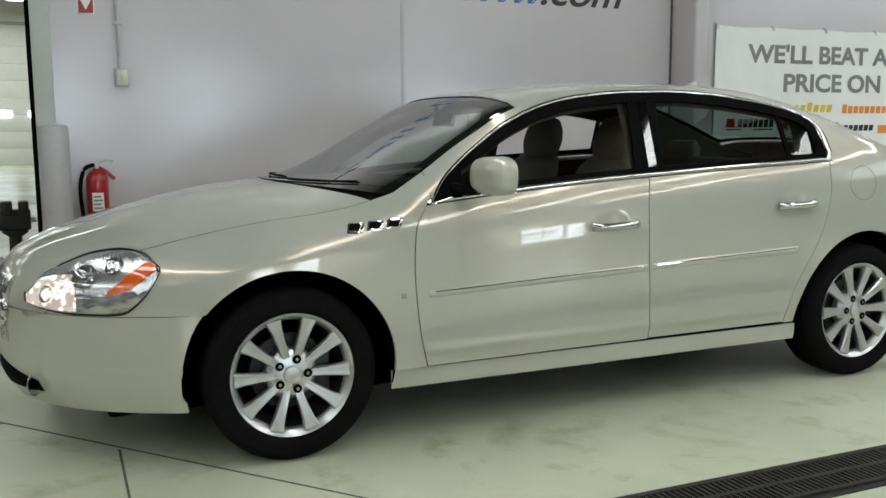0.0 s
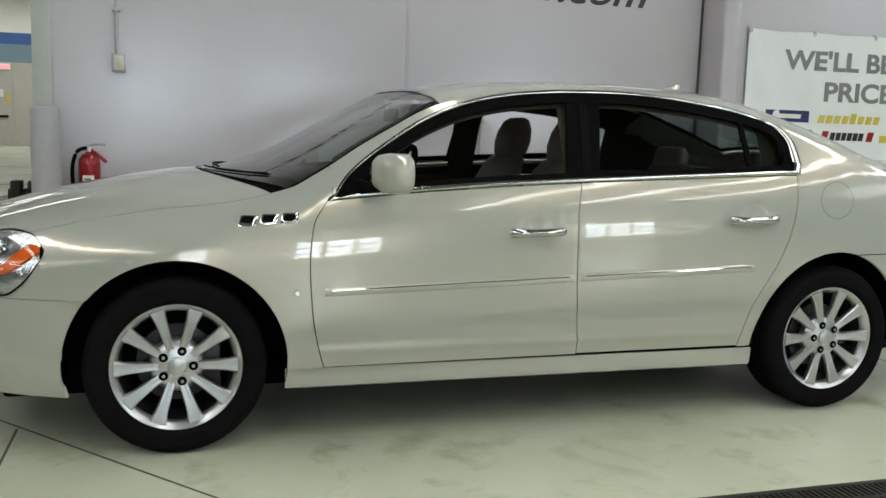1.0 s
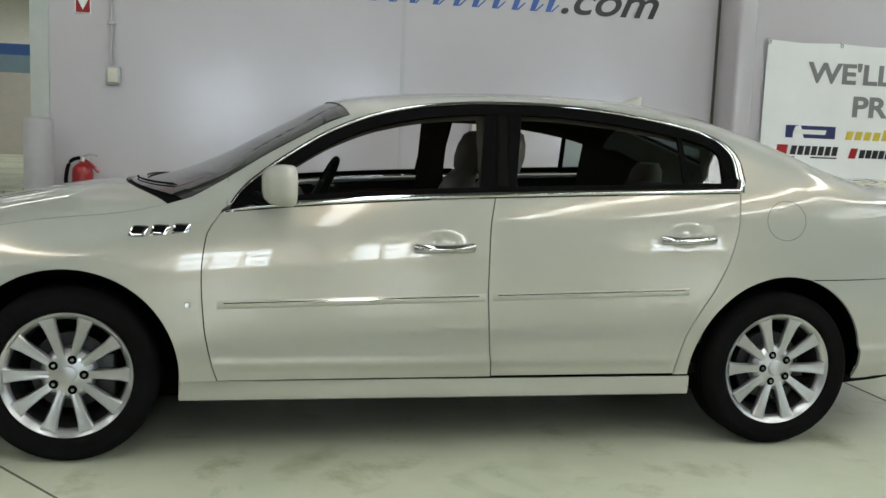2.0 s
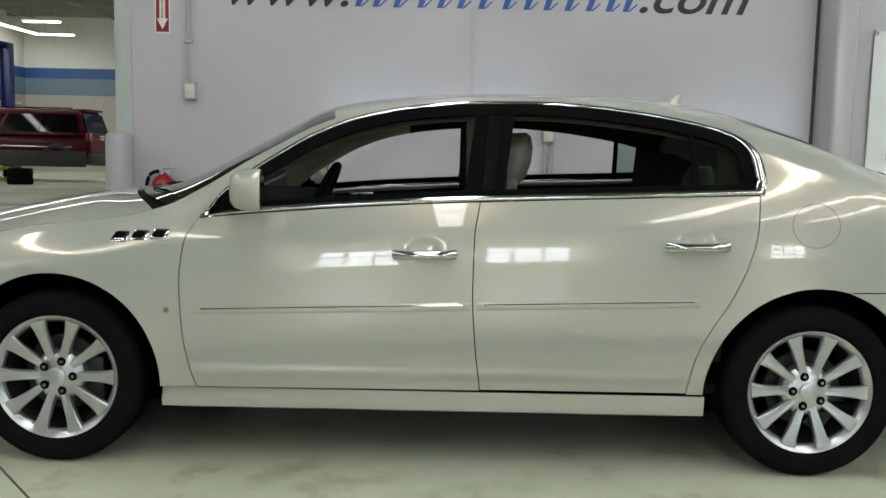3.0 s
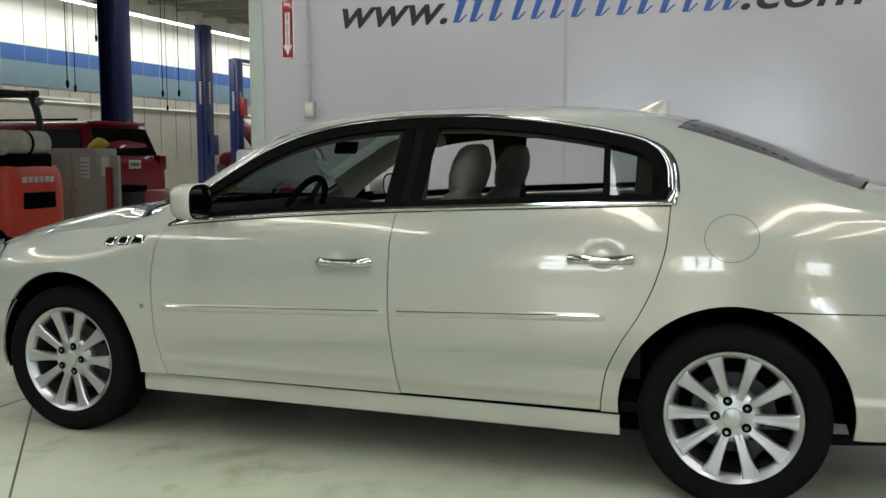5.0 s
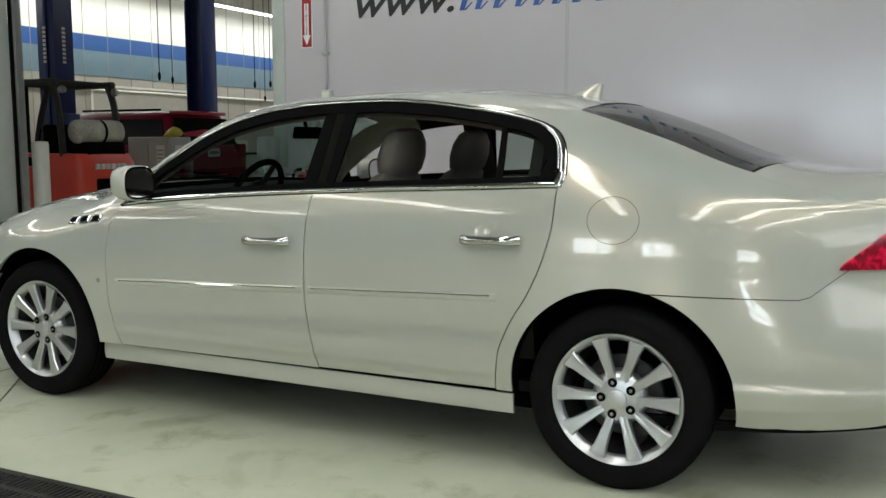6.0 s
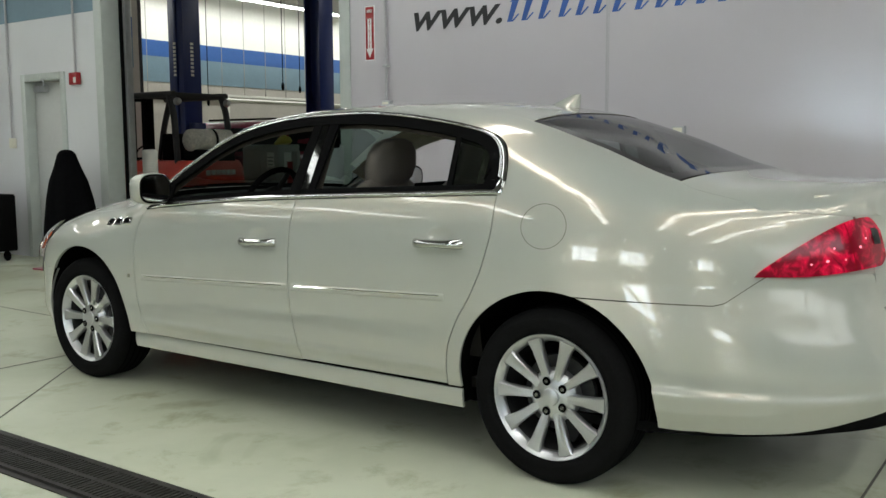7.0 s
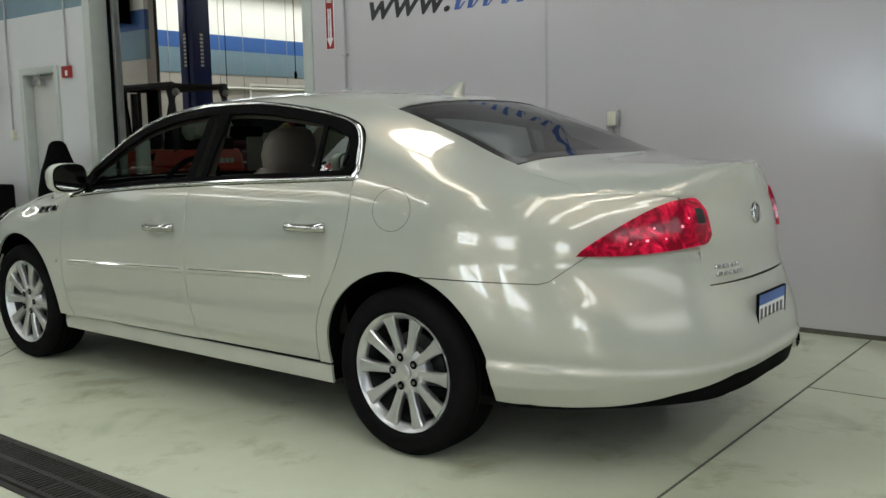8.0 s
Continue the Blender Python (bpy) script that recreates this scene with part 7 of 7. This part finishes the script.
    for k in range(5):
        part("plate_bar", box(x + 0.019, x + 0.022, y - 0.12 + 0.05 * k, y - 0.09 + 0.05 * k, belt - 0.12, belt - 0.06), M_INK, pl)
    if hood_open:
        hinge = Vector((x - L + bonnet - 0.05, y, belt))
        b = moved(box(-bonnet + 0.1, 0, -hw * 0.85, hw * 0.85, -0.02, 0.03, 0.01), Matrix.Translation(hinge) @ Matrix.Rotation(radians(52), 4, "Y"))
        part("raised_bonnet", b, paint, c, "raised bonnet")
        part("bonnet_prop", rod((x - L + 0.6, y - 0.4, belt - 0.1), hinge + Vector((-bonnet * 0.5, -0.4, bonnet * 0.62)), 0.01, 6), M_STEEL, c)
        part("engine", boxes((x - L + 0.35, x - L + bonnet - 0.15, y - 0.5, y + 0.5, belt - 0.25, belt - 0.02), bevel=0.05), M_BLACK, c)
    c.location.z += raised
    return c


road_car(-6.78, 9.42, 4.75, 1.84, 1.78, 1.15, "dark red estate parked between lift columns, tail to the opening", waist=0.66)
road_car(-8.85, 24.4, 5.3, 2.0, 1.92, 1.35, "dark red truck with grey cladding and raised bonnet, on lift arms", True, True, 0.22, 0.62)


def forklift():
    x, y = -5.35, 5.72
    f = thing("forklift", (x - 1.0, y, 0), "orange-red forklift with black guard and a gas cylinder", "forklift")
    rings = []
    for z, a, w in ((0.28, 0.78, 0.50), (0.42, 0.86, 0.545), (0.80, 0.88, 0.55), (1.02, 0.84, 0.54), (1.12, 0.74, 0.50)):
        rings.append(oval(x - 0.86 * 0.55 - 0.02, y, z, a * 0.55, w, 32, 5))
    cw = part("counterweight", loft(rings), M_ORANGE, f, "orange-red counterweight")
    part("vent_recess", box(x - 0.06, x + 0.012, y - 0.26, y + 0.26, 0.60, 0.80, 0.02), M_BLACK, cw)
    for k in range(6):
        part("maker_bar", box(x - 0.02, x + 0.006, y - 0.27 + 0.09 * k, y - 0.21 + 0.09 * k, 0.92, 0.99, 0.004), M_PAPER, cw)
    part("bonnet", box(x - 1.55, x - 0.85, y - 0.50, y + 0.50, 0.35, 0.95, 0.05), M_ORANGE, f)
    part("seat", joined(box(x - 1.35, x - 0.9, y - 0.25, y + 0.25, 0.95, 1.07, 0.04, 3), box(x - 0.98, x - 0.86, y - 0.25, y + 0.25, 1.05, 1.50, 0.04, 3)), M_BLACK, f, "black seat")
    for s in (-1, 1):
        part("guard_post", pipe([(x - 0.35, y + s * 0.47, 1.05), (x - 0.40, y + s * 0.47, 1.7), (x - 0.50, y + s * 0.46, 2.02)], 0.045, 8), M_CLADDING, f)
        part("guard_post", pipe([(x - 2.0, y + s * 0.47, 0.8), (x - 1.85, y + s * 0.47, 1.5), (x - 1.65, y + s * 0.46, 2.02)], 0.045, 8), M_CLADDING, f)
        part("guard_rail", rod((x - 0.40, y + s * 0.46, 2.03), (x - 1.75, y + s * 0.46, 2.03), 0.045, 8), M_CLADDING, f)
        part("work_lamp", moved(lathe([(0, 0.05), (0.04, 0.045), (0.055, 0.0), (0.05, -0.02)], 16), Matrix.Translation((x - 0.36, y + s * 0.44, 1.93)) @ Matrix.Rotation(radians(90), 4, "Y")), M_STEEL, f)
    for k in range(7):
        part("guard_bar", rod((x - 0.45 - 0.2 * k, y - 0.46, 2.04), (x - 0.45 - 0.2 * k, y + 0.46, 2.04), 0.018, 6), M_CLADDING, f)
    ta = part("gas_cylinder", moved(lathe([(0, -0.40), (0.10, -0.385), (0.15, -0.34), (0.155, -0.28), (0.155, 0.28), (0.15, 0.34), (0.10, 0.385), (0, 0.40)], 28), Matrix.Translation((x - 0.25, y, 1.40)) @ Matrix.Rotation(radians(90), 4, "X")), M_TANK, f, "scuffed pale gas cylinder lying across")
    for yy in (0.02,):
        part("strap", moved(lathe([(0.157, -0.02), (0.162, -0.02), (0.162, 0.02), (0.157, 0.02)], 28), Matrix.Translation((x - 0.25, y + yy, 1.40)) @ Matrix.Rotation(radians(90), 4, "X")), M_BLACK, ta)
    for z in (2.0, 1.05):
        part("mast_crossbar", box(x - 2.12, x - 1.96, y - 0.34, y + 0.34, z, z + 0.105), M_BLACK, f)
    part("lift_cylinder", rod((x - 2.04, y, 0.15), (x - 2.04, y, 1.98), 0.05, 12), M_CLADDING, f)
    part("cylinder_cradle", box(x - 0.42, x - 0.08, y - 0.32, y + 0.32, 1.10, 1.27, 0.02), M_BLACK, f)
    for wx, r in ((x - 0.35, 0.24), (x - 1.75, 0.30)):
        for s in (-1, 1):
            w = part("wheel", moved(lathe([(0.1, -0.09), (r - 0.02, -0.1), (r, -0.07), (r, 0.07), (r - 0.02, 0.1), (0.1, 0.09)], 28), Matrix.Translation((wx, y + s * 0.44, r)) @ Matrix.Rotation(radians(90), 4, "X")), M_RUBBER, f)
    for s in (-1, 1):
        part("mast_rail", box(x - 2.12, x - 1.96, y + s * 0.34 - 0.06, y + s * 0.34 + 0.06, 0.1, 2.10, 0.01), M_BLACK, f)
        part("lift_chain", box(x - 2.10, x - 2.06, y + s * 0.12 - 0.025, y + s * 0.12 + 0.025, 0.3, 2.02, 0.004), M_IRON, f)
        part("hydraulic_hose", pipe([(x - 1.98, y + s * 0.22, 2.0), (x - 1.90, y + s * 0.20, 1.6), (x - 1.93, y + s * 0.14, 1.1)], 0.02, 8), M_BLACK, f)
        part("brake_lever", pipe([(x - 1.72, y + s * 0.30, 1.1), (x - 1.64, y + s * 0.30, 1.45)], 0.012, 6), M_BLACK, f)
        part("fork", boxes((x - 3.3, x - 2.3, y + s * 0.25 - 0.05, y + s * 0.25 + 0.05, 0.08, 0.12), (x - 2.34, x - 2.28, y + s * 0.25 - 0.05, y + s * 0.25 + 0.05, 0.08, 0.6), bevel=0.006), M_STEEL, f)
    part("steering_wheel", pipe([(x - 1.70 + 0.08 * math.cos(t), y + 0.15 * math.sin(t), 1.22 + 0.12 * math.cos(t)) for t in np.linspace(0, 2 * math.pi, 21)], 0.014, 6, 1), M_BLACK, f)
    part("cowl", box(x - 2.1, x - 1.75, y - 0.46, y + 0.46, 0.4, 1.12, 0.04), M_ORANGE, f)


forklift()


def cabinet():
    c = thing("parts_cabinet", (-6.1, 7.40, 0), "grey steel cabinet with a paper notice", "cabinet")
    part("body", box(-6.52, -5.70, 7.18, 7.63, 0.05, 1.34, 0.015), M_GREYBOX, c)
    part("plinth", box(-6.49, -5.73, 7.21, 7.60, 0, 0.05), M_BLACK, c)
    for s in (0, 1):
        dd = part("door", box(-6.50 + 0.40 * s, -6.115 + 0.40 * s, 7.165, 7.183, 0.10, 1.30, 0.004), M_GREYBOX, c)
        part("handle", box(-6.15 + 0.08 * s, -6.13 + 0.08 * s, 7.14, 7.167, 0.66, 0.80, 0.004), M_STEEL, dd)
    part("notice", box(-5.698, -5.694, 7.28, 7.43, 0.95, 1.22), M_PAPER, c, "white paper notice")
    part("notice", box(-5.95, -5.80, 7.160, 7.164, 0.93, 1.22), M_PAPER, c, "white paper notice")
    for k in range(4):
        part("notice_bar", box(-5.93, -5.82, 7.157, 7.161, 0.97 + 0.055 * k, 0.985 + 0.055 * k), M_GREYINK, c)
    bag = thing("yellow_bag", (-5.85, 7.42, 1.34), "crumpled pale yellow bag lying on the cabinet", "bag")
    rings = [oval(-5.85, 7.42, 1.34 + h, a, a * 0.7, 20, 2.2, 0.2) for h, a in ((0.002, 0.14), (0.04, 0.16), (0.09, 0.12), (0.13, 0.06), (0.15, 0.02))]
    part("bag_skin", loft(rings), M_YELLOWINK, bag)


cabinet()


def waste_bin():
    x, y = -5.62, 7.72
    b = thing("waste_bin", (x, y, 0), "dark grey square plastic waste bin", "bin")
    shape = ((0.01, 0.16), (0.03, 0.175), (0.74, 0.20), (0.75, 0.215), (0.80, 0.215))
    part("tub", loft([oval(x, y, z, r, r, 40, 7) for z, r in shape] + [oval(x, y, z, r, r, 40, 7) for z, r in ((0.80, 0.197), (0.30, 0.17))]), M_CLADDING, b)
    part("liner", loft([oval(x, y, z, r, r, 40, 7) for z, r in ((0.72, 0.202), (0.755, 0.221), (0.81, 0.220), (0.812, 0.19), (0.5, 0.18))]), M_BLACK, b)
    g = thing("jack_stand", (-5.55, 7.28, 0), "red tall floor jack with grey mast", "jack")
    part("mast", box(-5.56, -5.44, 7.30, 7.37, 0.02, 1.24, 0.008), M_GREYBOX, g)
    part("ram", rod((-5.54, 7.24, 0.05), (-5.54, 7.24, 1.08), 0.045, 14), M_RED, g, "red ram")
    part("base", box(-5.68, -5.38, 7.12, 7.44, 0, 0.06, 0.01), M_RED, g)


waste_bin()


def bench_vise():
    v = thing("bench_vise", (-1.05, 4.05, 0), "dark green-black vise on a pedestal", "vise")
    part("pedestal", moved(lathe([(0.16, 0), (0.16, 0.02), (0.05, 0.05), (0.045, 0.50), (0.09, 0.53), (0.09, 0.55)], 20), Matrix.Translation((-1.05, 4.05, 0))), M_IRON, v)
    part("jaw", boxes((-1.16, -0.94, 4.0, 4.10, 0.55, 0.70), (-1.14, -1.06, 3.98, 4.12, 0.66, 0.76), (-1.02, -0.95, 3.98, 4.12, 0.66, 0.76), bevel=0.012), M_IRON, v)
    part("screw", rod((-1.30, 4.05, 0.62), (-0.9, 4.05, 0.62), 0.022), M_STEEL, v)
    part("crank", rod((-1.28, 4.05, 0.52), (-1.28, 4.05, 0.74), 0.01), M_STEEL, v)


bench_vise()


def loft_bm(rings):
    bm = bmesh.new()
    v, f = loft(rings)
    vs = [bm.verts.new(q) for q in v]
    for g in f:
        bm.faces.new([vs[i] for i in g])
    return bm


# end wall: sectional door, plain door, exit sign
def end_wall():
    d = thing("door_hall", (-2.0, HALL_Y, 0), "white sectional overhead door with oval panes, closed", "overhead door", kind="structure")
    for k in range(8):
        part("panel", box(-3.86, -0.1, HALL_Y - 0.08, HALL_Y - 0.03, 0.595 * k + 0.003, 0.595 * k + 0.590, 0.008), M_OVERHEAD, d)
    for k in range(3):
        x = -3.25 + 1.2 * k
        part("pane", moved(loft_bm([oval(0, 0, h, 0.34, 0.12, 24, 3.5) for h in (0, 0.02)]), Matrix.Translation((x, HALL_Y - 0.08, 1.80)) @ Matrix.Rotation(radians(90), 4, "X")), M_DAY, d, "oval pane with daylight behind")
    part("track", boxes((-3.98, -3.88, HALL_Y - 0.14, HALL_Y - 0.02, 0, 4.8), (-0.08, 0.02, HALL_Y - 0.14, HALL_Y - 0.02, 0, 4.8)), M_STEEL, d)
    part("header_shaft", rod((-4.0, HALL_Y - 0.2, 4.95), (0.1, HALL_Y - 0.2, 4.95), 0.05), M_STEEL, d)
    e = thing("door_exit", (-5.75, HALL_Y, 0), "brown-grey steel door with notices, closed", "door", kind="structure")
    part("frame", boxes((-6.32, -6.22, HALL_Y - 0.05, HALL_Y, 0, 2.5), (-5.28, -5.18, HALL_Y - 0.05, HALL_Y, 0, 2.5), (-6.22, -5.28, HALL_Y - 0.05, HALL_Y, 2.4, 2.5)), M_GREYBOX, e)
    part("slab", box(-6.22, -5.28, HALL_Y - 0.03, HALL_Y, 0.01, 2.4), M_BEIGEWALL, e)
    part("push_bar", box(-6.15, -5.35, HALL_Y - 0.10, HALL_Y - 0.03, 1.02, 1.10, 0.01), M_BLACK, e)
    part("notice", box(-5.75, -5.5, HALL_Y - 0.036, HALL_Y - 0.03, 1.75, 2.02), M_PAPER, e)
    part("notice", box(-5.42, -5.30, HALL_Y - 0.036, HALL_Y - 0.03, 1.55, 1.85), M_YELLOWINK, e)
    x = thing("exit_sign", (-5.48, HALL_Y, 2.72), "small lit red sign over the door", "sign")
    part("case", box(-5.72, -5.24, HALL_Y - 0.08, HALL_Y, 2.70, 2.94, 0.01), M_PAPER, x)
    for k in range(4):
        part("lit_bar", box(-5.66 + 0.10 * k, -5.59 + 0.10 * k, HALL_Y - 0.09, HALL_Y - 0.079, 2.76, 2.88), M_REDGLOW, x)


end_wall()

# a short partition with the same stripes, in front of the west wall, with a rack on it
PX0, PX1, PY = -13.0, -12.0, 9.15
structure("hall_partition", box(PX0, PX1, PY, PY + 0.25, 0, HALL_Z), M_BEIGEWALL, "beige partition in the workshop")
for name, z0, z1, m_, text in (("trim_partition_white", 4.02, 5.9, M_WHITEWALL, "white upper band of the partition"), ("trim_partition_blue", 3.60, 4.02, M_BLUE, "blue painted stripe on the partition"), ("trim_partition_slate", 2.98, 3.60, M_SLATE, "slate-blue painted stripe on the partition")):
    structure(name, box(PX0, PX1 + 0.006, PY - 0.006, PY + 0.1, z0, z1), m_, text)
rk = thing("wall_rack", (-12.75, PY, 4.0), "dark steel rack of shelves hung on the partition", "rack")
for x in (-12.95, -12.5):
    part("upright", box(x - 0.02, x + 0.02, PY - 0.30, PY - 0.01, 3.75, 5.4), M_BLACK, rk)
for k in range(6):
    part("shelf", box(-12.96, -12.48, PY - 0.31, PY - 0.01, 3.85 + 0.27 * k, 3.89 + 0.27 * k), M_BLACK, rk)
pp = thing("riser_pipe", (-11.75, PY + 0.1, 0), "thin dark riser pipe beside the partition", "pipe")
part("pipe_run", rod((-11.75, PY + 0.1, 0.0), (-11.75, PY + 0.1, HALL_Z), 0.035, 8), M_CLADDING, pp)
for k in range(30):
    y = 7.0 + 0.81 * k
    structure("wall_seam", box(HALL_X + 0.005, HALL_X + 0.0195, y - 0.008, y + 0.008, 1.0, HALL_Z - 0.5), M_HALLCEIL, "vertical joint between wall panels")
pf = thing("pin_board", (HALL_X, 15.6, 2.0), "white-framed board on the workshop wall", "board")
part("board", box(HALL_X + 0.02, HALL_X + 0.03, 14.5, 18.0, 1.4, 2.73), M_BEIGEWALL, pf)
part("board_frame", boxes((HALL_X + 0.02, HALL_X + 0.045, 14.45, 18.05, 2.70, 2.76), (HALL_X + 0.02, HALL_X + 0.045, 14.45, 14.51, 1.4, 2.70)), M_WHITEWALL, pf)
# along the west wall: rail, hanging reels, bench with clutter
rl = thing("wall_pipe", (HALL_X + 0.06, 18, 2.6), "white pipe along the workshop wall", "pipe")
part("run", rod((HALL_X + 0.03, 5, 2.62), (HALL_X + 0.03, 32.5, 2.62), 0.033, 10), M_WHITEWALL, rl)
for x, y, z in ((-11.8, 14.0, 2.75), (-11.5, 14.4, 3.9), (-10.6, 15.6, 2.7), (-10.35, 15.9, 2.72), (-12.9, 12.0, 2.4), (-13.6, 20.0, 2.6), (-9.6, 11.2, 2.6)):
    h = thing("hose_drop", (x, y, HALL_Z), "thin black air hose hanging from the ceiling", "hose", "hose drops")
    part("line", rod((x, y, z), (x, y, HALL_Z), 0.009, 6), M_BLACK, h)
    part("fitting", moved(lathe([(0, -0.10), (0.02, -0.09), (0.034, -0.03), (0.03, 0.03), (0.014, 0.07), (0, 0.08)], 12), Matrix.Translation((x, y, z))), M_BLACK, h)
for y in (8.0, 13.5, 19.5, 26.0):
    w = thing("workbench", (HALL_X + 0.45, y, 0), "grey steel workbench against the workshop wall", "workbench", "workbenches")
    part("top", box(HALL_X + 0.12, HALL_X + 0.80, y - 1.1, y + 1.1, 0.88, 0.93, 0.006), M_BLACK, w)
    part("cabinet", box(HALL_X + 0.15, HALL_X + 0.75, y - 1.0, y + 1.0, 0.05, 0.88, 0.01), M_GREYBOX, w)
    part("plinth", box(HALL_X + 0.18, HALL_X + 0.70, y - 0.97, y + 0.97, 0.0, 0.05), M_BLACK, w)
    for k in range(3):
        part("drawer", box(HALL_X + 0.75, HALL_X + 0.765, y - 0.95 + 0.64 * k, y - 0.35 + 0.64 * k, 0.12, 0.84, 0.004), M_RED if k == 1 else M_GREYBOX, w)
    for k, (s, m_) in enumerate(((0.30, M_BLACK), (0.22, M_BLACK), (0.35, M_IVORY))):
        t = thing("parts_box", (HALL_X + 0.4, y - 0.7 + 0.6 * k, 0.93), "box of parts standing on the workbench", "box", "boxes on the benches")
        part("carton", box(HALL_X + 0.25, HALL_X + 0.55, y - 0.85 + 0.6 * k, y - 0.85 + 0.6 * k + s, 0.93, 0.93 + s * 1.1, 0.012), m_, t)
tr = thing("tyre_pile", (-10.2, 21.9, 0), "pile of black tyres on the floor", "tyre")
for k in range(2):
    part("tyre", moved(lathe([(0.20, -0.09), (0.31, -0.11), (0.335, -0.08), (0.335, 0.08), (0.31, 0.11), (0.20, 0.09)], 28, True), Matrix.Translation((-10.2, 21.9, 0.11 + 0.22 * k))), M_RUBBER, tr)
